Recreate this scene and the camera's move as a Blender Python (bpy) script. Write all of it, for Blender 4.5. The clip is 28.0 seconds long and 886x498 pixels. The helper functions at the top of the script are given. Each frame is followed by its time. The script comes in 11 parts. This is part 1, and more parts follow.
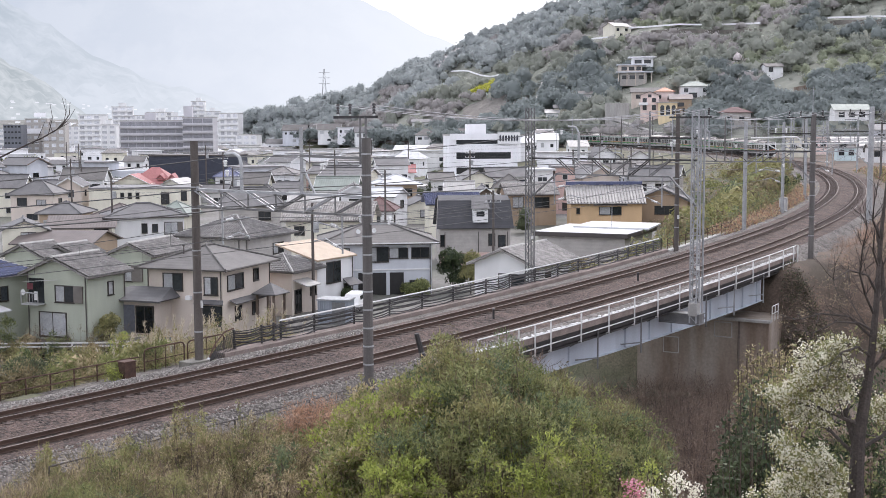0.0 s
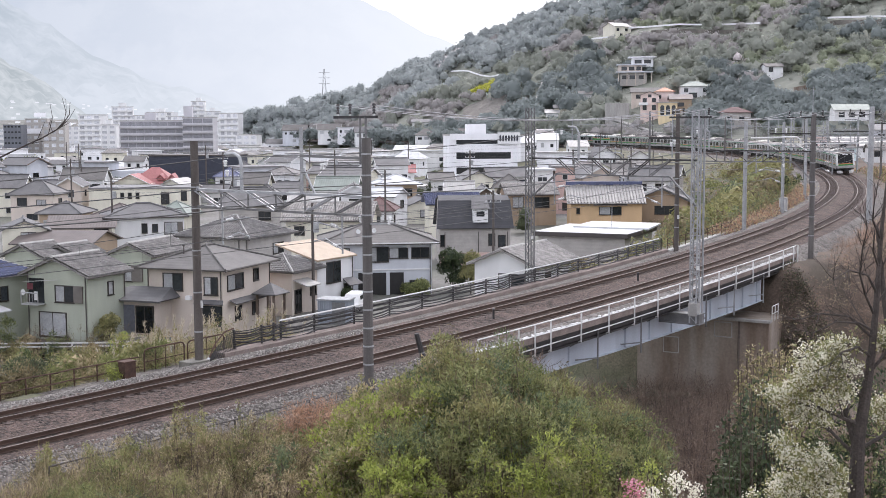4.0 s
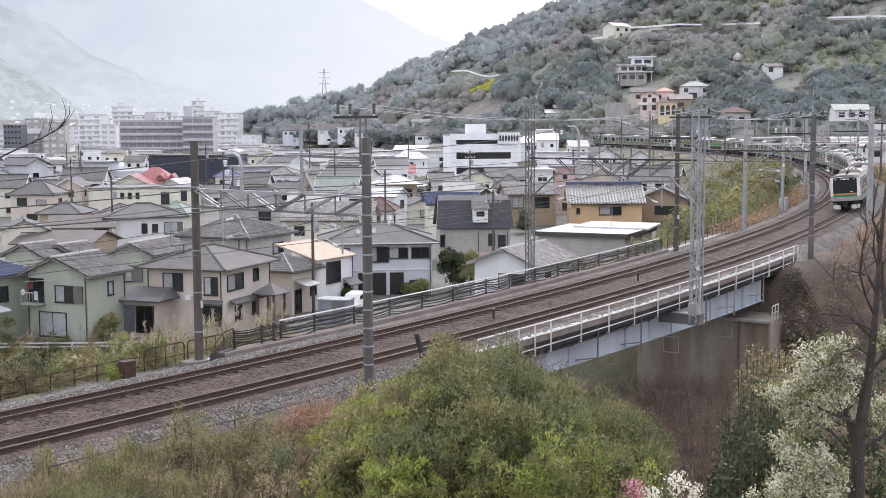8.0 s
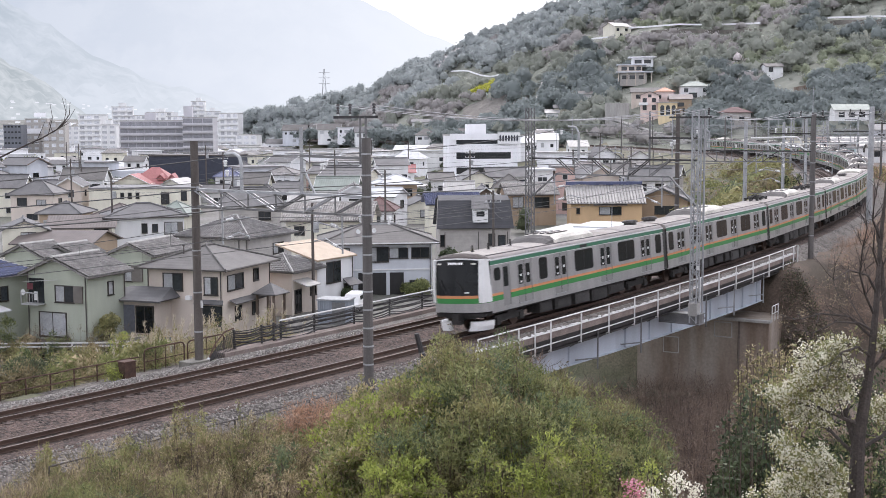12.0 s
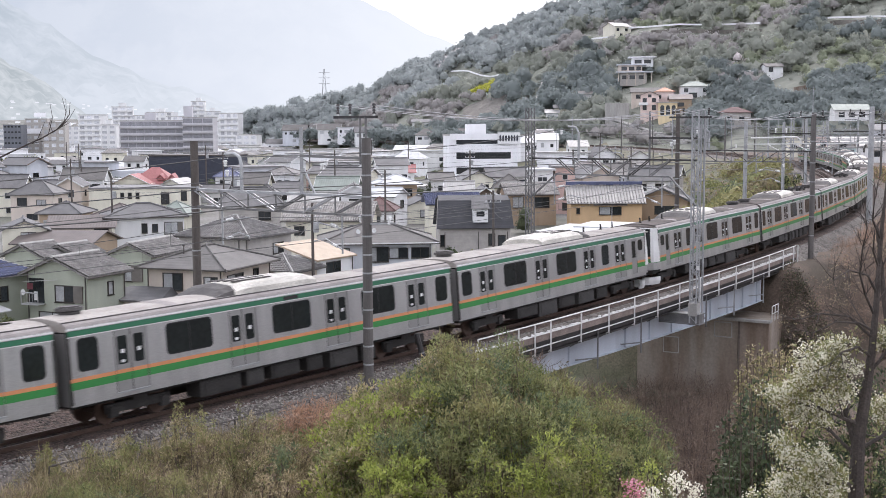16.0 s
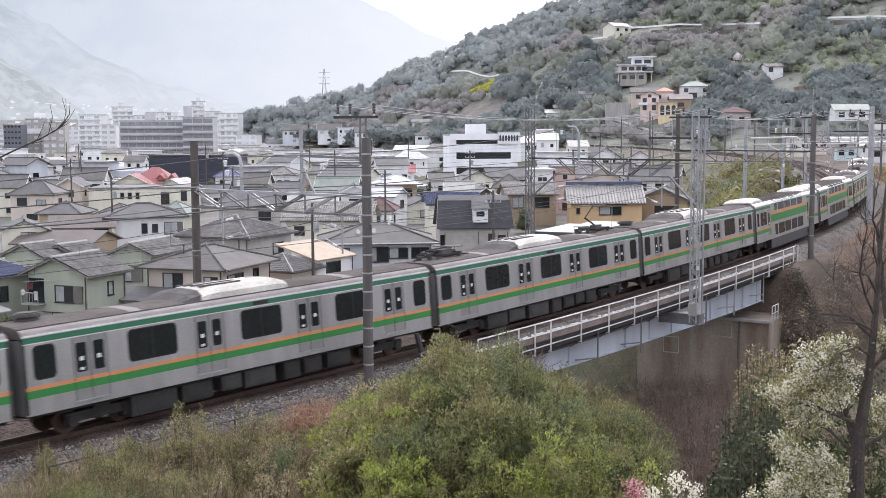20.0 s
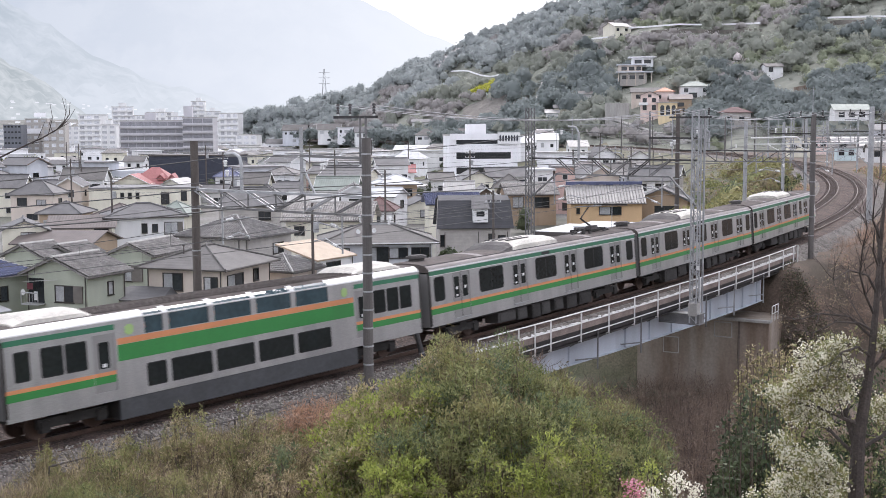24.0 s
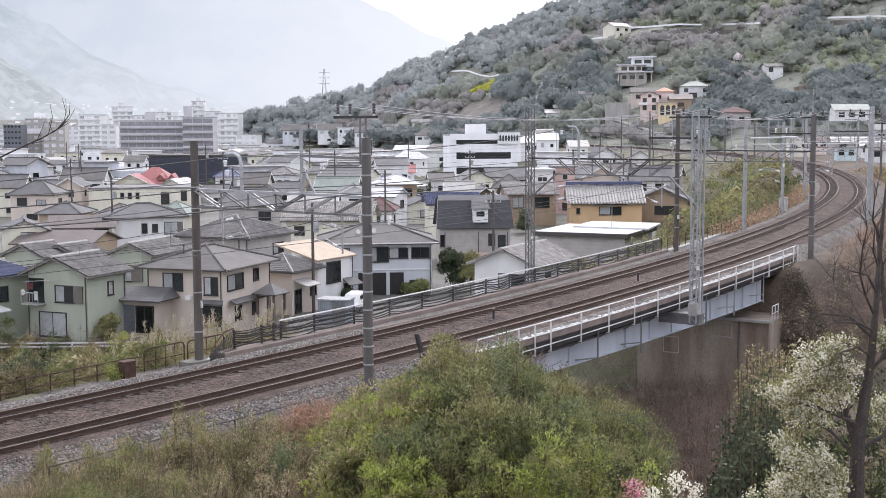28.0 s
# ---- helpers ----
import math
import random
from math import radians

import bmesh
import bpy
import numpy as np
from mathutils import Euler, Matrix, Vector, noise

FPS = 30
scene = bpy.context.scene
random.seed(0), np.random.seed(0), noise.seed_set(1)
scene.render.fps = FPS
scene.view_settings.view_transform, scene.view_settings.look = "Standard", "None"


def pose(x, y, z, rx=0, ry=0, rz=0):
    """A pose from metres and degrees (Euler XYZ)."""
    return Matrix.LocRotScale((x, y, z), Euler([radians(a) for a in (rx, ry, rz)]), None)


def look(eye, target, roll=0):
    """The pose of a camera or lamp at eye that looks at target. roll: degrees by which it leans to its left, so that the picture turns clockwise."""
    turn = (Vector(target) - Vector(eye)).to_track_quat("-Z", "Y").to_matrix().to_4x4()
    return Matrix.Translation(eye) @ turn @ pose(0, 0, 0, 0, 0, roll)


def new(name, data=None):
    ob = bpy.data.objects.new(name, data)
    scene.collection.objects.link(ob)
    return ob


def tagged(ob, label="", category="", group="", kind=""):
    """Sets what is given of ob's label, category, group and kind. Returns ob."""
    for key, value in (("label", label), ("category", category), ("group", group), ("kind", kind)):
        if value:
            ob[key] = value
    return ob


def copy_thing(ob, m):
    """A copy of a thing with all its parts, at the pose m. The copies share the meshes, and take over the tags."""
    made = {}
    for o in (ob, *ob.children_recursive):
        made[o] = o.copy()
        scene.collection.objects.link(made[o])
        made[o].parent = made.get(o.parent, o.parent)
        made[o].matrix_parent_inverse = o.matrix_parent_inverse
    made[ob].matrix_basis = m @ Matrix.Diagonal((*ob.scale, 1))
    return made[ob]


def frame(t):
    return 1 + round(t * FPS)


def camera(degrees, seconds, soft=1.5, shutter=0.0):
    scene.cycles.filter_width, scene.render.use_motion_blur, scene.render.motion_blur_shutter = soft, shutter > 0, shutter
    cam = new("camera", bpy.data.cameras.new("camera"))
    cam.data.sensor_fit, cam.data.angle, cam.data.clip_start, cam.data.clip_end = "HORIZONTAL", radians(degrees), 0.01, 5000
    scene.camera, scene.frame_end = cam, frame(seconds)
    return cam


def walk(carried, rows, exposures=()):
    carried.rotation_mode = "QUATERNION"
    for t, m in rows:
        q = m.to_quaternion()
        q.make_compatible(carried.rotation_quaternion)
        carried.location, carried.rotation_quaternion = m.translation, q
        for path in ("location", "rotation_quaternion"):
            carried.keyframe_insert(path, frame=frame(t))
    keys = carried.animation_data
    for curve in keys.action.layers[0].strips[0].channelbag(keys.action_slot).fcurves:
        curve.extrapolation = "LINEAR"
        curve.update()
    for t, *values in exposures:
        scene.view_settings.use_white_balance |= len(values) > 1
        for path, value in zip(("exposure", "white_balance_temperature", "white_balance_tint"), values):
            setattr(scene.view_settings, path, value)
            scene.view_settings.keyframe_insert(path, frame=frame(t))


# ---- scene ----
cam = camera(39.4, 28.0, soft=0.7, shutter=0.2)
EYE_Z = 9.674
eye_pose = pose(0, 0, EYE_Z, 84.32, 0, 0) @ pose(0, 0, 0, 0, 0, -0.28)
walk(cam, [(0.0, eye_pose), (28.0, eye_pose)], exposures=[(0.0, 0.61, 6350, 17), (28.0, 0.61, 6350, 17)])

# ---- light: bright haze, a high veiled sun ahead of the viewer ----
SUN_EL, SUN_AZ = radians(48), radians(20)      # azimuth from +y towards +x
world = bpy.data.worlds.new("hazy_sky")
scene.world = world
world.use_nodes = True
wn = world.node_tree.nodes
wl = world.node_tree.links
sky = wn.new("ShaderNodeTexSky")
sky.sky_type = "NISHITA"
sky.sun_disc = False
sky.sun_elevation = SUN_EL
sky.sun_rotation = SUN_AZ
sky.air_density, sky.dust_density, sky.ozone_density = 1.0, 3.0, 1.0
soften = wn.new("ShaderNodeHueSaturation")
soften.inputs["Saturation"].default_value = 0.35
wl.new(sky.outputs[0], soften.inputs["Color"])
wl.new(soften.outputs[0], wn["Background"].inputs["Color"])
wn["Background"].inputs["Strength"].default_value = 0.06
cloud = wn.new("ShaderNodeBackground")              # an even sheet of thin cloud
cloud.inputs["Color"].default_value = (0.90, 0.94, 1.0, 1)
cloud.inputs["Strength"].default_value = 0.82
both = wn.new("ShaderNodeAddShader")
wl.new(wn["Background"].outputs[0], both.inputs[0])
wl.new(cloud.outputs[0], both.inputs[1])
wl.new(both.outputs[0], wn["World Output"].inputs["Surface"])
sun_data = bpy.data.lights.new("sun", "SUN")
sun_data.energy, sun_data.angle, sun_data.color = 0.9, radians(18), (1.0, 0.97, 0.92)
sun = new("sun", sun_data)
sun_dir = Vector((math.sin(SUN_AZ) * math.cos(SUN_EL), math.cos(SUN_AZ) * math.cos(SUN_EL), math.sin(SUN_EL)))
sun.matrix_world = look(sun_dir * 300, (0, 0, 0))

# ---- materials ----
MATS = {}


def surf(name, col, rough=0.7, metal=0.0, scale=2.0, vary=0.25, fine=40.0, bump=0.15, rnd=0.0, island=0.0,
         col2=None, wave=None, spec=0.5, streak=False, emit=None):
    """A procedural surface: colour varied at two scales, with fine relief. wave=(axis, period, depth): ribs or tiles."""
    if name in MATS:
        return MATS[name]
    m = bpy.data.materials.new(name)
    m.use_nodes = True
    n, l = m.node_tree.nodes, m.node_tree.links
    b = n["Principled BSDF"]
    b.inputs["Roughness"].default_value = rough
    b.inputs["Metallic"].default_value = metal
    b.inputs["Specular IOR Level"].default_value = spec
    tc = n.new("ShaderNodeTexCoord")
    vec = tc.outputs["Object"]
    if streak:
        mp = n.new("ShaderNodeMapping")
        mp.inputs["Scale"].default_value = (1, 1, 0.18)
        l.new(vec, mp.inputs["Vector"])
        vec = mp.outputs[0]
    big = n.new("ShaderNodeTexNoise")
    big.inputs["Scale"].default_value = scale
    big.inputs["Detail"].default_value = 4
    small = n.new("ShaderNodeTexNoise")
    small.inputs["Scale"].default_value = fine
    small.inputs["Detail"].default_value = 3
    l.new(vec, big.inputs["Vector"])
    l.new(tc.outputs["Object"], small.inputs["Vector"])
    c2 = col2 or tuple(max(0.0, c * (1 - 0.75 * vary)) for c in col)
    ramp = n.new("ShaderNodeMapRange")
    ramp.inputs["From Min"].default_value, ramp.inputs["From Max"].default_value = 0.36, 0.64
    l.new(big.outputs["Fac"], ramp.inputs["Value"])
    mix = n.new("ShaderNodeMix")
    mix.data_type = "RGBA"
    mix.inputs["A"].default_value = (*c2, 1)
    mix.inputs["B"].default_value = (*col, 1)
    l.new(ramp.outputs[0], mix.inputs["Factor"])
    hsv = n.new("ShaderNodeHueSaturation")
    val = n.new("ShaderNodeMapRange")
    val.inputs["From Min"].default_value, val.inputs["From Max"].default_value = 0.3, 0.7
    val.inputs["To Min"].default_value, val.inputs["To Max"].default_value = 1 - vary * 0.6, 1 + vary * 0.6
    l.new(small.outputs["Fac"], val.inputs["Value"])
    value = val.outputs[0]
    for amount, node, socket in ((rnd, "ShaderNodeObjectInfo", "Random"), (island, "ShaderNodeNewGeometry", "Random Per Island")):
        if amount:
            info = n.new(node)
            mr = n.new("ShaderNodeMapRange")
            mr.inputs["To Min"].default_value, mr.inputs["To Max"].default_value = 1 - amount, 1 + amount
            l.new(info.outputs[socket], mr.inputs["Value"])
            mul = n.new("ShaderNodeMath")
            mul.operation = "MULTIPLY"
            l.new(value, mul.inputs[0])
            l.new(mr.outputs[0], mul.inputs[1])
            value = mul.outputs[0]
    l.new(value, hsv.inputs["Value"])
    l.new(mix.outputs["Result"], hsv.inputs["Color"])
    l.new(hsv.outputs[0], b.inputs["Base Color"])
    height = small.outputs["Fac"]
    if bump:
        bp = n.new("ShaderNodeBump")
        bp.inputs["Strength"].default_value = bump
        bp.inputs["Distance"].default_value = 0.03
        l.new(height, bp.inputs["Height"])
        normal = bp.outputs[0]
        if wave:
            axis, period, depth = wave
            wv = n.new("ShaderNodeTexWave")
            wv.bands_direction = axis
            wv.inputs["Scale"].default_value = 0.314 / period
            wv.inputs["Distortion"].default_value = 0.3
            wv.inputs["Detail"].default_value = 0
            l.new(tc.outputs["Object"], wv.inputs["Vector"])
            wb = n.new("ShaderNodeBump")
            wb.inputs["Strength"].default_value = 0.9
            wb.inputs["Distance"].default_value = depth
            l.new(wv.outputs["Fac"], wb.inputs["Height"])
            l.new(normal, wb.inputs["Normal"])
            normal = wb.outputs[0]
        l.new(normal, b.inputs["Normal"])
    if emit:
        l.new(hsv.outputs[0], b.inputs["Emission Color"])
        b.inputs["Emission Strength"].default_value = emit
    MATS[name] = m
    return m


def stone_bed(name, dark, light, size):
    """Crushed stone: each cell its own shade, dark gaps, real relief."""
    m = bpy.data.materials.new(name)
    m.use_nodes = True
    n, l = m.node_tree.nodes, m.node_tree.links
    b = n["Principled BSDF"]
    b.inputs["Roughness"].default_value = 0.9
    tc = n.new("ShaderNodeTexCoord")
    vo = n.new("ShaderNodeTexVoronoi")
    vo.inputs["Scale"].default_value = 1 / size
    no = n.new("ShaderNodeTexNoise")
    no.inputs["Scale"].default_value = 0.7
    no.inputs["Detail"].default_value = 5
    l.new(tc.outputs["Object"], vo.inputs["Vector"])
    l.new(tc.outputs["Object"], no.inputs["Vector"])
    sp = n.new("ShaderNodeSeparateColor")
    l.new(vo.outputs["Color"], sp.inputs[0])
    ad = n.new("ShaderNodeMath")
    ad.operation = "MULTIPLY_ADD"
    ad.inputs[1].default_value = 0.75
    l.new(sp.outputs[0], ad.inputs[0])
    hf = n.new("ShaderNodeMath")
    hf.operation = "MULTIPLY_ADD"
    hf.inputs[1].default_value, hf.inputs[2].default_value = 1.1, -0.45
    l.new(no.outputs["Fac"], hf.inputs[0])
    l.new(hf.outputs[0], ad.inputs[2])
    mx = n.new("ShaderNodeMix")
    mx.data_type = "RGBA"
    mx.inputs["A"].default_value, mx.inputs["B"].default_value = (*dark, 1), (*light, 1)
    l.new(ad.outputs[0], mx.inputs["Factor"])
    l.new(mx.outputs["Result"], b.inputs["Base Color"])
    bp = n.new("ShaderNodeBump")
    bp.inputs["Strength"].default_value = 1.0
    bp.inputs["Distance"].default_value = size * 0.9
    bp.invert = True
    l.new(vo.outputs["Distance"], bp.inputs["Height"])
    l.new(bp.outputs[0], b.inputs["Normal"])
    return m


# ---- mesh writing ----
class Mesh:
    """Collects vertices and faces of one part."""

    def __init__(self):
        self.v, self.f, self.k = [], [], []
        self.slot = 0

    def add(self, verts, faces):
        o = len(self.v)
        self.v.extend(tuple(p) for p in verts)
        self.f.extend(tuple(i + o for i in f) for f in faces)
        self.k.extend([self.slot] * len(faces))
        return self

    def weld(self):
        """Joins vertices that coincide."""
        seen, at = {}, []
        for p in self.v:
            at.append(seen.setdefault(tuple(round(c, 4) for c in p), len(seen)))
        self.v = list(seen)
        self.f = [tuple(at[i] for i in f) for f in self.f]
        return self

    def box(self, cx, cy, cz, sx, sy, sz, rz=0.0):
        c, s = math.cos(rz), math.sin(rz)
        p = []
        for dz in (-0.5, 0.5):
            for dx, dy in ((-0.5, -0.5), (0.5, -0.5), (0.5, 0.5), (-0.5, 0.5)):
                x, y = dx * sx, dy * sy
                p.append((cx + x * c - y * s, cy + x * s + y * c, cz + dz * sz))
        return self.add(p, [(3, 2, 1, 0), (4, 5, 6, 7), (0, 1, 5, 4), (1, 2, 6, 5), (2, 3, 7, 6), (3, 0, 4, 7)])

    def bar(self, a, b, w, h=None, up=(0, 0, 1)):
        """A square bar from a to b."""
        h = h or w
        a, b = Vector(a), Vector(b)
        d = (b - a).normalized()
        u = Vector(up)
        if abs(d.dot(u)) > 0.98:
            u = Vector((1, 0, 0))
        sd = d.cross(u).normalized() * (w / 2)
        tp = sd.cross(d).normalized() * (h / 2)
        p = [q + i * sd + j * tp for q in (a, b) for i, j in ((-1, -1), (1, -1), (1, 1), (-1, 1))]
        return self.add(p, [(3, 2, 1, 0), (4, 5, 6, 7), (0, 1, 5, 4), (1, 2, 6, 5), (2, 3, 7, 6), (3, 0, 4, 7)])

    def tube(self, pts, r, n=6, r2=None, cap=True):
        pts = [Vector(p) for p in pts]
        m = len(pts)
        o = []
        for i, p in enumerate(pts):
            d = (pts[min(i + 1, m - 1)] - pts[max(i - 1, 0)]).normalized()
            u = Vector((0, 0, 1)) if abs(d.z) < 0.95 else Vector((1, 0, 0))
            e = d.cross(u).normalized()
            f = e.cross(d)
            rad = r if r2 is None else r + (r2 - r) * i / (m - 1)
            for k in range(n):
                a = 2 * math.pi * k / n
                o.append(p + (e * math.cos(a) + f * math.sin(a)) * rad)
        fs = [(i * n + k, i * n + (k + 1) % n, (i + 1) * n + (k + 1) % n, (i + 1) * n + k) for i in range(m - 1) for k in range(n)]
        if cap:
            fs += [tuple(range(n))[::-1], tuple((m - 1) * n + k for k in range(n))]
        return self.add(o, fs)

    def rings(self, rings, closed=True, cap=True):
        """Joins rings of equal length into a skin."""
        n = len(rings[0])
        o = [p for r in rings for p in r]
        e = n if closed else n - 1
        fs = [(i * n + k, i * n + (k + 1) % n, (i + 1) * n + (k + 1) % n, (i + 1) * n + k) for i in range(len(rings) - 1) for k in range(e)]
        if cap:
            fs += [tuple(range(n))[::-1], tuple((len(rings) - 1) * n + k for k in range(n))]
        return self.add(o, fs)

    def slab(self, poly, t):
        """A plate of thickness t under a planar polygon."""
        poly = [Vector(p) for p in poly]
        nrm = (poly[1] - poly[0]).cross(poly[2] - poly[0]).normalized()
        low = [p - nrm * t for p in poly]
        n = len(poly)
        return self.add(poly + low, [tuple(range(n)), tuple(range(2 * n - 1, n - 1, -1))] + [(i, i + n, (i + 1) % n + n, (i + 1) % n) for i in range(n)])

    def data(self, name, *mats, smooth=False):
        me = bpy.data.meshes.new(name)
        me.from_pydata(self.v, [], self.f)
        for m in mats:
            me.materials.append(m)
        if len(mats) > 1:
            me.polygons.foreach_set("material_index", self.k)
        if smooth:
            me.polygons.foreach_set("use_smooth", [True] * len(self.f))
        me.update()
        return me


def part(name, mb, material, parent, label="", at=None, smooth=False):
    """Links one mesh object under a thing or under a part."""
    if isinstance(mb, Mesh):
        mats = material if isinstance(material, (list, tuple)) else [material]
        mb = mb.data(name, *mats, smooth=smooth)
    ob = new(name, mb)
    ob.parent = parent
    if at is not None:
        ob.matrix_basis = at
    if label:
        ob["label"] = label
    return ob


def thing(name, label, category, m=None, group="", kind="", mb=None, material=None, smooth=False):
    """A top-level thing: an Empty, or one mesh."""
    data = None
    if mb is not None:
        mats = material if isinstance(material, (list, tuple)) else [material]
        data = mb.data(name, *mats, smooth=smooth) if isinstance(mb, Mesh) else mb
    ob = new(name, data)
    if m is not None:
        ob.matrix_basis = m
    return tagged(ob, label, category, group, kind)


def raw_mesh(name, verts, faces, mats, mat_index=None, smooth=False):
    """A mesh straight from arrays (large scatters); faces is an (n, 3) or (n, 4) array."""
    me = bpy.data.meshes.new(name)
    verts = np.asarray(verts, dtype=np.float32)
    faces = np.asarray(faces, dtype=np.int32)
    n, k = faces.shape
    me.vertices.add(len(verts))
    me.vertices.foreach_set("co", verts.ravel())
    me.loops.add(n * k)
    me.loops.foreach_set("vertex_index", faces.ravel())
    me.polygons.add(n)
    me.polygons.foreach_set("loop_start", np.arange(0, n * k, k, dtype=np.int32))
    me.polygons.foreach_set("loop_total", np.full(n, k, dtype=np.int32))
    for m in mats:
        me.materials.append(m)
    if mat_index is not None:
        me.polygons.foreach_set("material_index", np.asarray(mat_index, dtype=np.int32))
    if smooth:
        me.polygons.foreach_set("use_smooth", np.ones(n, dtype=bool))
    me.update(calc_edges=True)
    return me


# ---- the railway's line: arc length s runs away from the viewer along the nearer track ----
GRADE, CANT, SPACING, GAUGE = 0.00706, 0.0712, 3.6, 1.067
BEND = (0.00285, 0.00253, 0.00248, 0.00247, 0.00236, 0.0023, 0.00243, 0.00264, 0.00287, 0.0031, 0.00333, 0.0035, 0.0036, 0.0036, 0.0036, 0.0036, 0.0036, 0.0036)
S0, S1 = -340, 660
LINE_S = np.arange(S0, S1 + 0.5, 1.0)
_k = np.interp(LINE_S, np.arange(len(BEND)) * 36.0, BEND)
_k[LINE_S < -40] = 0.0
_th = np.concatenate([[0], np.cumsum((_k[1:] + _k[:-1]) / 2)])
_th += 0.90264 - _th[-S0]
_x = np.concatenate([[0], np.cumsum((np.cos(_th[1:]) + np.cos(_th[:-1])) / 2)])
_y = np.concatenate([[0], np.cumsum((np.sin(_th[1:]) + np.sin(_th[:-1])) / 2)])
LINE_X, LINE_Y, LINE_H = _x - _x[-S0] - 8.73838, _y - _y[-S0] + 43.60123, _th


def on_line(s, lat=0.0, z=0.0):
    """World point at arc length s, lat metres to the viewer's side, z above the rails."""
    x, y, h = np.interp(s, LINE_S, LINE_X), np.interp(s, LINE_S, LINE_Y), np.interp(s, LINE_S, LINE_H)
    return Vector((x + math.sin(h) * lat, y - math.cos(h) * lat, z + GRADE * s))


def heading(s):
    return float(np.interp(s, LINE_S, LINE_H))


def line_coords(x, y):
    """Arc length and lateral offset of many points."""
    x, y = np.asarray(x, float), np.asarray(y, float)
    px, py, ps, ph = LINE_X[::4], LINE_Y[::4], LINE_S[::4], LINE_H[::4]
    s, lat = np.empty(len(x)), np.empty(len(x))
    for a in range(0, len(x), 20000):
        b = slice(a, a + 20000)
        i = np.argmin((x[b, None] - px) ** 2 + (y[b, None] - py) ** 2, axis=1)
        dx, dy = x[b] - px[i], y[b] - py[i]
        s[b] = ps[i] + dx * np.cos(ph[i]) + dy * np.sin(ph[i])
        lat[b] = dx * np.sin(ph[i]) - dy * np.cos(ph[i])
    return s, lat
# ---- surfaces of the place ----
M_SOIL = surf("scrub_soil", (0.15, 0.11, 0.085), 0.95, scale=0.35, vary=0.5, fine=9, bump=0.6, col2=(0.075, 0.06, 0.045))
M_TOWN = surf("town_ground", (0.20, 0.19, 0.18), 0.9, scale=0.08, vary=0.35, fine=2.5, bump=0.2, col2=(0.11, 0.115, 0.09))
M_FOREST = surf("hill_floor", (0.23, 0.235, 0.20), 0.95, scale=0.03, vary=0.3, fine=0.3, bump=0.3, col2=(0.165, 0.175, 0.14))
M_BANK = surf("bank_grass", (0.175, 0.155, 0.11), 0.95, scale=0.25, vary=0.5, fine=7, bump=0.6, col2=(0.09, 0.10, 0.055))
M_BALLAST = stone_bed("brown_ballast", (0.014, 0.010, 0.008), (0.165, 0.112, 0.092), 0.085)
M_BALLAST_GREY = stone_bed("grey_ballast", (0.035, 0.029, 0.026), (0.27, 0.245, 0.222), 0.085)
M_STONE = surf("loose_stone", (0.27, 0.25, 0.23), 0.9, scale=3, vary=0.3, fine=30, bump=0.2, island=0.55)
M_RAIL = surf("rusty_rail", (0.10, 0.062, 0.047), 0.6, 0.3, scale=3, vary=0.3, fine=60, bump=0.1)
M_RAILHEAD = surf("worn_rail_head", (0.17, 0.135, 0.115), 0.55, 0.35, scale=3, vary=0.2, fine=60, bump=0.05)
M_SLEEPER = surf("sleeper_concrete", (0.10, 0.075, 0.065), 0.9, scale=3, vary=0.4, fine=30, bump=0.3, rnd=0.2)
M_CONC = surf("stained_concrete", (0.36, 0.315, 0.27), 0.85, scale=0.55, vary=0.2, fine=6, bump=0.15, col2=(0.18, 0.125, 0.09), streak=True)
M_CONC_PALE = surf("pale_concrete", (0.42, 0.41, 0.39), 0.85, scale=1.2, vary=0.3, fine=20, bump=0.2, streak=True)
M_CONC_OLD = surf("grimy_concrete", (0.20, 0.19, 0.165), 0.9, scale=1.5, vary=0.4, fine=20, bump=0.3, streak=True)
M_KERB = surf("brown_kerb", (0.29, 0.235, 0.21), 0.9, scale=1.0, vary=0.4, fine=18, bump=0.4)
M_GIRDER = surf("pale_blue_steel_paint", (0.46, 0.50, 0.56), 0.5, scale=0.9, vary=0.2, fine=25, bump=0.05, streak=True)
M_DARKSTEEL = surf("dark_steel", (0.055, 0.052, 0.052), 0.55, 0.4, scale=2, vary=0.4, fine=30, bump=0.1)
M_GALV = surf("galvanised_steel", (0.40, 0.41, 0.42), 0.5, 0.5, scale=2, vary=0.3, fine=30, bump=0.08)
M_GALV_DULL = surf("dull_galvanised_steel", (0.21, 0.21, 0.21), 0.6, 0.4, scale=2, vary=0.35, fine=30, bump=0.1)
M_WHITEPAINT = surf("chalky_white_paint", (0.66, 0.66, 0.65), 0.6, scale=3, vary=0.2, fine=40, bump=0.08)
M_PIPE_DARK = surf("grey_joint", (0.16, 0.13, 0.115), 0.9, scale=3, vary=0.3, fine=30, bump=0.1)
M_RUST = surf("rusted_iron", (0.105, 0.06, 0.045), 0.85, 0.2, scale=4, vary=0.5, fine=40, bump=0.25)
M_WIRE = surf("weathered_wire", (0.10, 0.10, 0.10), 0.5, 0.6, scale=5, vary=0.2, fine=60, bump=0.02)
M_WIRE_PALE = surf("bright_wire", (0.42, 0.42, 0.43), 0.5, 0.5, scale=5, vary=0.15, fine=60, bump=0.02)
M_INSUL = surf("white_porcelain", (0.75, 0.75, 0.74), 0.25, scale=8, vary=0.1, fine=60, bump=0.02)
M_INSUL_DARK = surf("brown_porcelain", (0.035, 0.03, 0.03), 0.25, scale=8, vary=0.2, fine=60, bump=0.02)
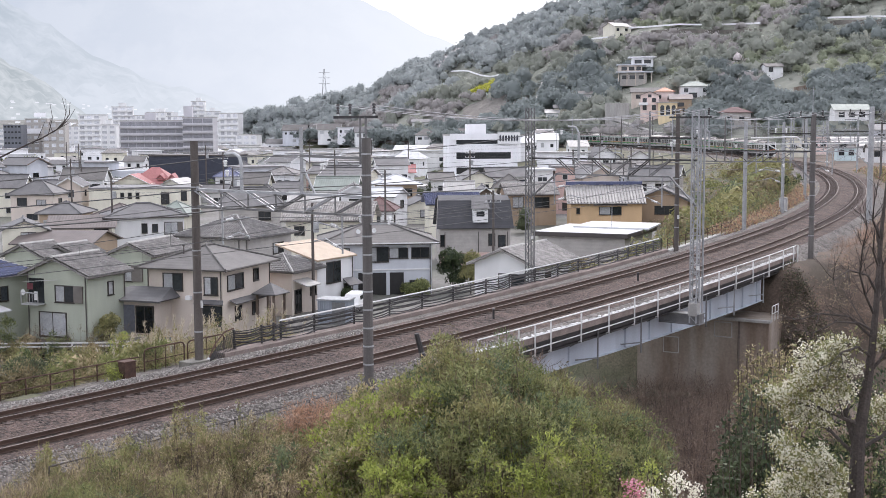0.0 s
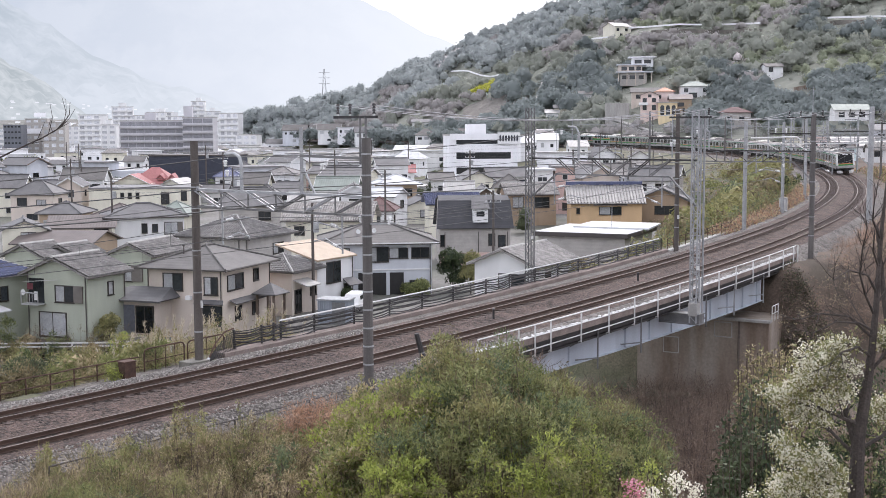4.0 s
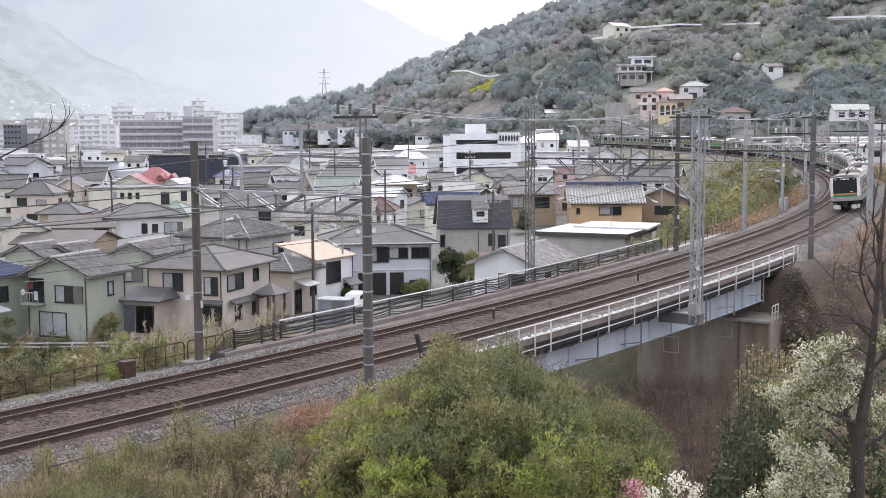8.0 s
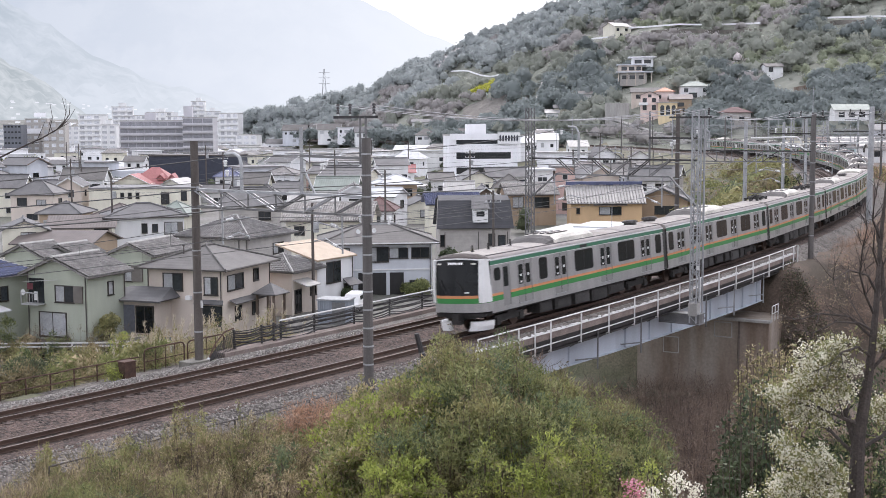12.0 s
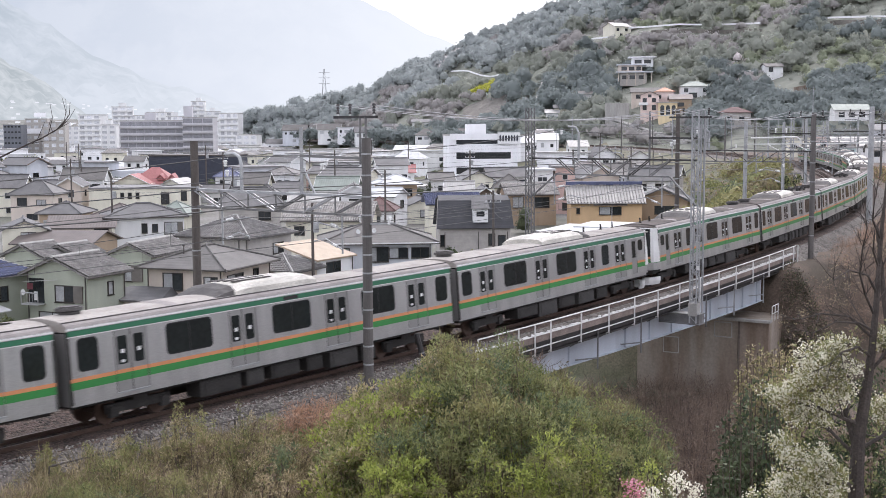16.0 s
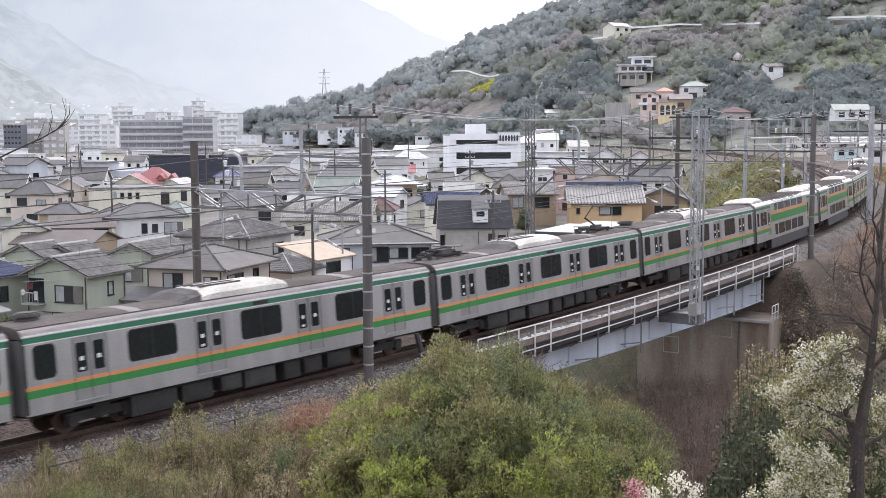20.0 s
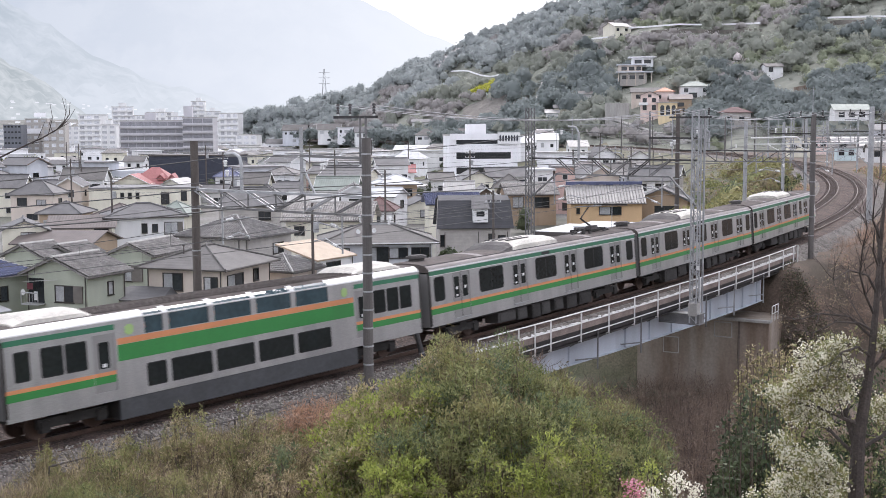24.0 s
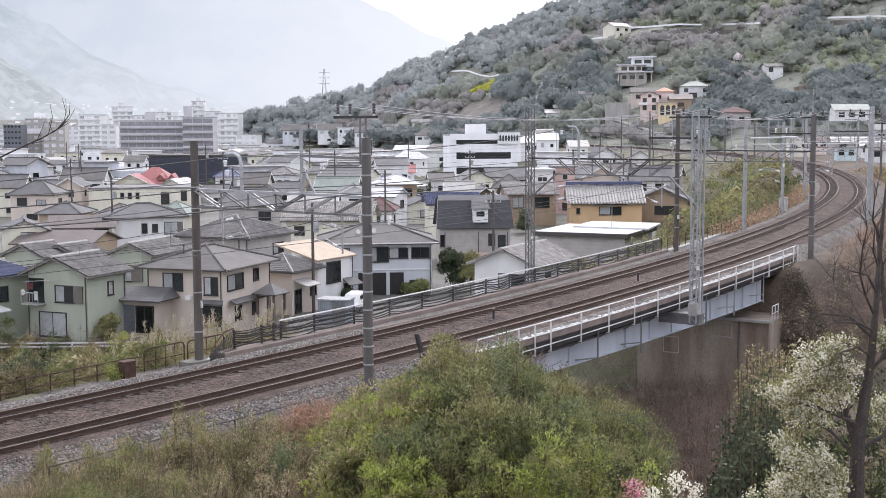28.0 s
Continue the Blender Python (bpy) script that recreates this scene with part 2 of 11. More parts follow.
M_POLE = surf("weathered_pole", (0.11, 0.095, 0.085), 0.85, scale=3, vary=0.4, fine=30, bump=0.3, streak=True)
M_POLE_GREY = surf("grey_concrete_pole", (0.135, 0.125, 0.12), 0.85, scale=3, vary=0.35, fine=30, bump=0.25, streak=True)


def sstep(a, b, t):
    t = np.clip((np.asarray(t, float) - a) / (b - a), 0, 1)
    return t * t * (3 - 2 * t)


HILL_CLEAR = []          # round clearings in the woods: x, y, radius
# the wooded hill: bearing (as tangent times 2189), crest elevation, distance of foot and of crest
HILL_B = np.array([-440, -354, -304, -239, -184, -134, -84, -39, 6, 46, 86, 116, 166, 216, 256, 416, 616, 784, 1216, 1816, 2600], float)
HILL_E = np.array([6, 25, 30, 36, 50, 70, 92, 114, 126, 151, 159, 176, 201, 217, 231, 283, 333, 363, 383, 323, 180], float) / 2189
HILL_F = np.array([900, 800, 740, 680, 630, 590, 550, 525, 505, 490, 475, 465, 452, 440, 430, 400, 380, 370, 340, 300, 260], float)
HILL_C = np.array([910, 830, 800, 785, 775, 765, 755, 745, 740, 735, 730, 728, 724, 720, 715, 700, 680, 660, 600, 550, 480], float)


def town_z(y):
    return np.interp(y, [55, 115, 170, 230, 320, 450, 650, 900, 1500], [-7.5, -7.5, -6.4, -5.2, -5.0, -6.0, -8.0, -5, 20])


def bank_toe(s):
    return np.interp(s, [-40, 8, 57, 120, 200, 300, 350, 430, 470], [-20, -17, -17, -22, -28, -34, -90, -70, -16])


def ground_z(x, y):
    """Height of the ground: town plain, railway bank, gully under the bridge, the viewer's slope, the hill."""
    x, y = np.asarray(x, float), np.asarray(y, float)
    s, lat = line_coords(x, y)
    rail = GRADE * s
    town = town_z(y)
    # far side of the line: a bank that falls to the town
    toe = bank_toe(s)
    far = town + (rail - 0.72 - town) * sstep(toe, -8.6, lat)
    # near side
    r = np.hypot(x, y)
    left = np.interp(r, [0, 3, 8, 14, 20, 28], [7.7, 7.0, 4.6, 1.6, 0.0, -0.7])
    right = np.interp(r, [0, 3, 8, 14, 20, 30, 45], [7.7, 6.6, 3.0, -1.0, -4.0, -7.0, -8.0])
    slope = left + (right - left) * sstep(1.0, 6.0, x - 0.05 * y)
    behind = np.interp(lat, [34, 60, 120], [0, 5, 16]) * (y < 8)
    bank = rail + np.interp(lat, [3.2, 8, 20, 60], [-0.7, 0.6, 3.5, 9.0])
    bank = bank + (rail - 0.65 - bank) * sstep(105, 165, s)
    slope = slope + behind + (bank - slope) * sstep(50, 60, s)
    over = town + (rail - 0.7 - town) * (1 - sstep(6, 26, lat))
    slope = slope + (over - slope) * sstep(330, 400, s)
    near = rail - 0.75 + (slope - rail + 0.75) * sstep(3.3, 7.0, lat)
    z = np.where(lat < -2, far, near)
    z = z + (town - z) * sstep(565, 595, s)
    # gully that runs under the bridge towards the town
    gul = sstep(14.5, 17.5, s) * (1 - sstep(50.0, 53.0, s + 0.25 * np.clip(lat - 3, 0, 40))) * (1 - sstep(6, 12, lat))
    gul = np.where(lat < -2, sstep(14.5, 17.5, s) * (1 - sstep(50, 53, s)), gul)
    z = z + (np.minimum(z, -8.8) - z) * gul
    # the hill
    yy = np.maximum(y, 1.0)
    b = np.where(y > 60, 2189 * x / yy, 9999)
    e, f, c = np.interp(b, HILL_B, HILL_E), np.interp(b, HILL_B, HILL_F), np.interp(b, HILL_B, HILL_C)
    top = EYE_Z + e * c - 6.0
    t = (y - f) / np.maximum(c - f, 1)
    rise = np.where(t < 1, z + (top - z) * np.clip(t, 0, 1) ** 0.9, top - (y - c) * 0.2)
    bump = 2.5 * np.sin(x / 23 + y / 41) * np.sin(y / 31 - x / 57) * np.clip(t * 3, 0, 1) * np.clip((1 - t) * 3, 0, 1)
    z = np.where((t > 0) & (y > 60) & (b > HILL_B[0]) & (b < HILL_B[-1]), np.maximum(z, rise + bump), z)
    return z


def gz(x, y):
    return float(ground_z([x], [y])[0])


def spread(*stretches):
    out = []
    for a, b, d in stretches:
        out += list(np.arange(a, b, d))
    return np.array(out + [stretches[-1][1]])


def build_ground():
    gx = spread((-4500, -1200, 300), (-1200, -300, 45), (-300, -70, 9), (-70, 70, 1.1), (70, 300, 7), (300, 900, 35), (900, 4500, 300))
    gy = spread((-1500, -300, 150), (-300, -20, 20), (-20, 130, 1.1), (130, 320, 4), (320, 860, 9), (860, 1600, 60), (1600, 4800, 320))
    nx, ny = len(gx), len(gy)
    xx, yy = np.meshgrid(gx, gy)
    x, y = xx.ravel(), yy.ravel()
    z = ground_z(x, y)
    rng = np.random.default_rng(3)
    z = z + rng.normal(0, 0.06, len(z)) * (np.abs(x) < 75) * (y < 135)
    i = np.arange(nx * ny).reshape(ny, nx)
    faces = np.stack([i[:-1, :-1], i[:-1, 1:], i[1:, 1:], i[1:, :-1]], -1).reshape(-1, 4)
    cx, cy = x[faces].mean(1), y[faces].mean(1)
    s, lat = line_coords(cx, cy)
    b = 2189 * cx / np.maximum(cy, 1)
    hill = (cy > np.interp(b, HILL_B, HILL_F)) & (cy > 60) & (b > -500)
    toe = bank_toe(s)
    kind = np.where(hill, 2, np.where((lat > -2) & (s < 340), 0, np.where((lat > toe - 2) & (lat < 20), 3, 1)))
    me = raw_mesh("ground", np.stack([x, y, z], 1), faces, [M_SOIL, M_TOWN, M_FOREST, M_BANK], kind, smooth=True)
    thing("ground", "valley ground with town, banks, gully and wooded hill", "ground", mb=me, kind="structure")


build_ground()


def along(mb, s_list, section, lat0=0.0):
    """Extrudes an open or closed section of (lat, z) along the line."""
    rings = [[on_line(s, lat0 + la, z) for la, z in section] for s in s_list]
    mb.rings(rings, closed=True, cap=True)


def build_track():
    rows = list(np.arange(-150, 120, 1.5)) + list(np.arange(120, 578, 4.0))
    # ballast bed
    sec = [(3.3, -0.8), (2.15, -0.28), (1.85, -0.12), (1.3, -0.10), (-1.3, -0.27), (-1.8, -0.26), (-2.3, -0.13),
           (-4.9, -0.27), (-5.5, -0.3), (-6.1, -0.34), (-7.2, -0.62), (-8.3, -0.70), (-8.6, -0.95)]
    keys = (1, 1, 0, 0, 0, 0, 0, 0, 1, 1, 1, 1)
    deck = [(2.1, -0.55), (2.05, -0.28)] + sec[2:]
    ring = [[on_line(s, la, z) for la, z in (deck if 12.4 < s < 57.8 else sec)] for s in rows]
    n = len(sec)
    v = [p for r in ring for p in r]
    f, k = [], []
    for i in range(len(rows) - 1):
        for j in range(n - 1):
            f.append((i * n + j, (i + 1) * n + j, (i + 1) * n + j + 1, i * n + j + 1))
            k.append(keys[j])
    me = raw_mesh("ballast_bed", [tuple(p) for p in v], f, [M_BALLAST, M_BALLAST_GREY], k)
    thing("ballast_bed", "brown and grey crushed-stone ballast under two tracks", "ballast", mb=me, kind="structure")
    rail_sec = [(-0.064, -0.153), (0.064, -0.153), (0.064, -0.14), (0.012, -0.125), (0.012, -0.045), (0.034, -0.035), (0.034, 0.0),
                (-0.034, 0.0), (-0.034, -0.035), (-0.012, -0.045), (-0.012, -0.125), (-0.064, -0.14)]
    for lat0, lab in ((0.0, "nearer curved railway track with rusty rails"), (-SPACING, "farther curved railway track with rusty rails")):
        tr = thing("railway_track", lab, "track", group="railway tracks")
        for g in (GAUGE / 2 + 0.03, -GAUGE / 2 - 0.03):
            mb = Mesh()
            rings = [[on_line(s, lat0 + g + a, z + CANT * g) for a, z in rail_sec] for s in rows]
            mb.rings(rings)
            m = len(rail_sec)
            for i in range(len(rows) - 1):
                mb.k[i * m + 6] = 1
            part("rail", mb, [M_RAIL, M_RAILHEAD], tr)
        slp = Mesh().box(0, 0, 0, 0.24, 2.0, 0.2)
        slp.box(0, GAUGE / 2 + 0.03, 0.1, 0.16, 0.2, 0.03)
        slp.box(0, -GAUGE / 2 - 0.03, 0.1, 0.16, 0.2, 0.03)
        sm = slp.data("sleeper", M_SLEEPER)
        for i in range(150):
            s = -14 + 0.62 * i
            p = on_line(s, lat0, -0.292)
            part("sleeper", sm, None, tr, at=Matrix.Translation(p) @ pose(0, 0, 0, 0, 0, math.degrees(heading(s))) @ pose(0, 0, 0, -math.degrees(CANT), 0, 0))
        far = Mesh()
        for i in range(420):
            s = 79.5 + 0.62 * i
            p = on_line(s, lat0, -0.26)
            far.box(p.x, p.y, p.z, 0.24, 2.0, 0.2, heading(s))
        ob = part("sleepers_beyond", far, M_SLEEPER, tr)
        ob["kind"] = "stuff"


build_track()


def build_bridge():
    br = thing("railway_bridge", "pale blue steel plate girder bridge with a white handrail", "bridge", kind="structure")
    ss = list(np.arange(12.5, 57.6, 1.0))
    mb = Mesh()
    along(mb, ss, [(2.9, -0.38), (2.9, -0.86), (2.8, -0.90), (2.1, -0.90), (2.1, -0.38)])
    part("walkway_deck", mb, M_DARKSTEEL, br, "dark steel walkway beam")
    mb = Mesh()
    along(mb, ss, [(2.98, -0.06), (2.98, -0.36), (2.88, -0.36), (2.88, -0.06)])
    part("toe_board", mb, M_KERB, br, "brown toe board of the walkway")
    mb = Mesh()
    along(mb, ss, [(2.88, -0.14), (2.88, -0.6), (1.6, -0.6), (1.6, -0.14)])
    part("ballast_shelf", mb, M_BALLAST_GREY, br)
    mb = Mesh()
    along(mb, ss, [(2.9, -0.92), (2.9, -1.02), (-8.0, -1.02), (-8.0, -0.92)])
    part("deck_plate", mb, M_DARKSTEEL, br)
    for la in (2.2, -1.4, -5.0):
        mb = Mesh()
        rings = []
        for s in np.arange(17.0, 51.1, 1.0):
            low = -2.18 - (s - 21) * 0.0185
            rings.append([on_line(s, la, -1.0), on_line(s, la, low), on_line(s, la - 0.03, low), on_line(s, la - 0.03, -1.0)])
        mb.rings(rings)
        rings = []
        for s in np.arange(17.0, 51.1, 1.0):
            low = -2.18 - (s - 21) * 0.0185
            rings.append([on_line(s, la + 0.16, low), on_line(s, la + 0.16, low - 0.04), on_line(s, la - 0.2, low - 0.04), on_line(s, la - 0.2, low)])
        mb.rings(rings)
        part("plate_girder", mb, M_GIRDER, br)
    for s in np.arange(18.8, 51, 3.1):
        low = -2.18 - (s - 21) * 0.0185
        mb = Mesh().bar(on_line(s, 2.24, -1.03), on_line(s, 2.24, low), 0.02, 0.12, up=on_line(s, 3) - on_line(s, 2))
        part("stiffener", mb, M_GIRDER, br)
    for s in (23.6, 28.6, 37.9, 42.9, 49.0):
        mb = Mesh().tube([on_line(s, 2.95, -0.6), on_line(s, 2.95, -2.6)], 0.045, 6)
        mb.bar(on_line(s, 2.95, -2.05), on_line(s - 1.1, 2.3, -2.05), 0.06)
        part("drain_pipe", mb, M_GALV_DULL if s < 40 else M_GALV, br)
    posts = (12.8, 14.4, 16.0, 17.4, 18.8, 21.7, 24.6, 27.55, 30.5, 33.5, 36.6, 39.75, 42.9, 46.3, 49.9, 53.4, 56.2, 57.4)
    for s in posts:
        mb = Mesh().bar(on_line(s, 3.05, -0.95), on_line(s, 3.05, 0.52), 0.07, 0.07)
        mb.bar(on_line(s, 3.05, -0.88), on_line(s, 2.3, -1.25), 0.05)
        part("railing_post", mb, M_WHITEPAINT, br)
    for z, r in ((0.52, 0.035), (-0.02, 0.025), (-0.58, 0.03)):
        mb = Mesh().tube([on_line(s, 3.05, z) for s in np.arange(12.8, 57.6, 1.0)], r, 6)
        part("railing_bar", mb, M_WHITEPAINT, br)
    for s in np.arange(19.0, 57, 3.0):
        mb = Mesh().slab([on_line(s, 2.98, -0.9), on_line(s, 2.22, -1.35), on_line(s, 2.22, -0.9)], 0.04)
        part("bracket_plate", mb, M_DARKSTEEL, br)
    rs = random.Random(6)
    mb = Mesh()
    for i in range(900):
        s = rs.uniform(13, 57)
        p = on_line(s, rs.uniform(2.62, 2.86), -0.13)
        k = rs.uniform(0.04, 0.11)
        mb.box(p.x, p.y, p.z + k / 3, k * 1.4, k, k, rs.uniform(0, 3))
    tagged(part("loose_stone", mb, M_WHITEPAINT, br, "pale stones spilt on the walkway"), kind="stuff")
    # bracket that carries the lattice mast
    mb = Mesh().bar(on_line(33.0, 1.9, -1.25), on_line(33.0, 4.55, -1.3), 0.75, 0.5)
    mb.bar(on_line(33.0, 1.9, -1.02), on_line(33.0, 4.6, -1.02), 0.9, 0.05)
    mb.bar(on_line(33.0, 1.9, -1.54), on_line(33.0, 4.6, -1.57), 0.9, 0.05)
    part("mast_bracket", mb, M_GALV_DULL, br, "steel cantilever box under the mast")
    # abutments
    mb = Mesh()
    a, b, c, d = [on_line(48.2, la, 0) for la in (-5.7, 3.6)] + [on_line(58, la, 0) for la in (3.6, -5.7)]
    mb.add([(p.x, p.y, -10.0) for p in (a, b, c, d)] + [(p.x, p.y, -3.35) for p in (a, b, c, d)],
           [(3, 2, 1, 0), (4, 5, 6, 7), (0, 1, 5, 4), (1, 2, 6, 5), (2, 3, 7, 6), (3, 0, 4, 7)])
    a, b, c, d = [on_line(53.5, la, 0) for la in (-8.6, 3.2)] + [on_line(58, la, 0) for la in (3.2, -8.6)]
    mb.add([(p.x, p.y, -3.4) for p in (a, b, c, d)] + [(p.x, p.y, -0.5) for p in (a, b, c, d)],
           [(3, 2, 1, 0), (4, 5, 6, 7), (0, 1, 5, 4), (1, 2, 6, 5), (2, 3, 7, 6), (3, 0, 4, 7)])
    part("abutment", mb, M_CONC, br, "concrete abutment with brown rust stains")
    mb = Mesh().bar(on_line(48.14, 1.6, -3.7), on_line(48.14, 1.6, -9.5), 0.09, 0.12)
    part("wall_joint", mb, M_PIPE_DARK, br)
    for la, z, w, h in ((-3.2, -4.9, 1.1, 1.2), (-3.2, -6.4, 1.1, 1.1), (0.5, -5.0, 1.2, 1.0)):
        a, b = on_line(48.17, la - w / 2, z), on_line(48.17, la + w / 2, z)
        up = Vector((0, 0, h))
        part("patched_panel", Mesh().bar(a, b, 0.06).bar(a + up, b + up, 0.06).bar(a, a + up, 0.06).bar(b, b + up, 0.06), M_CONC_PALE, br, "outline of a patched concrete panel")
    mb = Mesh().bar(on_line(48.0, -5.8, -3.72), on_line(48.0, 3.8, -3.72), 0.5, 0.16)
    part("coping", mb, M_CONC_PALE, br, "pale coping ledge of the abutment")
    mb = Mesh()
    a, b, c, d = [on_line(10, la, 0) for la in (-8.6, 3.2)] + [on_line(17.0, la, 0) for la in (3.2, -8.6)]
    mb.add([(p.x, p.y, -10.0) for p in (a, b, c, d)] + [(p.x, p.y, -0.85) for p in (a, b, c, d)],
           [(3, 2, 1, 0), (4, 5, 6, 7), (0, 1, 5, 4), (1, 2, 6, 5), (2, 3, 7, 6), (3, 0, 4, 7)])
    part("abutment", mb, M_CONC, br)
    ladder = Mesh()
    for s in (48.2, 48.9, 49.6):
        ladder.tube([on_line(s, 3.8, -3.75), on_line(s, 3.8, -2.7)], 0.03, 6)
    for z in (-2.7, -3.2):
        ladder.tube([on_line(48.2, 3.8, z), on_line(49.6, 3.8, z)], 0.03, 6)
    part("inspection_railing", ladder, M_WHITEPAINT, br)


build_bridge()


def build_fences():
    fe = thing("trackside_fence", "dark cable fence with a white top pipe", "fence")
    marks = (9.0, 10.8, 11.6, 12.1, 14.5, 17.6, 20.6, 23.6, 26.7, 30.3, 33.1, 36.4, 39.6, 42.7, 46.1, 49.5, 51.5, 53.2, 55.0, 56.8, 58.6)
    for s in marks:
        mb = Mesh().bar(on_line(s, -7.8, -0.62), on_line(s, -7.8, 0.46), 0.13, 0.09)
        part("fence_post", mb, M_DARKSTEEL, fe)
    mb = Mesh().tube([on_line(s, -7.8, 0.48) for s in np.arange(12, 59, 1.0)], 0.042, 6)
    part("top_pipe", mb, M_WHITEPAINT, fe, "white top pipe")
    rng = random.Random(5)
    for z, r in ((0.40, 0.025), (0.32, 0.04), (0.24, 0.03), (0.14, 0.045), (0.04, 0.03), (-0.06, 0.045), (-0.2, 0.03), (-0.32, 0.04)):
        run = []
        for a, b in zip(marks[:-1], marks[1:]):
            sag = rng.uniform(-0.05, 0.15)
            run += [on_line(a + (b - a) * t, -7.76, z - sag * 4 * t * (1 - t)) for t in (0, 0.25, 0.5, 0.75)]
        part("cable", Mesh().tube(run, r, 5), M_DARKSTEEL, fe)
    mb = Mesh()
    along(mb, list(np.arange(8, 60, 1.0)), [(-7.35, -0.42), (-7.35, -0.75), (-8.1, -0.75), (-8.1, -0.42)])
    part("footing", mb, M_KERB, fe)
    # low rusty fence
    fe = thing("low_fence", "low rusted iron fence in dry grass", "fence")
    for i in range(13):
        b = -10.8 + 1.13 * i
        part("fence_post", Mesh().bar(on_line(b, -8.2, -0.95), on_line(b, -8.2, 0.02), 0.05), M_RUST, fe)
    for z in (0.0, -0.42):
        part("fence_rail", Mesh().tube([on_line(b, -8.2, z + 0.015 * math.sin(3 * b)) for b in np.arange(-10.9, 4.1, 0.7)], 0.03, 5), M_RUST, fe)
    for b, w in ((4.1, 2.25), (6.55, 2.2)):
        fr = thing("pipe_barrier", "bent rusty pipe barrier beside the line", "fence", group="pipe barriers")
        pts = [on_line(b, -8.2, -0.9), on_line(b, -8.2, 0.12), on_line(b + 0.06, -8.2, 0.22), on_line(b + 0.2, -8.2, 0.27), on_line(b + w - 0.2, -8.2, 0.28), on_line(b + w - 0.06, -8.2, 0.23), on_line(b + w, -8.2, 0.12), on_line(b + w, -8.2, -0.9)]
        part("frame", Mesh().tube(pts, 0.034, 6), M_RUST, fr)
        for t in (0.27, 0.52, 0.76):
            part("bar", Mesh().bar(on_line(b + w * t, -8.2, -0.9), on_line(b + w * t, -8.2, 0.27), 0.03), M_RUST, fr)
        part("cross_bar", Mesh().bar(on_line(b, -8.2, -0.28), on_line(b + w, -8.2, -0.26), 0.035), M_RUST, fr)
    # pale railing beyond the bridge
    fe = thing("bank_railing", "rusted steel railing on a pale kerb", "fence")
    for i, s in enumerate(np.arange(59.5, 79, 1.5)):
        part("fence_post", Mesh().bar(on_line(s, -7.6 + 0.02 * i, -0.7), on_line(s, -7.6 + 0.02 * i, 0.35), 0.05), M_RUST, fe)
    for z in (0.33, -0.05):
        part("fence_rail", Mesh().tube([on_line(s, -7.6 + 0.0133 * (s - 59.5), z) for s in np.arange(59.5, 79, 1.5)], 0.03, 5), M_RUST, fe)
    mb = Mesh()
    along(mb, list(np.arange(59.2, 79, 1.5)), [(-7.3, -0.5), (-7.3, -0.75), (-7.75, -0.75), (-7.75, -0.5)])
    part("footing", mb, M_CONC_PALE, fe)
    # leaning black net, relay box, stub post, signs
    nt = thing("leaning_net", "black mesh net sagging from a leaning pipe", "net")
    part("pipe", Mesh().tube([on_line(6.95, -7.3, -0.5), on_line(7.6, -7.5, 0.1), on_line(8.3, -7.7, 0.46), on_line(9.0, -7.8, 0.54)], 0.035, 6), M_RUST, nt)
    part("pale_end", Mesh().tube([on_line(6.7, -7.2, -0.62), on_line(6.97, -7.3, -0.48)], 0.07, 8), M_GALV, nt)
    mb = Mesh()
    edge = lambda t: (6.95 + 2.05 * t, -7.3 - 0.5 * t, -0.5 + 1.04 * min(1.0, 1.5 * t - 0.5 * t * t))
    foot = lambda t: (7.0 + 2.05 * t, -7.2 - 0.5 * t, -0.58 + 0.03 * math.sin(9 * t))
    mid = lambda t, u: on_line(*(a + (b - a) * u for a, b in zip(edge(t), foot(t))))
    for i in range(17):
        mb.bar(mid(i / 16, 0), mid(min(1, i / 16 + 0.04), 1), 0.022)
    for k in range(1, 10):
        for i in range(8):
            mb.bar(mid(i / 8, k / 10), mid((i + 1) / 8, k / 10), 0.022)
    part("mesh", mb, M_DARKSTEEL, nt)
    b = on_line(2.62, -7.5, 0)
    bx = thing("relay_box", "brown rusted steel trackside box", "box", Matrix.Translation((b.x, b.y, b.z - 0.7)) @ pose(0, 0, 0, 0, 0, 50))
    part("body", Mesh().box(0, 0, 0.42, 0.54, 0.44, 0.66), M_RUST, bx)
    part("lid", Mesh().box(0, 0, 0.77, 0.6, 0.49, 0.05), M_RUST, bx)
    part("foot", Mesh().box(0, 0, 0.05, 0.5, 0.4, 0.12), M_CONC, bx)
    b = on_line(100.8, -6.6, 0)
    bx = thing("signal_cabinet", "pale grey steel signal cabinet beside the line", "cabinet", Matrix.Translation((b.x, b.y, b.z - 0.45)) @ pose(0, 0, 0, 0, 0, 62))
    part("body", Mesh().box(0, 0, 0.85, 0.9, 0.7, 1.3), M_WHITEPAINT, bx)
    part("roof", Mesh().box(0, 0, 1.53, 1.0, 0.8, 0.07), M_GALV, bx)
    part("plinth", Mesh().box(0, 0, 0.0, 1.0, 0.8, 0.4), M_CONC_PALE, bx)
    part("door", Mesh().box(-0.2, -0.36, 0.85, 0.4, 0.02, 1.15), M_GALV, bx)
    b = on_line(9.9, 2.35, -0.1)
    st = thing("leaning_stub_post", "short leaning black post beside the rails", "post")
    part("post", Mesh().tube([b + Vector((0.2, 0, -0.8)), b + Vector((0, 0, 0.2)), b + Vector((-0.27, 0, 1.25))], 0.11, 8), M_DARKSTEEL, st)
    part("band", Mesh().tube([b + Vector((-0.06, 0, 0.42)), b + Vector((-0.075, 0, 0.48))], 0.118, 8), M_GALV_DULL, st)
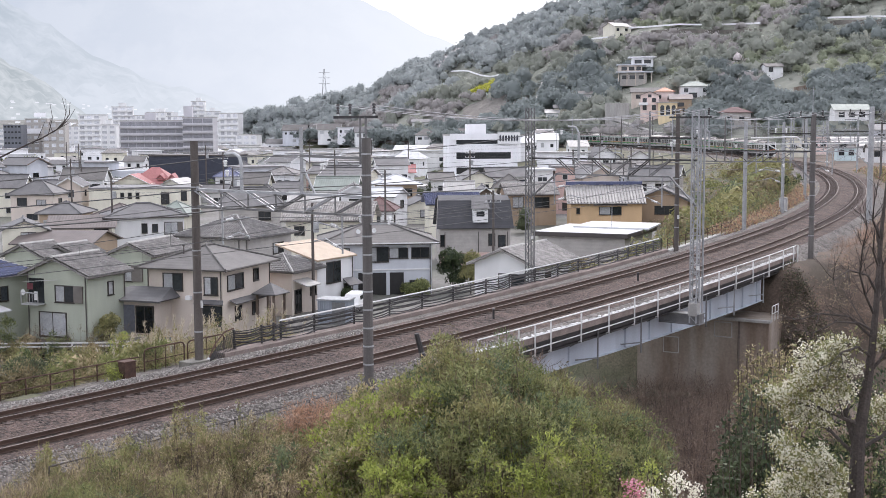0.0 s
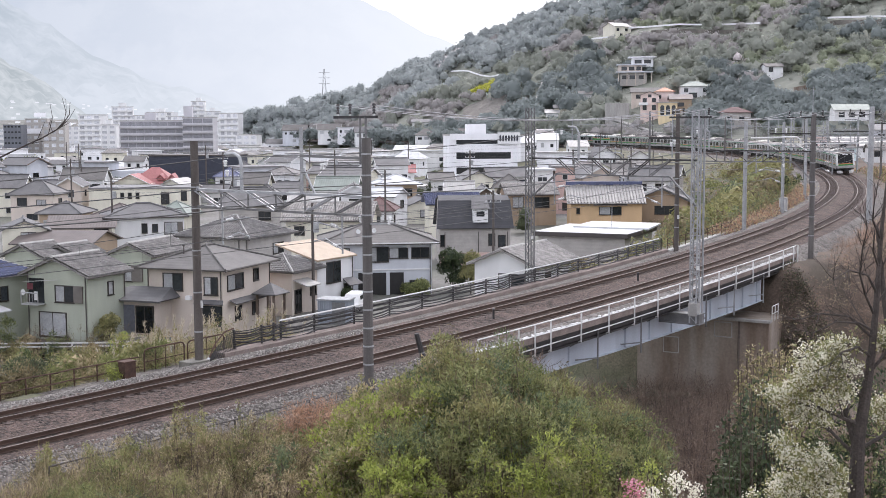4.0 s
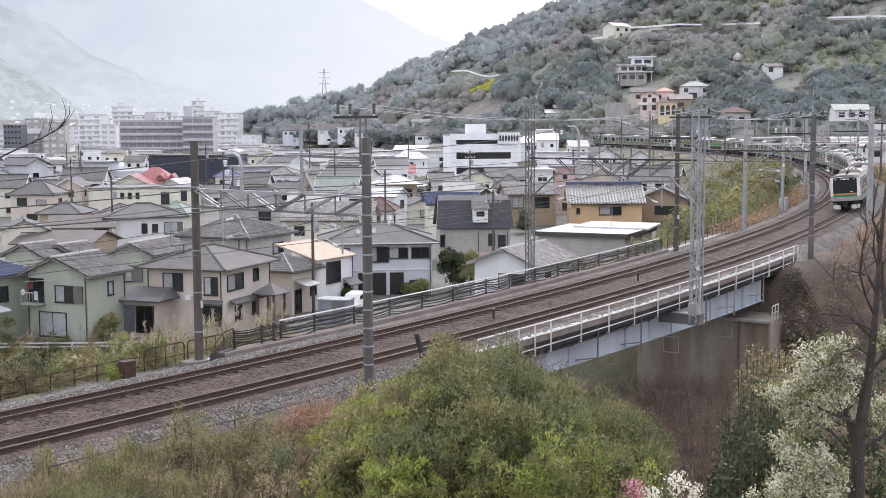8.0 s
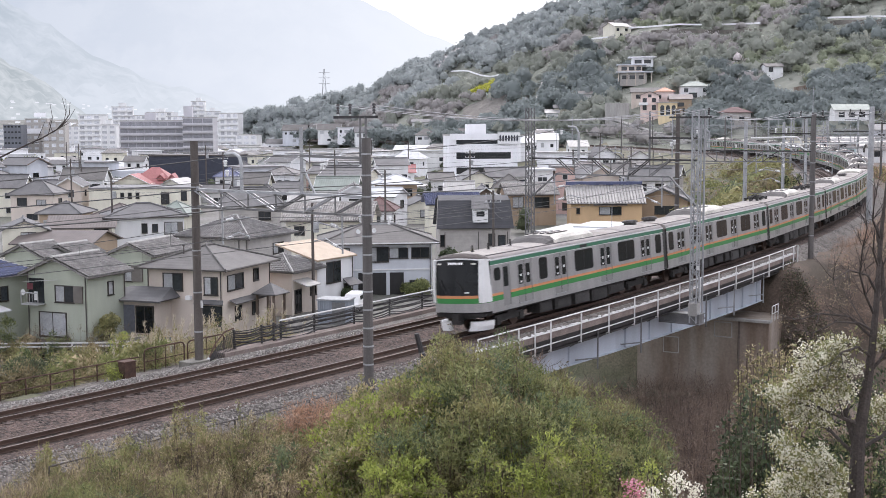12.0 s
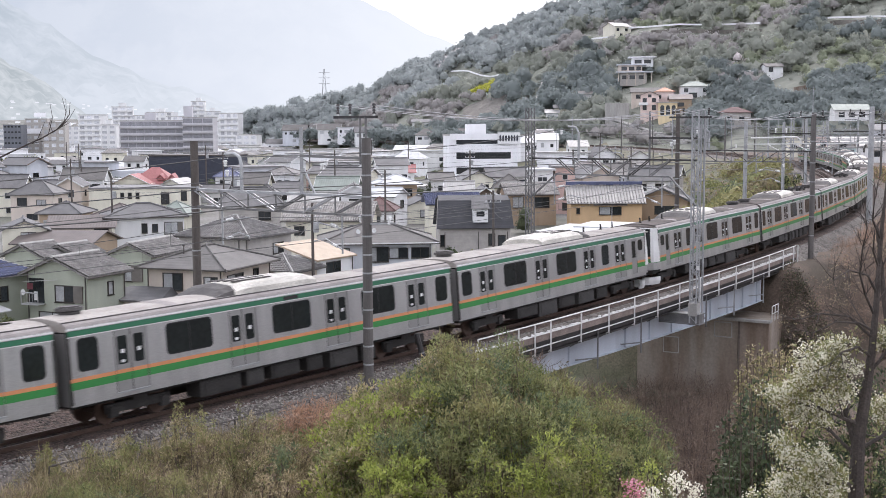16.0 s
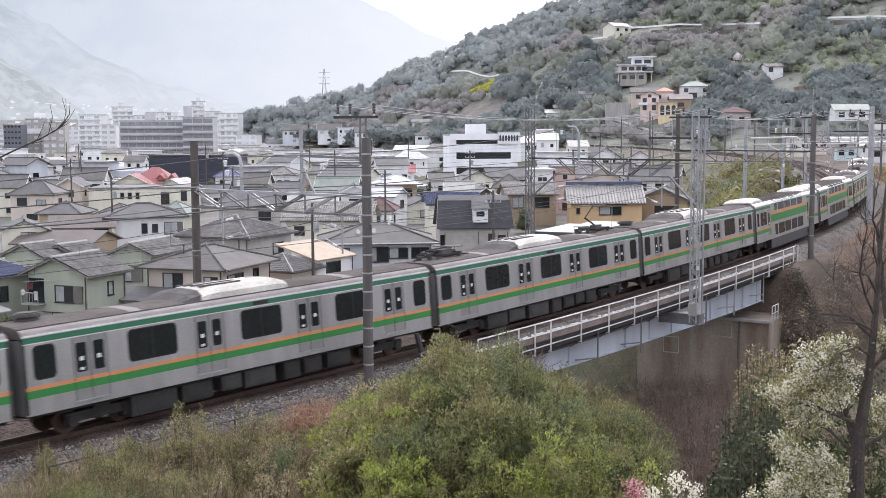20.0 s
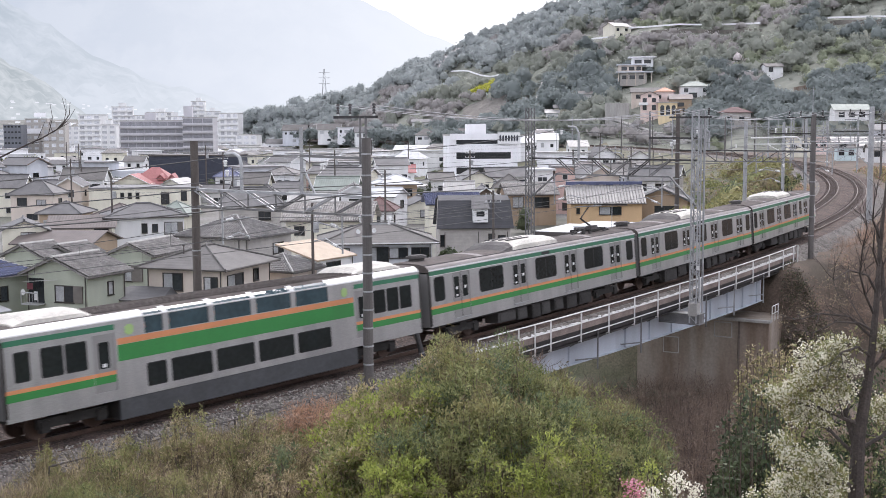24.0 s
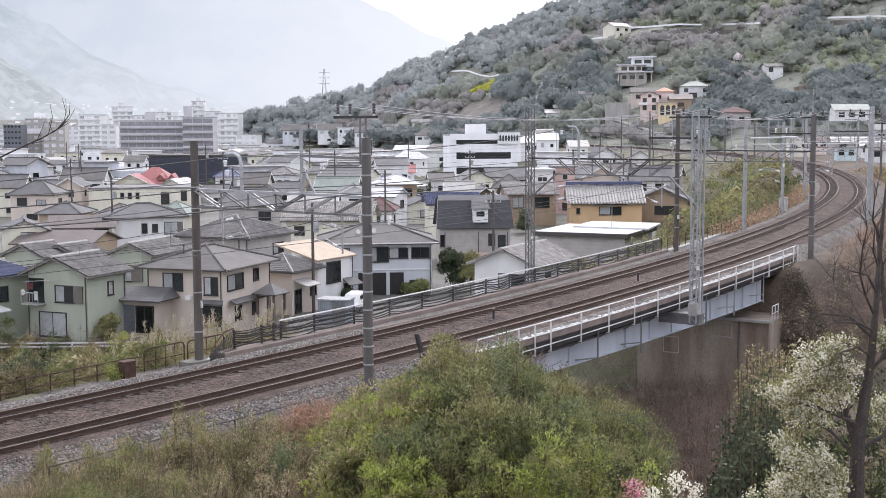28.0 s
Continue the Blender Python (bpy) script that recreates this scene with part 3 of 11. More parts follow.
    for s, la in ((21.4, -1.8), (38.6, -1.75)):
        b = on_line(s, la, -0.2)
        mk = thing("track_marker", "small dark marker peg between the tracks", "marker", group="track markers")
        part("peg", Mesh().bar(b, b + Vector((0, 0, 0.5)), 0.1), M_DARKSTEEL, mk)
        part("cap", Mesh().box(b.x, b.y, b.z + 0.52, 0.13, 0.13, 0.05), M_GALV_DULL, mk)


build_fences()
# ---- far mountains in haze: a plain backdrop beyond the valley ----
# Ridges glow: haze is put in as emission colour, brighter towards +x.
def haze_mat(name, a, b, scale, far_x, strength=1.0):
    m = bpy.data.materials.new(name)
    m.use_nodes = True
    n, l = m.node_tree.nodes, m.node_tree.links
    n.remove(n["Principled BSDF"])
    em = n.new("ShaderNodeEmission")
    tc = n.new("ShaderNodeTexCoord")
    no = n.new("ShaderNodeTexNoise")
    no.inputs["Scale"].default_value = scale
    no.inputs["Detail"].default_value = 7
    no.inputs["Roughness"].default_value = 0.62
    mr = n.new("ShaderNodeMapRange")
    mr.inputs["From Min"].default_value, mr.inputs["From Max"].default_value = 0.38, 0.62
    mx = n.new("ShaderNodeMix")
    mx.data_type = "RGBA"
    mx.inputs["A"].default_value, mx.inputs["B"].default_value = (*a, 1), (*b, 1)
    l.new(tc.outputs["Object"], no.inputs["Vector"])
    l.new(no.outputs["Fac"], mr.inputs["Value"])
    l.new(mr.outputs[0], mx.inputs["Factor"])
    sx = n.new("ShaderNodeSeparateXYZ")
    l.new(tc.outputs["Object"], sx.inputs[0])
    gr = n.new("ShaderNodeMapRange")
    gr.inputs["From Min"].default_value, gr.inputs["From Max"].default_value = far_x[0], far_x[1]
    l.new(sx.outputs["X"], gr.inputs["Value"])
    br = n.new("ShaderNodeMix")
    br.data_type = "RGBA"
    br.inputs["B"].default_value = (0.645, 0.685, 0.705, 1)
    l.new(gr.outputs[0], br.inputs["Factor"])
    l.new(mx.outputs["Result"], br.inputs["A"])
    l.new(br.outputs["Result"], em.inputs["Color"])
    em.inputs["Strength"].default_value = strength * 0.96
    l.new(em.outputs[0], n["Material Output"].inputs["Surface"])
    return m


def mountain(dist, bearings, crest, label, mat, seed):
    """A ridge across the view: rows climb from the plain to the crest."""
    rng = np.random.default_rng(seed)
    b = np.arange(bearings[0], bearings[-1] + 1, 12.0)
    c = np.interp(b, bearings, crest) + 3 * np.sin(b / 19.0) + 2 * np.sin(b / 7.3 + 1) + rng.normal(0, 0.8, len(b))
    rows = 14
    v = []
    for j in range(rows):
        t = j / (rows - 1)
        d = dist * (1 + 0.22 * t)
        z = EYE_Z + c / 2189 * dist * 1.22
        zz = 5 + (z - 5) * t ** 0.85 + rng.normal(0, 0.012, len(b)) * dist * t * (1 - t)
        v.append(np.stack([b / 2189 * d, np.full(len(b), d), zz], 1))
    v = np.concatenate(v)
    n = len(b)
    i = np.arange(rows * n).reshape(rows, n)
    f = np.stack([i[:-1, :-1], i[:-1, 1:], i[1:, 1:], i[1:, :-1]], -1).reshape(-1, 4)
    thing("backdrop", label, "mountain", mb=raw_mesh("backdrop", v, f, [mat], smooth=True), kind="structure")


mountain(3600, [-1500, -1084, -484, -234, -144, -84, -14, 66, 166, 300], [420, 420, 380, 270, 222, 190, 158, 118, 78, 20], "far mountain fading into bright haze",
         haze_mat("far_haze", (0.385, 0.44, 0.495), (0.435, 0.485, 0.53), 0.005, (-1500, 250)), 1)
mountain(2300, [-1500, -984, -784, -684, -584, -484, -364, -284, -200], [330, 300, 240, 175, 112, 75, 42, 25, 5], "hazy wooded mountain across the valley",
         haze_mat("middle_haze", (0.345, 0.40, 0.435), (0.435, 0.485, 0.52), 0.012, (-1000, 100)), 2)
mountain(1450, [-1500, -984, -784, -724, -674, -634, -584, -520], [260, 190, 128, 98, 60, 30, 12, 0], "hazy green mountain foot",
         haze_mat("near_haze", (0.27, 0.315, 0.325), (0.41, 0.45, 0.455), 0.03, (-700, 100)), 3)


def valley_specks():
    rng = random.Random(77)
    mb = Mesh()
    for i in range(190):
        b = rng.uniform(-760, -130)
        d = rng.uniform(1180, 1420)
        e = rng.uniform(-8, 48) * (1 - (b + 760) / 900)
        x, z = b / 2189 * d, EYE_Z + e / 2189 * d
        w = rng.uniform(1.0, 3.0)
        mb.box(x, d, z, w, 6, rng.uniform(0.8, 1.5))
    # these walls glow with the haze colour too
    thing("distant_houses", "tiny white houses scattered over the far valley side", "houses", mb=mb, material=haze_mat("far_walls_in_haze", (0.50, 0.52, 0.56), (0.62, 0.64, 0.66), 0.02, (-900, 300)), kind="stuff")


valley_specks()
# ---- masts, portal beams and overhead wires ----
def insulator(parent, p, h=0.45, dark=True):
    """A stack of porcelain sheds standing on p."""
    mb = Mesh()
    for i in range(4):
        z = p.z + h * (0.15 + 0.22 * i)
        rr = 0.085 if i < 3 else 0.11
        mb.tube([Vector((p.x, p.y, z)), Vector((p.x, p.y, z + 0.03)), Vector((p.x, p.y, z + h * 0.2))], rr, 8, rr * 0.5)
    part("insulator", mb, M_INSUL_DARK if dark else M_INSUL, parent)
    part("insulator_foot", Mesh().tube([p, p + Vector((0, 0, h * 0.2))], 0.05, 6), M_INSUL, parent)


def cross_arm(parent, s, lat, z, spans, mat):
    """A bar across the line with upright insulators at the given side steps."""
    lo, hi = min(spans) - 0.2, max(spans) + 0.15
    part("cross_arm", Mesh().bar(on_line(s, lat + lo, z), on_line(s, lat + hi, z), 0.09, 0.1), mat, parent)
    for d in spans:
        insulator(parent, on_line(s, lat + d, z + 0.05))


def round_mast(s, lat, z0, z1, r0, r1, mat, label, bands=None, name="overhead_line_mast"):
    b = on_line(s, lat, z0 - 0.6)
    t = on_line(s, lat, z1)
    t = Vector((b.x, b.y, t.z))
    m = thing(name, label, "mast", group="overhead line masts")
    part("shaft", Mesh().tube([b.lerp(t, i / 8) for i in range(9)], r0, 14, r1), mat, m, smooth=False)
    for z in (bands or ()):
        k = (z - z0) / (z1 - z0)
        rr = r0 + (r1 - r0) * k + 0.012
        p = on_line(s, lat, z)
        part("band", Mesh().tube([(b.x, b.y, p.z - 0.03), (b.x, b.y, p.z + 0.03)], rr, 14), M_GALV, m)
    return m


def lattice_mast(s, lat, z0, z1, w, label, mat):
    m = thing("lattice_mast", label, "mast", group="overhead line masts")
    b = on_line(s, lat, z0)
    top = on_line(s, lat, z1).z
    h = heading(s)
    e, f = Vector((math.cos(h), math.sin(h), 0)), Vector((math.sin(h), -math.cos(h), 0))
    corners = [e * i * w / 2 + f * j * w / 2 for i, j in ((-1, -1), (1, -1), (1, 1), (-1, 1))]
    for c in corners:
        part("leg", Mesh().bar(b + c, Vector((b.x, b.y, top)) + c, 0.075), mat, m)
    n = int((top - b.z) / (w * 1.05))
    for side in range(4):
        mb = Mesh()
        c0, c1 = corners[side], corners[(side + 1) % 4]
        for i in range(n):
            za, zb = b.z + (top - b.z) * i / n, b.z + (top - b.z) * (i + 1) / n
            if i % 2:
                c0, c1 = c1, c0
            mb.bar(Vector((b.x, b.y, za)) + c0, Vector((b.x, b.y, zb)) + c1, 0.045, 0.02)
            mb.bar(Vector((b.x, b.y, zb)) + c0, Vector((b.x, b.y, zb)) + c1, 0.04, 0.02)
        part("lacing", mb, mat, m)
    return m


def portal_beam(a, b, drop, n, label, mat_top, mat_low, knees=0.0, flip=False):
    """A truss between two masts: chords, posts, diagonals, and knee braces."""
    t = thing("portal_beam", label, "beam", group="portal beams")
    a, b = Vector(a), Vector(b)
    dz = Vector((0, 0, -drop))
    part("top_chord", Mesh().bar(a, b, 0.16, 0.1), mat_top, t)
    i0, i1 = (0.18, 0.86) if knees else (0.0, 1.0)
    part("bottom_chord", Mesh().bar(a.lerp(b, i0) + dz, a.lerp(b, i1) + dz, 0.12, 0.09), mat_low, t)
    for i in range(n):
        p, q = a.lerp(b, i0 + (i1 - i0) * i / n), a.lerp(b, i0 + (i1 - i0) * (i + 1) / n)
        mid = n // 2
        hi, lo = (p, q + dz) if (i < mid) != flip else (q, p + dz)
        side = (b - a).normalized().cross(Vector((0, 0, 1))) * 0.12
        for sg in (-1, 1):
            part("diagonal", Mesh().bar(hi + side * sg, lo + side * sg, 0.06, 0.05), mat_low if i % 2 else mat_top, t)
        if i:
            part("post", Mesh().bar(p, p + dz, 0.06), mat_low, t)
    if knees:
        part("knee_brace", Mesh().bar(a.lerp(b, i0) + dz, a + Vector((0, 0, -knees)), 0.1, 0.08), mat_low, t)
        part("knee_brace", Mesh().bar(a.lerp(b, i1) + dz, b + Vector((0, 0, -knees)), 0.1, 0.08), mat_low, t)
    return t


def pull_off(beam, s, lat0, reach, z_beam):
    """Drop tube with a steady arm and insulators, which holds the wires of one track."""
    top = on_line(s, lat0 + reach, z_beam)
    mb = Mesh().bar(top, on_line(s, lat0 + reach, 4.75), 0.07)
    part("drop_tube", mb, M_GALV, beam)
    part("steady_arm", Mesh().tube([on_line(s, lat0 + reach, 4.9), on_line(s, lat0 + reach * 0.4, 5.3), on_line(s, lat0, 5.16)], 0.025, 6), M_GALV, beam)
    part("stay_arm", Mesh().tube([on_line(s, lat0 + reach, 5.7), on_line(s, lat0, 5.95)], 0.025, 6), M_GALV, beam)
    for z in (5.02, 5.78):
        mb = Mesh()
        a, b = on_line(s, lat0 + reach * 0.82, z), on_line(s, lat0 + reach * 0.55, z + 0.12)
        for i in range(3):
            p = a.lerp(b, i / 3)
            mb.tube([p, p.lerp(b, 0.28)], 0.07, 8, 0.05)
        part("insulator", mb, M_INSUL, beam)


def build_masts():
    # first portal: two round poles
    m = round_mast(6.05, -6.9, -0.4, 9.05, 0.19, 0.165, M_POLE, "weathered dark round pole in dry grass", (0.9, 2.6, 4.4, 6.2, 7.1))
    part("number_plate", Mesh().box(*(on_line(6.05, -6.68, 2.1)), 0.16, 0.03, 0.3, heading(6) - 1.57), M_WHITEPAINT, m)
    p = on_line(5.75, -6.9, 0)
    part("concrete_base", Mesh().box(p.x, p.y, p.z - 0.55, 1.0, 0.8, 0.45, heading(6)), M_CONC_OLD, m)
    m = round_mast(5.95, 2.8, -0.6, 9.2, 0.2, 0.175, M_POLE_GREY, "grey banded concrete pole among shrubs", (0.6, 1.3, 2.0, 2.7, 3.4, 4.1, 4.8, 5.5, 6.3, 7.0, 7.8, 8.6))
    for d in (-0.14, 0.14):
        part("extension_leg", Mesh().bar(on_line(5.95, 2.8 + d - 0.15, 8.2), on_line(5.95, 2.8 + d - 0.15, 10.0), 0.08), M_GALV_DULL, m)
    cross_arm(m, 5.95, 2.8, 9.98, (-1.4, -0.78, 0.4), M_DARKSTEEL)
    part("side_arm", Mesh().bar(on_line(5.95, 2.8, 8.42), on_line(5.95, -0.6, 8.5), 0.1), M_GALV_DULL, m)
    part("side_arm", Mesh().bar(on_line(5.95, 2.8, 5.95), on_line(5.95, 4.2, 6.05), 0.06), M_GALV, m)
    for d in (-0.3, 1.1):
        insulator(m, on_line(5.95, 2.8 + d, 5.98), 0.3, dark=False)
    bm = portal_beam(on_line(6.05, -6.9, 7.0), on_line(5.95, 2.8, 6.98), 0.72, 6, "galvanised truss beam between two round poles", M_GALV, M_GALV_DULL)
    part("upright", Mesh().bar(on_line(6, -0.6, 6.9), on_line(6, -0.6, 9.6), 0.13), M_GALV, bm)
    part("upright_strut", Mesh().bar(on_line(6, 0.1, 7.0), on_line(6, -0.5, 8.0), 0.07), M_GALV, bm)
    part("bent_pipe", Mesh().tube([on_line(6, -4.0, 6.95), on_line(6, -4.0, 8.1), on_line(6, -4.1, 8.4), on_line(6, -4.35, 8.52), on_line(6, -4.9, 8.5)], 0.075, 8), M_GALV, bm)
    for la, z in ((-4.95, 8.0), (-4.85, 7.6), (0.5, 7.95), (0.7, 8.1)):
        insulator(bm, on_line(6, la, z), 0.26, dark=False)
    for lat0 in (0.0, -SPACING):
        pull_off(bm, 6.0, lat0, 1.5 if lat0 == 0 else -1.6, 6.3)
    # second portal: lattice masts on the bridge
    m = lattice_mast(32.8, 4.2, -1.5, 10.25, 0.38, "galvanised lattice mast on a bridge bracket", M_GALV)
    cross_arm(m, 32.8, 4.2, 9.85, (-1.4, -0.78, 0.67), M_DARKSTEEL)
    part("cable_conduit", Mesh().tube([on_line(33.2, 4.5, -1.5), on_line(33.2, 4.5, 10.2)], 0.06, 6), M_GALV, m)
    part("number_plate", Mesh().box(*on_line(32.5, 4.5, 1.6), 0.16, 0.04, 0.22, heading(33) - 1.57), M_WHITEPAINT, m)
    p = on_line(32.8, 4.2, 0)
    part("concrete_base", Mesh().box(p.x, p.y, p.z - 0.75, 0.5, 0.5, 0.7, heading(33)), M_CONC_PALE, m)
    m = lattice_mast(36.65, -8.3, -0.9, 10.5, 0.4, "dull lattice mast beside the cable fence", M_GALV_DULL)
    part("number_plate", Mesh().box(*on_line(36.4, -8.0, 2.4), 0.16, 0.04, 0.22, heading(33) - 1.57), M_WHITEPAINT, m)
    bm = portal_beam(on_line(36.65, -8.3, 7.38), on_line(32.8, 4.2, 7.5), 0.95, 6, "dark truss beam between lattice masts", M_DARKSTEEL, M_GALV_DULL, knees=2.5)
    part("upright", Mesh().bar(on_line(34.0, 0.9, 7.4), on_line(34.0, 0.9, 10.2), 0.1), M_GALV_DULL, bm)
    part("upper_arm", Mesh().bar(on_line(34.0, 0.9, 8.7), on_line(32.8, 4.2, 8.7), 0.11), M_DARKSTEEL, bm)
    part("bent_pipe", Mesh().tube([on_line(35.2, -4.2, 7.4), on_line(35.2, -4.2, 9.0), on_line(35.2, -4.4, 9.3), on_line(35.2, -4.9, 9.35)], 0.07, 8), M_GALV, bm)
    for la, z in ((-5.0, 8.9), (2.0, 8.2), (2.2, 8.3)):
        insulator(bm, on_line(34.5, la, z), 0.26, dark=False)
    for lat0 in (0.0, -SPACING):
        pull_off(bm, 34.2, lat0, 1.6 if lat0 == 0 else -1.7, 6.5)
    # third portal
    m = round_mast(59.9, 3.4, -0.4, 10.1, 0.2, 0.17, M_POLE_GREY, "tall grey concrete pole at the bridge end", (1.0, 2.4, 4.0, 5.0, 6.4, 8.0))
    cross_arm(m, 59.9, 3.4, 9.75, (-1.8, -0.97, 0.63), M_DARKSTEEL)
    part("antenna_rod", Mesh().tube([on_line(59.9, 3.3, 10), on_line(59.9, 3.3, 12.0)], 0.03, 6), M_GALV, m)
    part("upper_arm", Mesh().bar(on_line(59.9, 3.4, 8.55), on_line(59.9, 0.2, 8.55), 0.1), M_DARKSTEEL, m)
    for la in (0.6, 1.4):
        insulator(m, on_line(59.9, la, 8.6), 0.35, dark=False)
    m = round_mast(57.2, -6.1, -0.6, 10.5, 0.19, 0.15, M_POLE, "dark brown pole by the bank railing", (1.5, 3.2, 5.2, 7.2))
    part("number_plate", Mesh().box(*on_line(57.0, -5.9, 2.3), 0.16, 0.03, 0.3, heading(57) - 1.57), M_WHITEPAINT, m)
    bm = portal_beam(on_line(57.2, -6.1, 7.35), on_line(59.9, 3.4, 7.25), 0.8, 6, "dark truss beam between round poles", M_DARKSTEEL, M_GALV_DULL, knees=2.2)
    part("bent_pipe", Mesh().tube([on_line(58, -3.9, 7.3), on_line(58, -3.9, 8.7), on_line(58, -4.2, 9.0), on_line(58, -4.9, 8.95)], 0.07, 8), M_GALV, bm)
    for la, z in ((-5.0, 8.6), (-2.0, 7.5), (1.6, 6.1)):
        insulator(bm, on_line(58.5, la, z), 0.26, dark=False)
    for lat0 in (0.0, -SPACING):
        pull_off(bm, 58.8, lat0, 1.5 if lat0 == 0 else -1.5, 6.6)
    # fourth portal
    m = round_mast(77.3, 4.7, -0.2, 10.6, 0.26, 0.22, M_GALV, "pale banded steel mast on a dry bank", tuple(0.5 + 0.75 * i for i in range(13)))
    cross_arm(m, 77.3, 4.7, 9.9, (-1.8, -0.97, 0.63), M_DARKSTEEL)
    part("upper_arm", Mesh().bar(on_line(77.3, 4.7, 8.5), on_line(77.3, 1.5, 8.5), 0.1), M_DARKSTEEL, m)
    m = round_mast(77.5, -6.1, -0.4, 9.4, 0.2, 0.16, M_GALV, "pale round steel mast on the green bank", (0.9, 2.4, 5.0))
    bm = portal_beam(on_line(77.5, -6.1, 7.35), on_line(77.3, 4.7, 7.5), 0.7, 6, "white pipe truss between steel masts", M_WHITEPAINT, M_GALV, knees=2.0)
    part("bent_pipe", Mesh().tube([on_line(77.4, -5.6, 7.9), on_line(77.4, -1.6, 8.0), on_line(77.4, -1.3, 7.8), on_line(77.4, -1.2, 7.4)], 0.08, 8), M_WHITEPAINT, bm)
    for lat0 in (0.0, -SPACING):
        pull_off(bm, 77.4, lat0, 1.5 if lat0 == 0 else -1.5, 6.6)
    # portals beyond, up the curve
    for s, la0, la1, h in ((100, -6.6, 4.8, 9.2), (124, -6.6, 4.8, 9.4), (150, -6.8, 5.0, 9.6), (178, -7, 5, 9.5), (206, -7, 5, 9.6), (236, -7.2, 5, 9.5), (266, -11, 5, 9.6), (300, -16, 6, 9.6), (335, -20, 6, 9.8), (372, -22, 6, 9.8)):
        for la in (la0, la1):
            round_mast(s, la, -0.4, h, 0.19, 0.15, M_GALV if (s + int(la)) % 3 else M_POLE_GREY, "steel overhead line mast along the curve")
        bm = portal_beam(on_line(s, la0, 7.3), on_line(s, la1, 7.3), 0.8, 6, "truss beam over the curving tracks", M_GALV, M_GALV_DULL)
        part("upright", Mesh().bar(on_line(s, la0 + 2.0, 7.3), on_line(s, la0 + 2.0, 9.2), 0.09), M_GALV, bm)
        part("upper_arm", Mesh().bar(on_line(s, la1, 9.0), on_line(s, la1 - 2.4, 9.0), 0.09), M_DARKSTEEL, bm)


build_masts()


def wire(pts, sag, r, mat, label="thin overhead wire along the railway", n=12):
    """One wire hung over its points."""
    out = []
    for a, b in zip(pts[:-1], pts[1:]):
        a, b = Vector(a), Vector(b)
        for i in range(n):
            t = i / n
            p = a.lerp(b, t)
            p.z -= sag * (b - a).length / 25 * 4 * t * (1 - t)
            out.append(p)
    out.append(Vector(pts[-1]))
    mb = Mesh().tube(out, r, 5)
    return thing("overhead_wire", label, "wire", mb=mb, material=mat, group="overhead wires")


def build_wires():
    sup = (-70, -45, -19, 6, 34.2, 58.8, 77.4, 100, 124, 150, 178, 206, 236, 266, 300, 335, 372)
    for lat0 in (0.0, -SPACING):
        st = [0.15 if i % 2 else -0.15 for i in range(len(sup))]
        wire([on_line(s, lat0 + d, 5.15) for s, d in zip(sup, st)], 0.02, 0.012, M_WIRE, "copper contact wire over the track")
        wire([on_line(s, lat0 + d, 5.95) for s, d in zip(sup, st)], 0.5, 0.012, M_WIRE, "messenger wire over the track")
        mb = Mesh()
        for a, b in zip(sup[2:9], sup[3:10]):
            for i in range(1, 6):
                t = i / 6
                s = a + (b - a) * t
                mb.bar(on_line(s, lat0, 5.15), on_line(s, lat0, 5.95 - 0.5 * (b - a) / 25 * 4 * t * (1 - t)), 0.012)
        thing("wire_droppers", "thin dropper wires under the messenger wire", "wire", mb=mb, material=M_WIRE, kind="stuff")
    tops = ((5.95, 2.8, 10.42, (-1.4, -0.78, 0.4)), (32.8, 4.2, 10.3, (-1.4, -0.78, 0.67)), (59.9, 3.4, 10.2, (-1.8, -0.97, 0.63)),
            (77.3, 4.7, 10.35, (-1.8, -0.97, 0.63)), (100, 4.8, 9.4, (-1.8, -0.97, 0.63)), (124, 4.8, 9.6, (-1.8, -0.97, 0.63)), (150, 5, 9.8, (-1.8, -0.97, 0.63)), (178, 5, 9.7, (-1.8, -0.97, 0.63)), (206, 5, 9.7, (-1.8, -1, 0.6)))
    for k in range(3):
        wire([on_line(s, la + d[k], z) for s, la, z, d in tops], 0.55, 0.016, M_WIRE_PALE, "pale feeder wire on mast tops")
    for lat, zs, r in ((-5.0, (7.9, 8.4, 9.2, 8.9, 8.2, 8.6), 0.022), (0.6, (8.2, 7.95, 8.4, 8.7, 8.5, 8.4), 0.014), (1.9, (7.35, 7.05, 7.3, 7.2, 7.4, 7.4), 0.024),
                       (-6.6, (7.35, 7.0, 7.1, 7.1, 7.2, 7.2), 0.024), (-2.0, (6.9, 6.9, 7.2, 7.6, 7.4, 7.4), 0.014)):
        wire([on_line(s, lat, z) for s, z in zip((-22, 6, 34.5, 58.5, 77.4, 100), zs)], 0.35, r, M_WIRE, "dark feeder wire under the portal beams")


build_wires()
# ---- the train ----
# Vertical streaks: reflections and dirt of the side, both put into the colour.
M_STEEL = surf("brushed_stainless_side", (0.435, 0.43, 0.425), 0.36, 0.5, scale=1.6, vary=0.24, fine=30, bump=0.02, spec=0.5, streak=True)
# Doors darker than the side: shade of their recess put into the colour.
M_DOOR = surf("train_door_steel", (0.30, 0.295, 0.29), 0.42, 0.35, scale=1.5, vary=0.12, fine=30, bump=0.02)
M_ROOF = surf("sooty_train_roof", (0.135, 0.118, 0.11), 0.85, scale=0.8, vary=0.3, fine=10, bump=0.06, col2=(0.095, 0.083, 0.077), spec=0.12)
M_ROOF_PALE = surf("pale_grey_train_roof", (0.40, 0.372, 0.345), 0.8, scale=0.8, vary=0.25, fine=10, bump=0.06, col2=(0.31, 0.285, 0.262), spec=0.2)
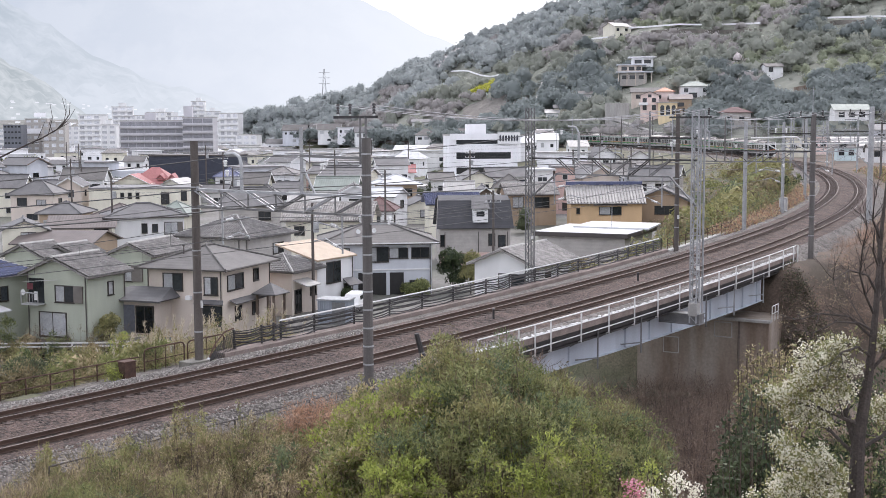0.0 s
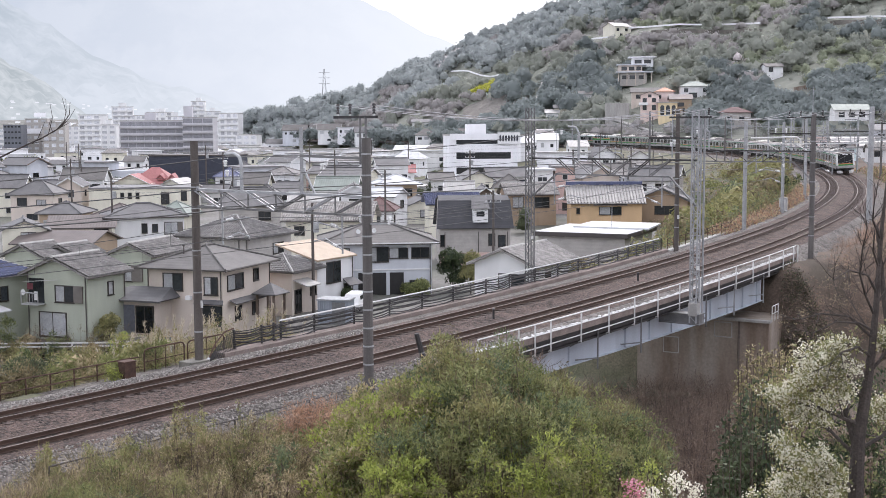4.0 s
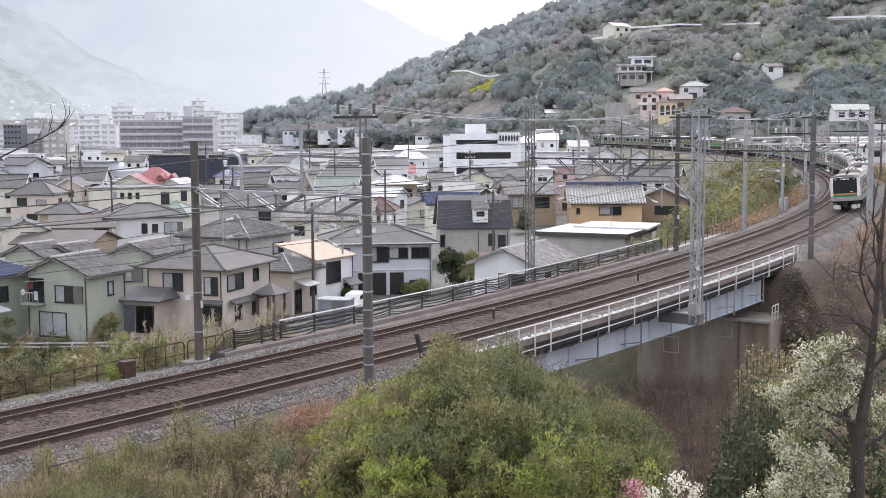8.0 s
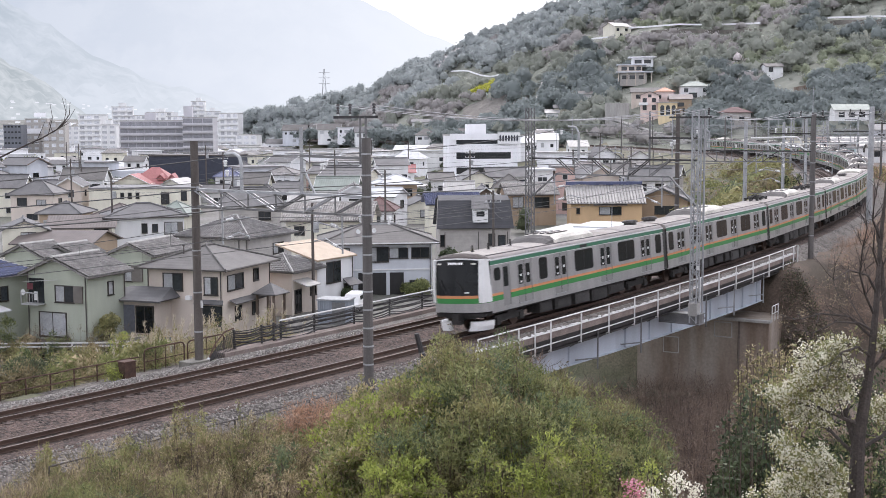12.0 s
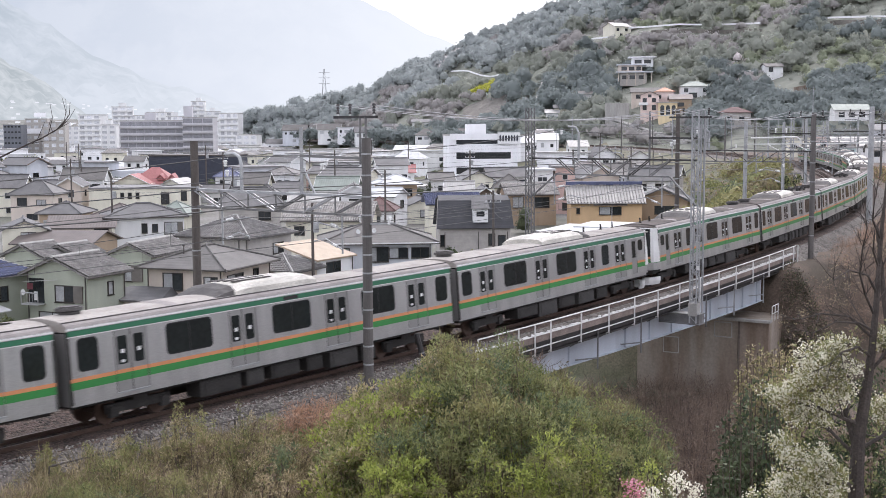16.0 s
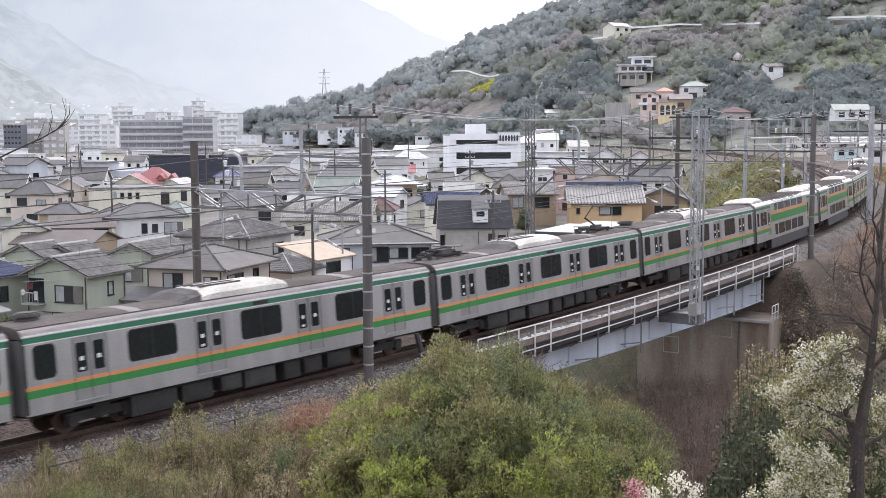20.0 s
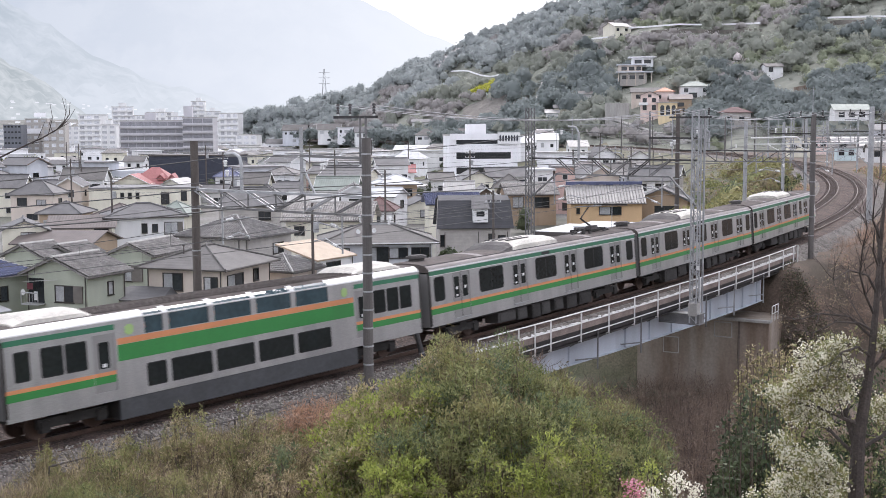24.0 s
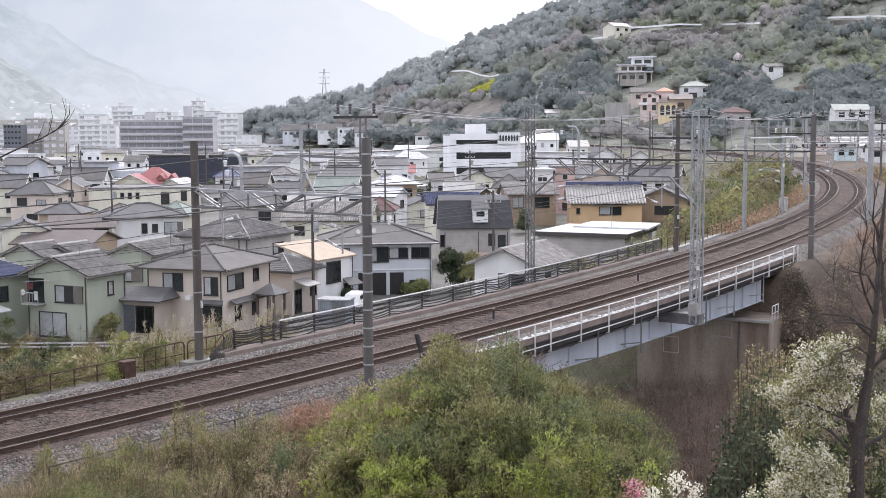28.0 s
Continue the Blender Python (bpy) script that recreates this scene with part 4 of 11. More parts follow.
M_SHOULDER = surf("dusty_roof_shoulder", (0.30, 0.275, 0.265), 0.7, 0.1, scale=1.2, vary=0.25, fine=12, bump=0.03, spec=0.25)
M_FAIRING = surf("dark_roof_fairing", (0.10, 0.092, 0.09), 0.75, scale=1.2, vary=0.4, fine=10, bump=0.06)
M_WINDSCREEN = surf("black_front_glass", (0.006, 0.007, 0.008), 0.14, scale=0.8, vary=0.3, fine=6, bump=0.0, spec=0.22)
M_UPPER_GLASS = surf("bluish_upper_glass", (0.05, 0.085, 0.10), 0.05, scale=0.8, vary=0.3, fine=6, bump=0.0, spec=0.9)
M_LOW_SKIRT = surf("dark_lower_skirt", (0.06, 0.063, 0.068), 0.6, scale=1.2, vary=0.3, fine=10, bump=0.03)
M_EMBLEM = surf("light_green_emblem", (0.35, 0.52, 0.2), 0.5, scale=2, vary=0.1, fine=20, bump=0.0)
M_AC = surf("pale_roof_unit", (0.63, 0.60, 0.54), 0.6, scale=1.4, vary=0.4, fine=14, bump=0.05)
M_ORANGE = surf("orange_band", (0.62, 0.25, 0.11), 0.45, scale=1.0, vary=0.1, fine=20, bump=0.01)
M_GREEN = surf("green_band", (0.03, 0.22, 0.05), 0.45, scale=1.0, vary=0.12, fine=20, bump=0.01)
M_GREEN_TOP = surf("deep_green_band", (0.03, 0.17, 0.09), 0.45, scale=1.0, vary=0.12, fine=20, bump=0.01)
M_GLASS = surf("dark_train_glass", (0.022, 0.026, 0.026), 0.1, scale=0.8, vary=0.3, fine=6, bump=0.0, spec=0.3)
M_RUBBER = surf("black_rubber", (0.025, 0.024, 0.024), 0.7, scale=2, vary=0.3, fine=20, bump=0.05)
M_UNDER = surf("sooty_underframe", (0.035, 0.032, 0.03), 0.8, 0.1, scale=1.5, vary=0.5, fine=14, bump=0.2)
M_UNDER_BOX = surf("grey_equipment_box", (0.05, 0.047, 0.045), 0.7, 0.1, scale=1.5, vary=0.4, fine=14, bump=0.1)
M_MASK = surf("white_front_frame", (0.74, 0.74, 0.73), 0.4, scale=1.5, vary=0.1, fine=20, bump=0.02)
M_STICKER = surf("white_sticker", (0.8, 0.8, 0.8), 0.5, scale=5, vary=0.1, fine=30, bump=0.0)
M_LIGHTS = surf("warm_white_lamp", (0.55, 0.54, 0.5), 0.3, vary=0.02, bump=0, emit=0.12)
M_LED = surf("white_led_sign", (0.75, 0.76, 0.78), 0.4, vary=0.02, bump=0, emit=0.45)
HALF, LENGTH = 1.475, 19.6


def side_panel(mb, x0, x1, z0, z1, holes, y, sgn):
    """A flat side sheet with openings (xa, xb, za, zb) and their reveals."""
    xs = sorted({x0, x1, *[h[0] for h in holes], *[h[1] for h in holes]})
    zs = sorted({z0, z1, *[h[2] for h in holes], *[h[3] for h in holes]})
    for xa, xb in zip(xs[:-1], xs[1:]):
        for za, zb in zip(zs[:-1], zs[1:]):
            cx, cz = (xa + xb) / 2, (za + zb) / 2
            if any(h[0] < cx < h[1] and h[2] < cz < h[3] for h in holes):
                continue
            p = [(xa, y * sgn, za), (xb, y * sgn, za), (xb, y * sgn, zb), (xa, y * sgn, zb)]
            mb.add(p, [(0, 1, 2, 3) if sgn < 0 else (3, 2, 1, 0)])
    for xa, xb, za, zb in holes:
        d = y - 0.05
        o, i = y * sgn, d * sgn
        mb.add([(xa, o, za), (xb, o, za), (xb, o, zb), (xa, o, zb), (xa, i, za), (xb, i, za), (xb, i, zb), (xa, i, zb)],
               [(0, 1, 5, 4), (1, 2, 6, 5), (2, 3, 7, 6), (3, 0, 4, 7)])
    mb.weld()


def rounded(xa, xb, za, zb, y, sgn, r=0.1, t=0.02):
    """A thin plate with rounded corners, in the plane of the car's side."""
    pts = []
    for cx, cz, a0 in ((xb - r, za + r, -90), (xb - r, zb - r, 0), (xa + r, zb - r, 90), (xa + r, za + r, 180)):
        for k in range(4):
            a = radians(a0 + 30 * k)
            pts.append((cx + r * math.cos(a), cz + r * math.sin(a)))
    mb = Mesh()
    mb.rings([[(x, y * sgn, z) for x, z in pts], [(x, (y - t) * sgn, z) for x, z in pts]])
    return mb


def roof_section(x, drop=0.0, narrow=0.0):
    out = []
    for y, z in ((HALF, 3.30), (1.46, 3.41), (1.40, 3.50), (1.25, 3.58), (0.9, 3.66), (0.45, 3.70), (0, 3.72), (-0.45, 3.70), (-0.9, 3.66), (-1.25, 3.58), (-1.40, 3.50), (-1.46, 3.41), (-HALF, 3.30)):
        out.append((x, y * (1 - narrow), z - drop))
    return out


def add_bogie(car, x):
    bg = part("bogie", Mesh().box(x, 0.95, 0.55, 2.6, 0.16, 0.3).box(x, -0.95, 0.55, 2.6, 0.16, 0.3).box(x, 0, 0.6, 0.5, 2.0, 0.3)
              .box(x, 0.98, 0.8, 0.6, 0.3, 0.2).box(x, -0.98, 0.8, 0.6, 0.3, 0.2).box(x - 1.05, 1.0, 0.45, 0.35, 0.2, 0.35).box(x + 1.05, 1.0, 0.45, 0.35, 0.2, 0.35)
              .box(x - 1.05, -1.0, 0.45, 0.35, 0.2, 0.35).box(x + 1.05, -1.0, 0.45, 0.35, 0.2, 0.35), M_UNDER, car)
    for dx in (-1.05, 1.05):
        mb = Mesh()
        for y in (0.56, -0.56):
            mb.tube([(x + dx, y - 0.06, 0.43), (x + dx, y + 0.06, 0.43)], 0.43, 18)
        mb.tube([(x + dx, -0.6, 0.43), (x + dx, 0.6, 0.43)], 0.08, 8)
        part("wheelset", mb, M_RAIL, bg)


def add_underfloor(car, seed):
    rng = random.Random(seed)
    part("underframe", Mesh().box(0, 0, 0.92, 19.2, 2.5, 0.16), M_UNDER, car)
    x = -4.7
    while x < 4.4:
        w = rng.uniform(0.7, 1.9)
        for sg in (1, -1):
            h = rng.uniform(0.46, 0.66)
            part("equipment_box", Mesh().box(x + w / 2, sg * 0.95, 0.84 - h / 2, w, 0.75, h).box(x + w / 2, sg * 1.335, 0.84 - h / 2, w * 0.8, 0.03, h * 0.7), M_UNDER_BOX if rng.random() < 0.4 else M_UNDER, car)
        x += w + rng.uniform(0.15, 0.5)
    add_bogie(car, -6.9)
    add_bogie(car, 6.9)


def add_window(car, xa, xb, za, zb, sgn, bars=(), plain=False, r=0.14):
    w = part("window", rounded(xa, xb, za, zb, HALF + 0.006, sgn, r), M_GLASS, car)
    if plain:
        return
    part("window_seal", rounded(xa - 0.03, xb + 0.03, za - 0.03, zb + 0.03, HALF + 0.003, sgn, r + 0.02, 0.01), M_RUBBER, w)
    if bars:
        mb = Mesh()
        for x in bars:
            mb.box(x, sgn * (HALF + 0.006), (za + zb) / 2, 0.025, 0.006, zb - za)
        part("window_bar", mb, M_RUBBER, w)


def add_door(car, xc, sgn, z0=1.12, z1=3.12, w=1.32, stripes=True, plain=False):
    d = part("door", Mesh().box(xc - w / 4, sgn * (HALF - 0.04), (z0 + z1) / 2, w / 2 - 0.012, 0.03, z1 - z0).box(xc + w / 4, sgn * (HALF - 0.04), (z0 + z1) / 2, w / 2 - 0.012, 0.03, z1 - z0), M_DOOR, car)
    for i in (-1, 1):
        part("door_window", rounded(xc + i * w / 4 - 0.2, xc + i * w / 4 + 0.2, 2.0, 2.92, HALF - 0.018, sgn, 0.06, 0.01), M_GLASS, d)
        if plain:
            continue
        part("sticker", Mesh().box(xc + i * w / 4, sgn * (HALF - 0.014), 2.42, 0.14, 0.006, 0.13), M_STICKER, d)
    if plain:
        part("door_stripe", Mesh().box(xc, sgn * (HALF - 0.022), 1.65, w - 0.03, 0.01, 0.36), M_GREEN, d)
        return
    part("sticker", Mesh().box(xc + w / 4 * sgn, sgn * (HALF - 0.014), 2.1, 0.14, 0.006, 0.09), M_STICKER, d)
    part("door_edge", Mesh().box(xc + sgn * (w / 2 - 0.02), sgn * (HALF - 0.022), (z0 + z1) / 2, 0.04, 0.012, z1 - z0).box(xc, sgn * (HALF - 0.02), (z0 + z1) / 2, 0.02, 0.01, z1 - z0), M_RUBBER, d)
    if stripes:
        part("door_stripe", Mesh().box(xc, sgn * (HALF - 0.022), 1.77, w - 0.03, 0.01, 0.12), M_ORANGE, d)
        part("door_stripe", Mesh().box(xc, sgn * (HALF - 0.022), 1.59, w - 0.03, 0.01, 0.24), M_GREEN, d)
    part("sill", Mesh().box(xc, sgn * (HALF + 0.01), z0 - 0.03, w, 0.05, 0.05), M_GALV, d)


def add_stripes(car, x0, x1, gaps, sgn):
    """Colour bands on the side, broken at the doors."""
    cuts = [x0] + [v for g in sorted(gaps) for v in g] + [x1]
    for a, b in zip(cuts[::2], cuts[1::2]):
        if b - a > 0.05:
            part("orange_stripe", Mesh().box((a + b) / 2, sgn * (HALF + 0.002), 1.77, b - a, 0.006, 0.12), M_ORANGE, car)
            part("green_stripe", Mesh().box((a + b) / 2, sgn * (HALF + 0.002), 1.59, b - a, 0.006, 0.24), M_GREEN, car)
    part("upper_green_stripe", Mesh().box((x0 + x1) / 2, sgn * (HALF + 0.002), 3.235, x1 - x0, 0.006, 0.17), M_GREEN_TOP, car)
    part("gutter", Mesh().box((x0 + x1) / 2, sgn * (HALF + 0.01), 3.37, x1 - x0, 0.05, 0.05).box((x0 + x1) / 2, sgn * (HALF + 0.004), 3.13, x1 - x0, 0.012, 0.025), M_MASK, car)


def add_roof(car, x0, x1, ac=True, pantos=(), vent=8.6, mat=None, posts=()):
    """Ribbed roof with shoulders; pantos: place along the roof and whether its arm is raised."""
    mat = mat or M_ROOF
    low, high = roof_section(x0), roof_section(x1)
    mb = Mesh()
    mb.rings([low[3:10], high[3:10]], closed=False, cap=False)
    mb.add(low, [tuple(range(13))])
    mb.add(high, [tuple(range(13))[::-1]])
    roof = part("roof", mb, mat, car, "weathered grey roof")
    for i in (0, 9):
        part("roof_shoulder", Mesh().rings([low[i:i + 4], high[i:i + 4]], closed=False, cap=False), M_SHOULDER, car, "pale dusty roof shoulder")
        p, q = low[3 if i == 0 else 9], high[3 if i == 0 else 9]
        part("roof_rib", Mesh().bar(p, q, 0.05, 0.05), M_FAIRING, roof)
    for y in (0.5, -0.5):
        part("roof_rib", Mesh().bar((x0, y, 3.68), (x1, y, 3.68), 0.04, 0.03), mat, roof)
    for xs in (-5.1, 5.3):
        part("roof_seam", Mesh().rings([[(x, y * 0.98, z + 0.012) for x, y, z in roof_section(xs + d)[3:10]] for d in (-0.25, 0.25)], closed=False, cap=False), M_SHOULDER, roof, "pale patched roof seam")
    if ac:
        ring = []
        for x, k in ((-1.75, 0.7), (-1.4, 0.93), (-1.0, 1.0), (1.6, 1.0), (2.1, 0.93), (2.45, 0.72)):
            ring.append([(x, y, 3.55 + h * k) for y, h in ((1.18, 0.0), (1.15, 0.24), (0.95, 0.42), (0.5, 0.5), (0, 0.52), (-0.5, 0.5), (-0.95, 0.42), (-1.15, 0.24), (-1.18, 0.0))])
        a = part("air_conditioner", Mesh().rings(ring), M_AC, car, "pale rounded roof air conditioner", smooth=False)
        for xg in (-0.3, 1.1):
            mb = Mesh()
            for i in range(5):
                mb.box(xg, -0.8 + i * 0.4, 4.065 - 0.05 * abs(i - 2), 1.3, 0.2, 0.03)
            part("fan_grille", mb, M_AC, a)
            if xg > 0:
                for yy in (-0.6, -0.2, 0.2, 0.6):
                    part("fan_slot", Mesh().box(1.1, yy, 4.068 - 0.04 * abs(yy), 1.9, 0.17, 0.05), M_FAIRING, a)
        dark = []
        for x, k in ((2.40, 0.98), (2.5, 0.98), (2.9, 0.75), (3.5, 0.1)):
            dark.append([(x, y, 3.56 + h * k) for y, h in ((1.16, 0.0), (1.12, 0.22), (0.9, 0.4), (0, 0.5), (-0.9, 0.4), (-1.12, 0.22), (-1.16, 0.0))])
        part("unit_fairing", Mesh().rings(dark), M_FAIRING, a)
    if vent:
        part("roof_vent", Mesh().tube([(vent, 0, 3.66), (vent, 0, 3.80)], 0.36, 12).tube([(vent, 0, 3.83), (vent, 0, 3.93)], 0.46, 14).tube([(vent, 0, 3.93), (vent, 0, 3.97)], 0.36, 14), M_FAIRING, car, "dark round roof ventilator")
    for xp in posts:
        part("antenna", Mesh().tube([(xp, 0.1, 3.66), (xp, 0.1, 4.02)], 0.05, 7).tube([(xp, 0.1, 3.66), (xp, 0.1, 3.74)], 0.1, 8), M_UNDER, car)
    for sgn in (1, -1):
        part("side_display", Mesh().box(0.0, sgn * (HALF + 0.006), 3.235, 0.75, 0.012, 0.13), M_RUBBER, car, "dark destination display")
    for xp, raised in pantos:
        base = Mesh().box(xp, 0.55, 3.84, 1.9, 0.08, 0.1).box(xp, -0.55, 3.84, 1.9, 0.08, 0.1).box(xp - 0.8, 0, 3.86, 0.1, 1.3, 0.1).box(xp + 0.8, 0, 3.86, 0.1, 1.3, 0.1)
        pn = part("pantograph", base, M_UNDER, car)
        for x in (-0.8, 0.8):
            for y in (0.55, -0.55):
                part("insulator", Mesh().tube([(xp + x, y, 3.64), (xp + x, y, 3.80)], 0.1, 8), M_FAIRING, pn)
        part("drive_box", Mesh().box(xp - 0.25, 0.1, 3.95, 0.7, 0.35, 0.2).tube([(xp - 0.1, -0.3, 3.93), (xp + 0.9, -0.3, 3.96)], 0.09, 8), M_FAIRING, pn)
        part("arrester", Mesh().tube([(xp + 1.35, 0.45, 3.66), (xp + 1.35, 0.45, 4.0)], 0.11, 9).tube([(xp + 1.6, 0.05, 3.66), (xp + 1.6, 0.05, 3.88)], 0.13, 9), M_UNDER_BOX, pn)
        part("roof_cable", Mesh().tube([(xp - 1.9, 0.3, 3.72), (xp - 1.0, 0.42, 3.78), (xp, 0.3, 3.74), (xp + 1.3, 0.45, 3.98), (xp + 2.1, 0.1, 3.72)], 0.035, 5), M_UNDER, pn)
        elbow, tip = ((xp + 0.75, 0, 4.5), (xp - 0.25, 0, 5.08)) if raised else ((xp + 1.0, 0, 4.08), (xp - 0.75, 0, 4.12))
        part("lower_arm", Mesh().tube([(xp - 0.6, 0, 3.9), elbow], 0.05, 6), M_UNDER, pn)
        part("upper_arm", Mesh().tube([elbow, tip], 0.035, 6), M_UNDER, pn)
        part("contact_shoe", Mesh().bar((tip[0], -0.75, tip[2] + 0.02), (tip[0], 0.75, tip[2] + 0.02), 0.22, 0.05), M_GALV_DULL, pn)


def add_gangway(car, x):
    sg = 1 if x > 0 else -1
    part("gangway", Mesh().box(x + sg * 0.14, 0, 2.15, 0.28, 1.5, 2.2), M_RUBBER, car, "dark rubber gangway bellows")
    part("end_wall", Mesh().box(x - sg * 0.03, 0, 2.1, 0.06, 2.9, 2.3), M_DOOR, car)
    for y in (1.455, -1.455):
        part("corner_post", Mesh().box(x - sg * 0.02, y, 2.15, 0.1, 0.05, 2.3), M_UNDER_BOX, car)
    part("coupler", Mesh().box(x + sg * 0.2, 0, 0.75, 0.6, 0.3, 0.3), M_UNDER, car)


def car_ordinary(pantos=(), seed=1, vent=8.6, roof=None):
    car = thing("train_car", "silver commuter train car with orange and green stripes", "train car", group="cars of the train")
    x0, x1 = -LENGTH / 2, LENGTH / 2
    doors = (-7.4, -2.46, 2.46, 7.4)
    wins = ((-9.45, -8.7), (-5.92, -3.94), (-0.98, 0.98), (3.94, 5.92), (8.7, 9.45))
    for sgn in (1, -1):
        holes = [(d - 0.66, d + 0.66, 1.12, 3.12) for d in doors]
        mb = Mesh()
        side_panel(mb, x0, x1, 0.95, 3.42, holes, HALF, sgn)
        part("side_wall", mb, M_STEEL, car)
        for d in doors:
            add_door(car, d, sgn, plain=sgn < 0)
        for a, b in wins:
            add_window(car, a, b, 2.03, 3.03, sgn, ((a + b) / 2,) if b - a > 1.5 else (), plain=sgn < 0)
        add_stripes(car, x0, x1, [(d - 0.66, d + 0.66) for d in doors], sgn)
    add_roof(car, x0, x1, True, pantos, vent, roof)
    add_underfloor(car, seed)
    add_gangway(car, x0)
    add_gangway(car, x1)
    return car


def car_cab(seed=2, roof=None):
    """A cab car; its cab is at +x."""
    car = thing("train_cab_car", "silver train cab car with black windscreen and white front pillars", "train car", group="cars of the train")
    x0, xc, x1 = -LENGTH / 2, 8.6, 9.45
    doors = (-7.4, -2.46, 2.46, 6.0)
    wins = ((-9.45, -8.7), (-5.92, -3.94), (-0.98, 0.98), (3.85, 4.6))
    cabdoor = (7.36, 8.02)
    cabwin = (8.2, 8.72)
    for sgn in (1, -1):
        holes = [(d - 0.66, d + 0.66, 1.12, 3.12) for d in doors] + [(*cabdoor, 1.15, 3.05)]
        mb = Mesh()
        side_panel(mb, x0, 9.03, 0.95, 3.42, holes, HALF, sgn)
        part("side_wall", mb, M_STEEL, car)
        for d in doors:
            add_door(car, d, sgn)
        for a, b in wins:
            add_window(car, a, b, 2.03, 3.03, sgn, ((a + b) / 2,) if b - a > 1.5 else ())
        add_window(car, *cabwin, 2.42, 2.96, sgn)
        d = part("cab_door", Mesh().box(sum(cabdoor) / 2, sgn * (HALF - 0.04), 2.1, 0.65, 0.03, 1.9), M_DOOR, car)
        part("door_window", rounded(cabdoor[0] + 0.12, cabdoor[1] - 0.12, 2.05, 2.96, HALF - 0.018, sgn, 0.05, 0.01), M_GLASS, d)
        add_stripes(car, x0, 9.03, [(dd - 0.66, dd + 0.66) for dd in doors] + [cabdoor], sgn)
    add_roof(car, x0, 9.03, True, (), -8.6, roof, (4.9, 6.9, 8.3))
    add_underfloor(car, seed)
    add_gangway(car, x0)
    # nose: rounded plan, slightly raked
    plan = []
    for y, dx in ((1.475, 0.0), (1.45, 0.3), (1.3, 0.55), (0.95, 0.72), (0.5, 0.8), (0.0, 0.82)):
        plan.append((y, dx))
    full = plan + [(-y, dx) for y, dx in plan[-2::-1]]

    def nose(z, push=0.0, inset=0.0):
        rake = 0.0 if z < 2.0 else (z - 2.0) * 0.16
        return [(9.02 + dx - rake * dx / 0.82 + push, y * (1 - inset), z) for y, dx in full]
    part("front_lower", Mesh().rings([nose(1.06), nose(1.47)], closed=False, cap=False), M_STEEL, car)
    part("front_green_band", Mesh().rings([nose(1.47), nose(1.71)], closed=False, cap=False), M_GREEN, car)
    part("front_orange_band", Mesh().rings([nose(1.71), nose(1.84)], closed=False, cap=False), M_ORANGE, car)
    arch = lambda k, z, low: [(x - k, y * (1 - 0.3 * k), z - low * (y / HALF) ** 2) for x, y, _ in nose(z)]
    wind = part("windscreen", Mesh().rings([nose(1.84), nose(2.4), nose(3.0), nose(3.3), arch(0.04, 3.5, 0.1)], closed=False, cap=False), M_WINDSCREEN, car, "black glass cab front")
    part("front_brow", Mesh().rings([arch(0.04, 3.5, 0.1), arch(0.12, 3.62, 0.16), arch(0.4, 3.69, 0.2), [(8.6, y * 0.9, 3.70 - 0.28 * (y / HALF) ** 2) for x, y, z in nose(3.5)]], closed=False, cap=False), M_ROOF, car)
    part("front_trim", Mesh().tube(arch(0.03, 3.5, 0.1), 0.035, 6), M_MASK, car, "thin white trim over the windscreen")
    for sg in (1, -1):
        rings = []
        for z in (1.5, 2.0, 2.6, 3.2, 3.46):
            r = 0.0 if z < 2.0 else (z - 2.0) * 0.16
            back = 9.0 + 0.09 * max(0.0, z - 1.5)
            rings.append([(back, sg * 1.492, z), (9.34 - r * 0.4, sg * 1.48, z), (9.63 - r * 0.7, sg * 1.36, z), (9.71 - r * 0.75, sg * 1.2, z), (9.58 - r * 0.7, sg * 1.16, z), (back, sg * 1.4, z)])
        part("front_pillar", Mesh().rings(rings), M_MASK, car, "white front pillar")
        part("head_lamp", Mesh().box(9.55, sg * 0.92, 3.27, 0.06, 0.24, 0.07), M_LIGHTS, wind)
    part("destination_sign", Mesh().box(9.62, 0, 3.3, 0.06, 0.95, 0.16), M_RUBBER, wind)
    mb = Mesh()
    for i in range(7):
        mb.box(9.655, -0.36 + 0.12 * i, 3.3, 0.01, 0.07, 0.1)
    part("sign_lettering", mb, M_LED, wind, "white dot-matrix characters")
    part("wiper", Mesh().bar((9.83, 0.5, 1.95), (9.76, 0.05, 2.6), 0.03).bar((9.83, -0.5, 1.95), (9.72, -0.85, 2.55), 0.03), M_RUBBER, wind)
    part("number_plate", Mesh().box(9.82, 0.95 - 0.3, 1.98, 0.012, 0.24, 0.06), M_STICKER, wind)
    # skirt and coupler
    for sg in (1, -1):
        rings = []
        for z, k in ((0.2, 0.94), (0.4, 1.0), (0.62, 1.0)):
            rings.append([(8.75, sg * 1.36 * k, z), (9.25, sg * 1.28 * k, z), (9.62, sg * 1.0 * k, z), (9.72, sg * (0.75 - 0.5 * (0.62 - z)), z), (9.45, sg * 0.5, z), (9.2, sg * 0.95 * k, z), (8.75, sg * 1.2 * k, z)])
        part("skirt", Mesh().rings(rings), M_MASK, car, "white front skirt")
    part("coupler", Mesh().box(9.6, 0, 0.82, 0.7, 0.36, 0.34).box(9.2, 0, 0.85, 0.6, 1.6, 0.2).box(9.75, 0, 0.6, 0.3, 0.5, 0.16), M_UNDER, car)
    part("cab_floor", Mesh().box(8.6, 0, 0.94, 1.6, 2.6, 0.05), M_UNDER, car)
    return car


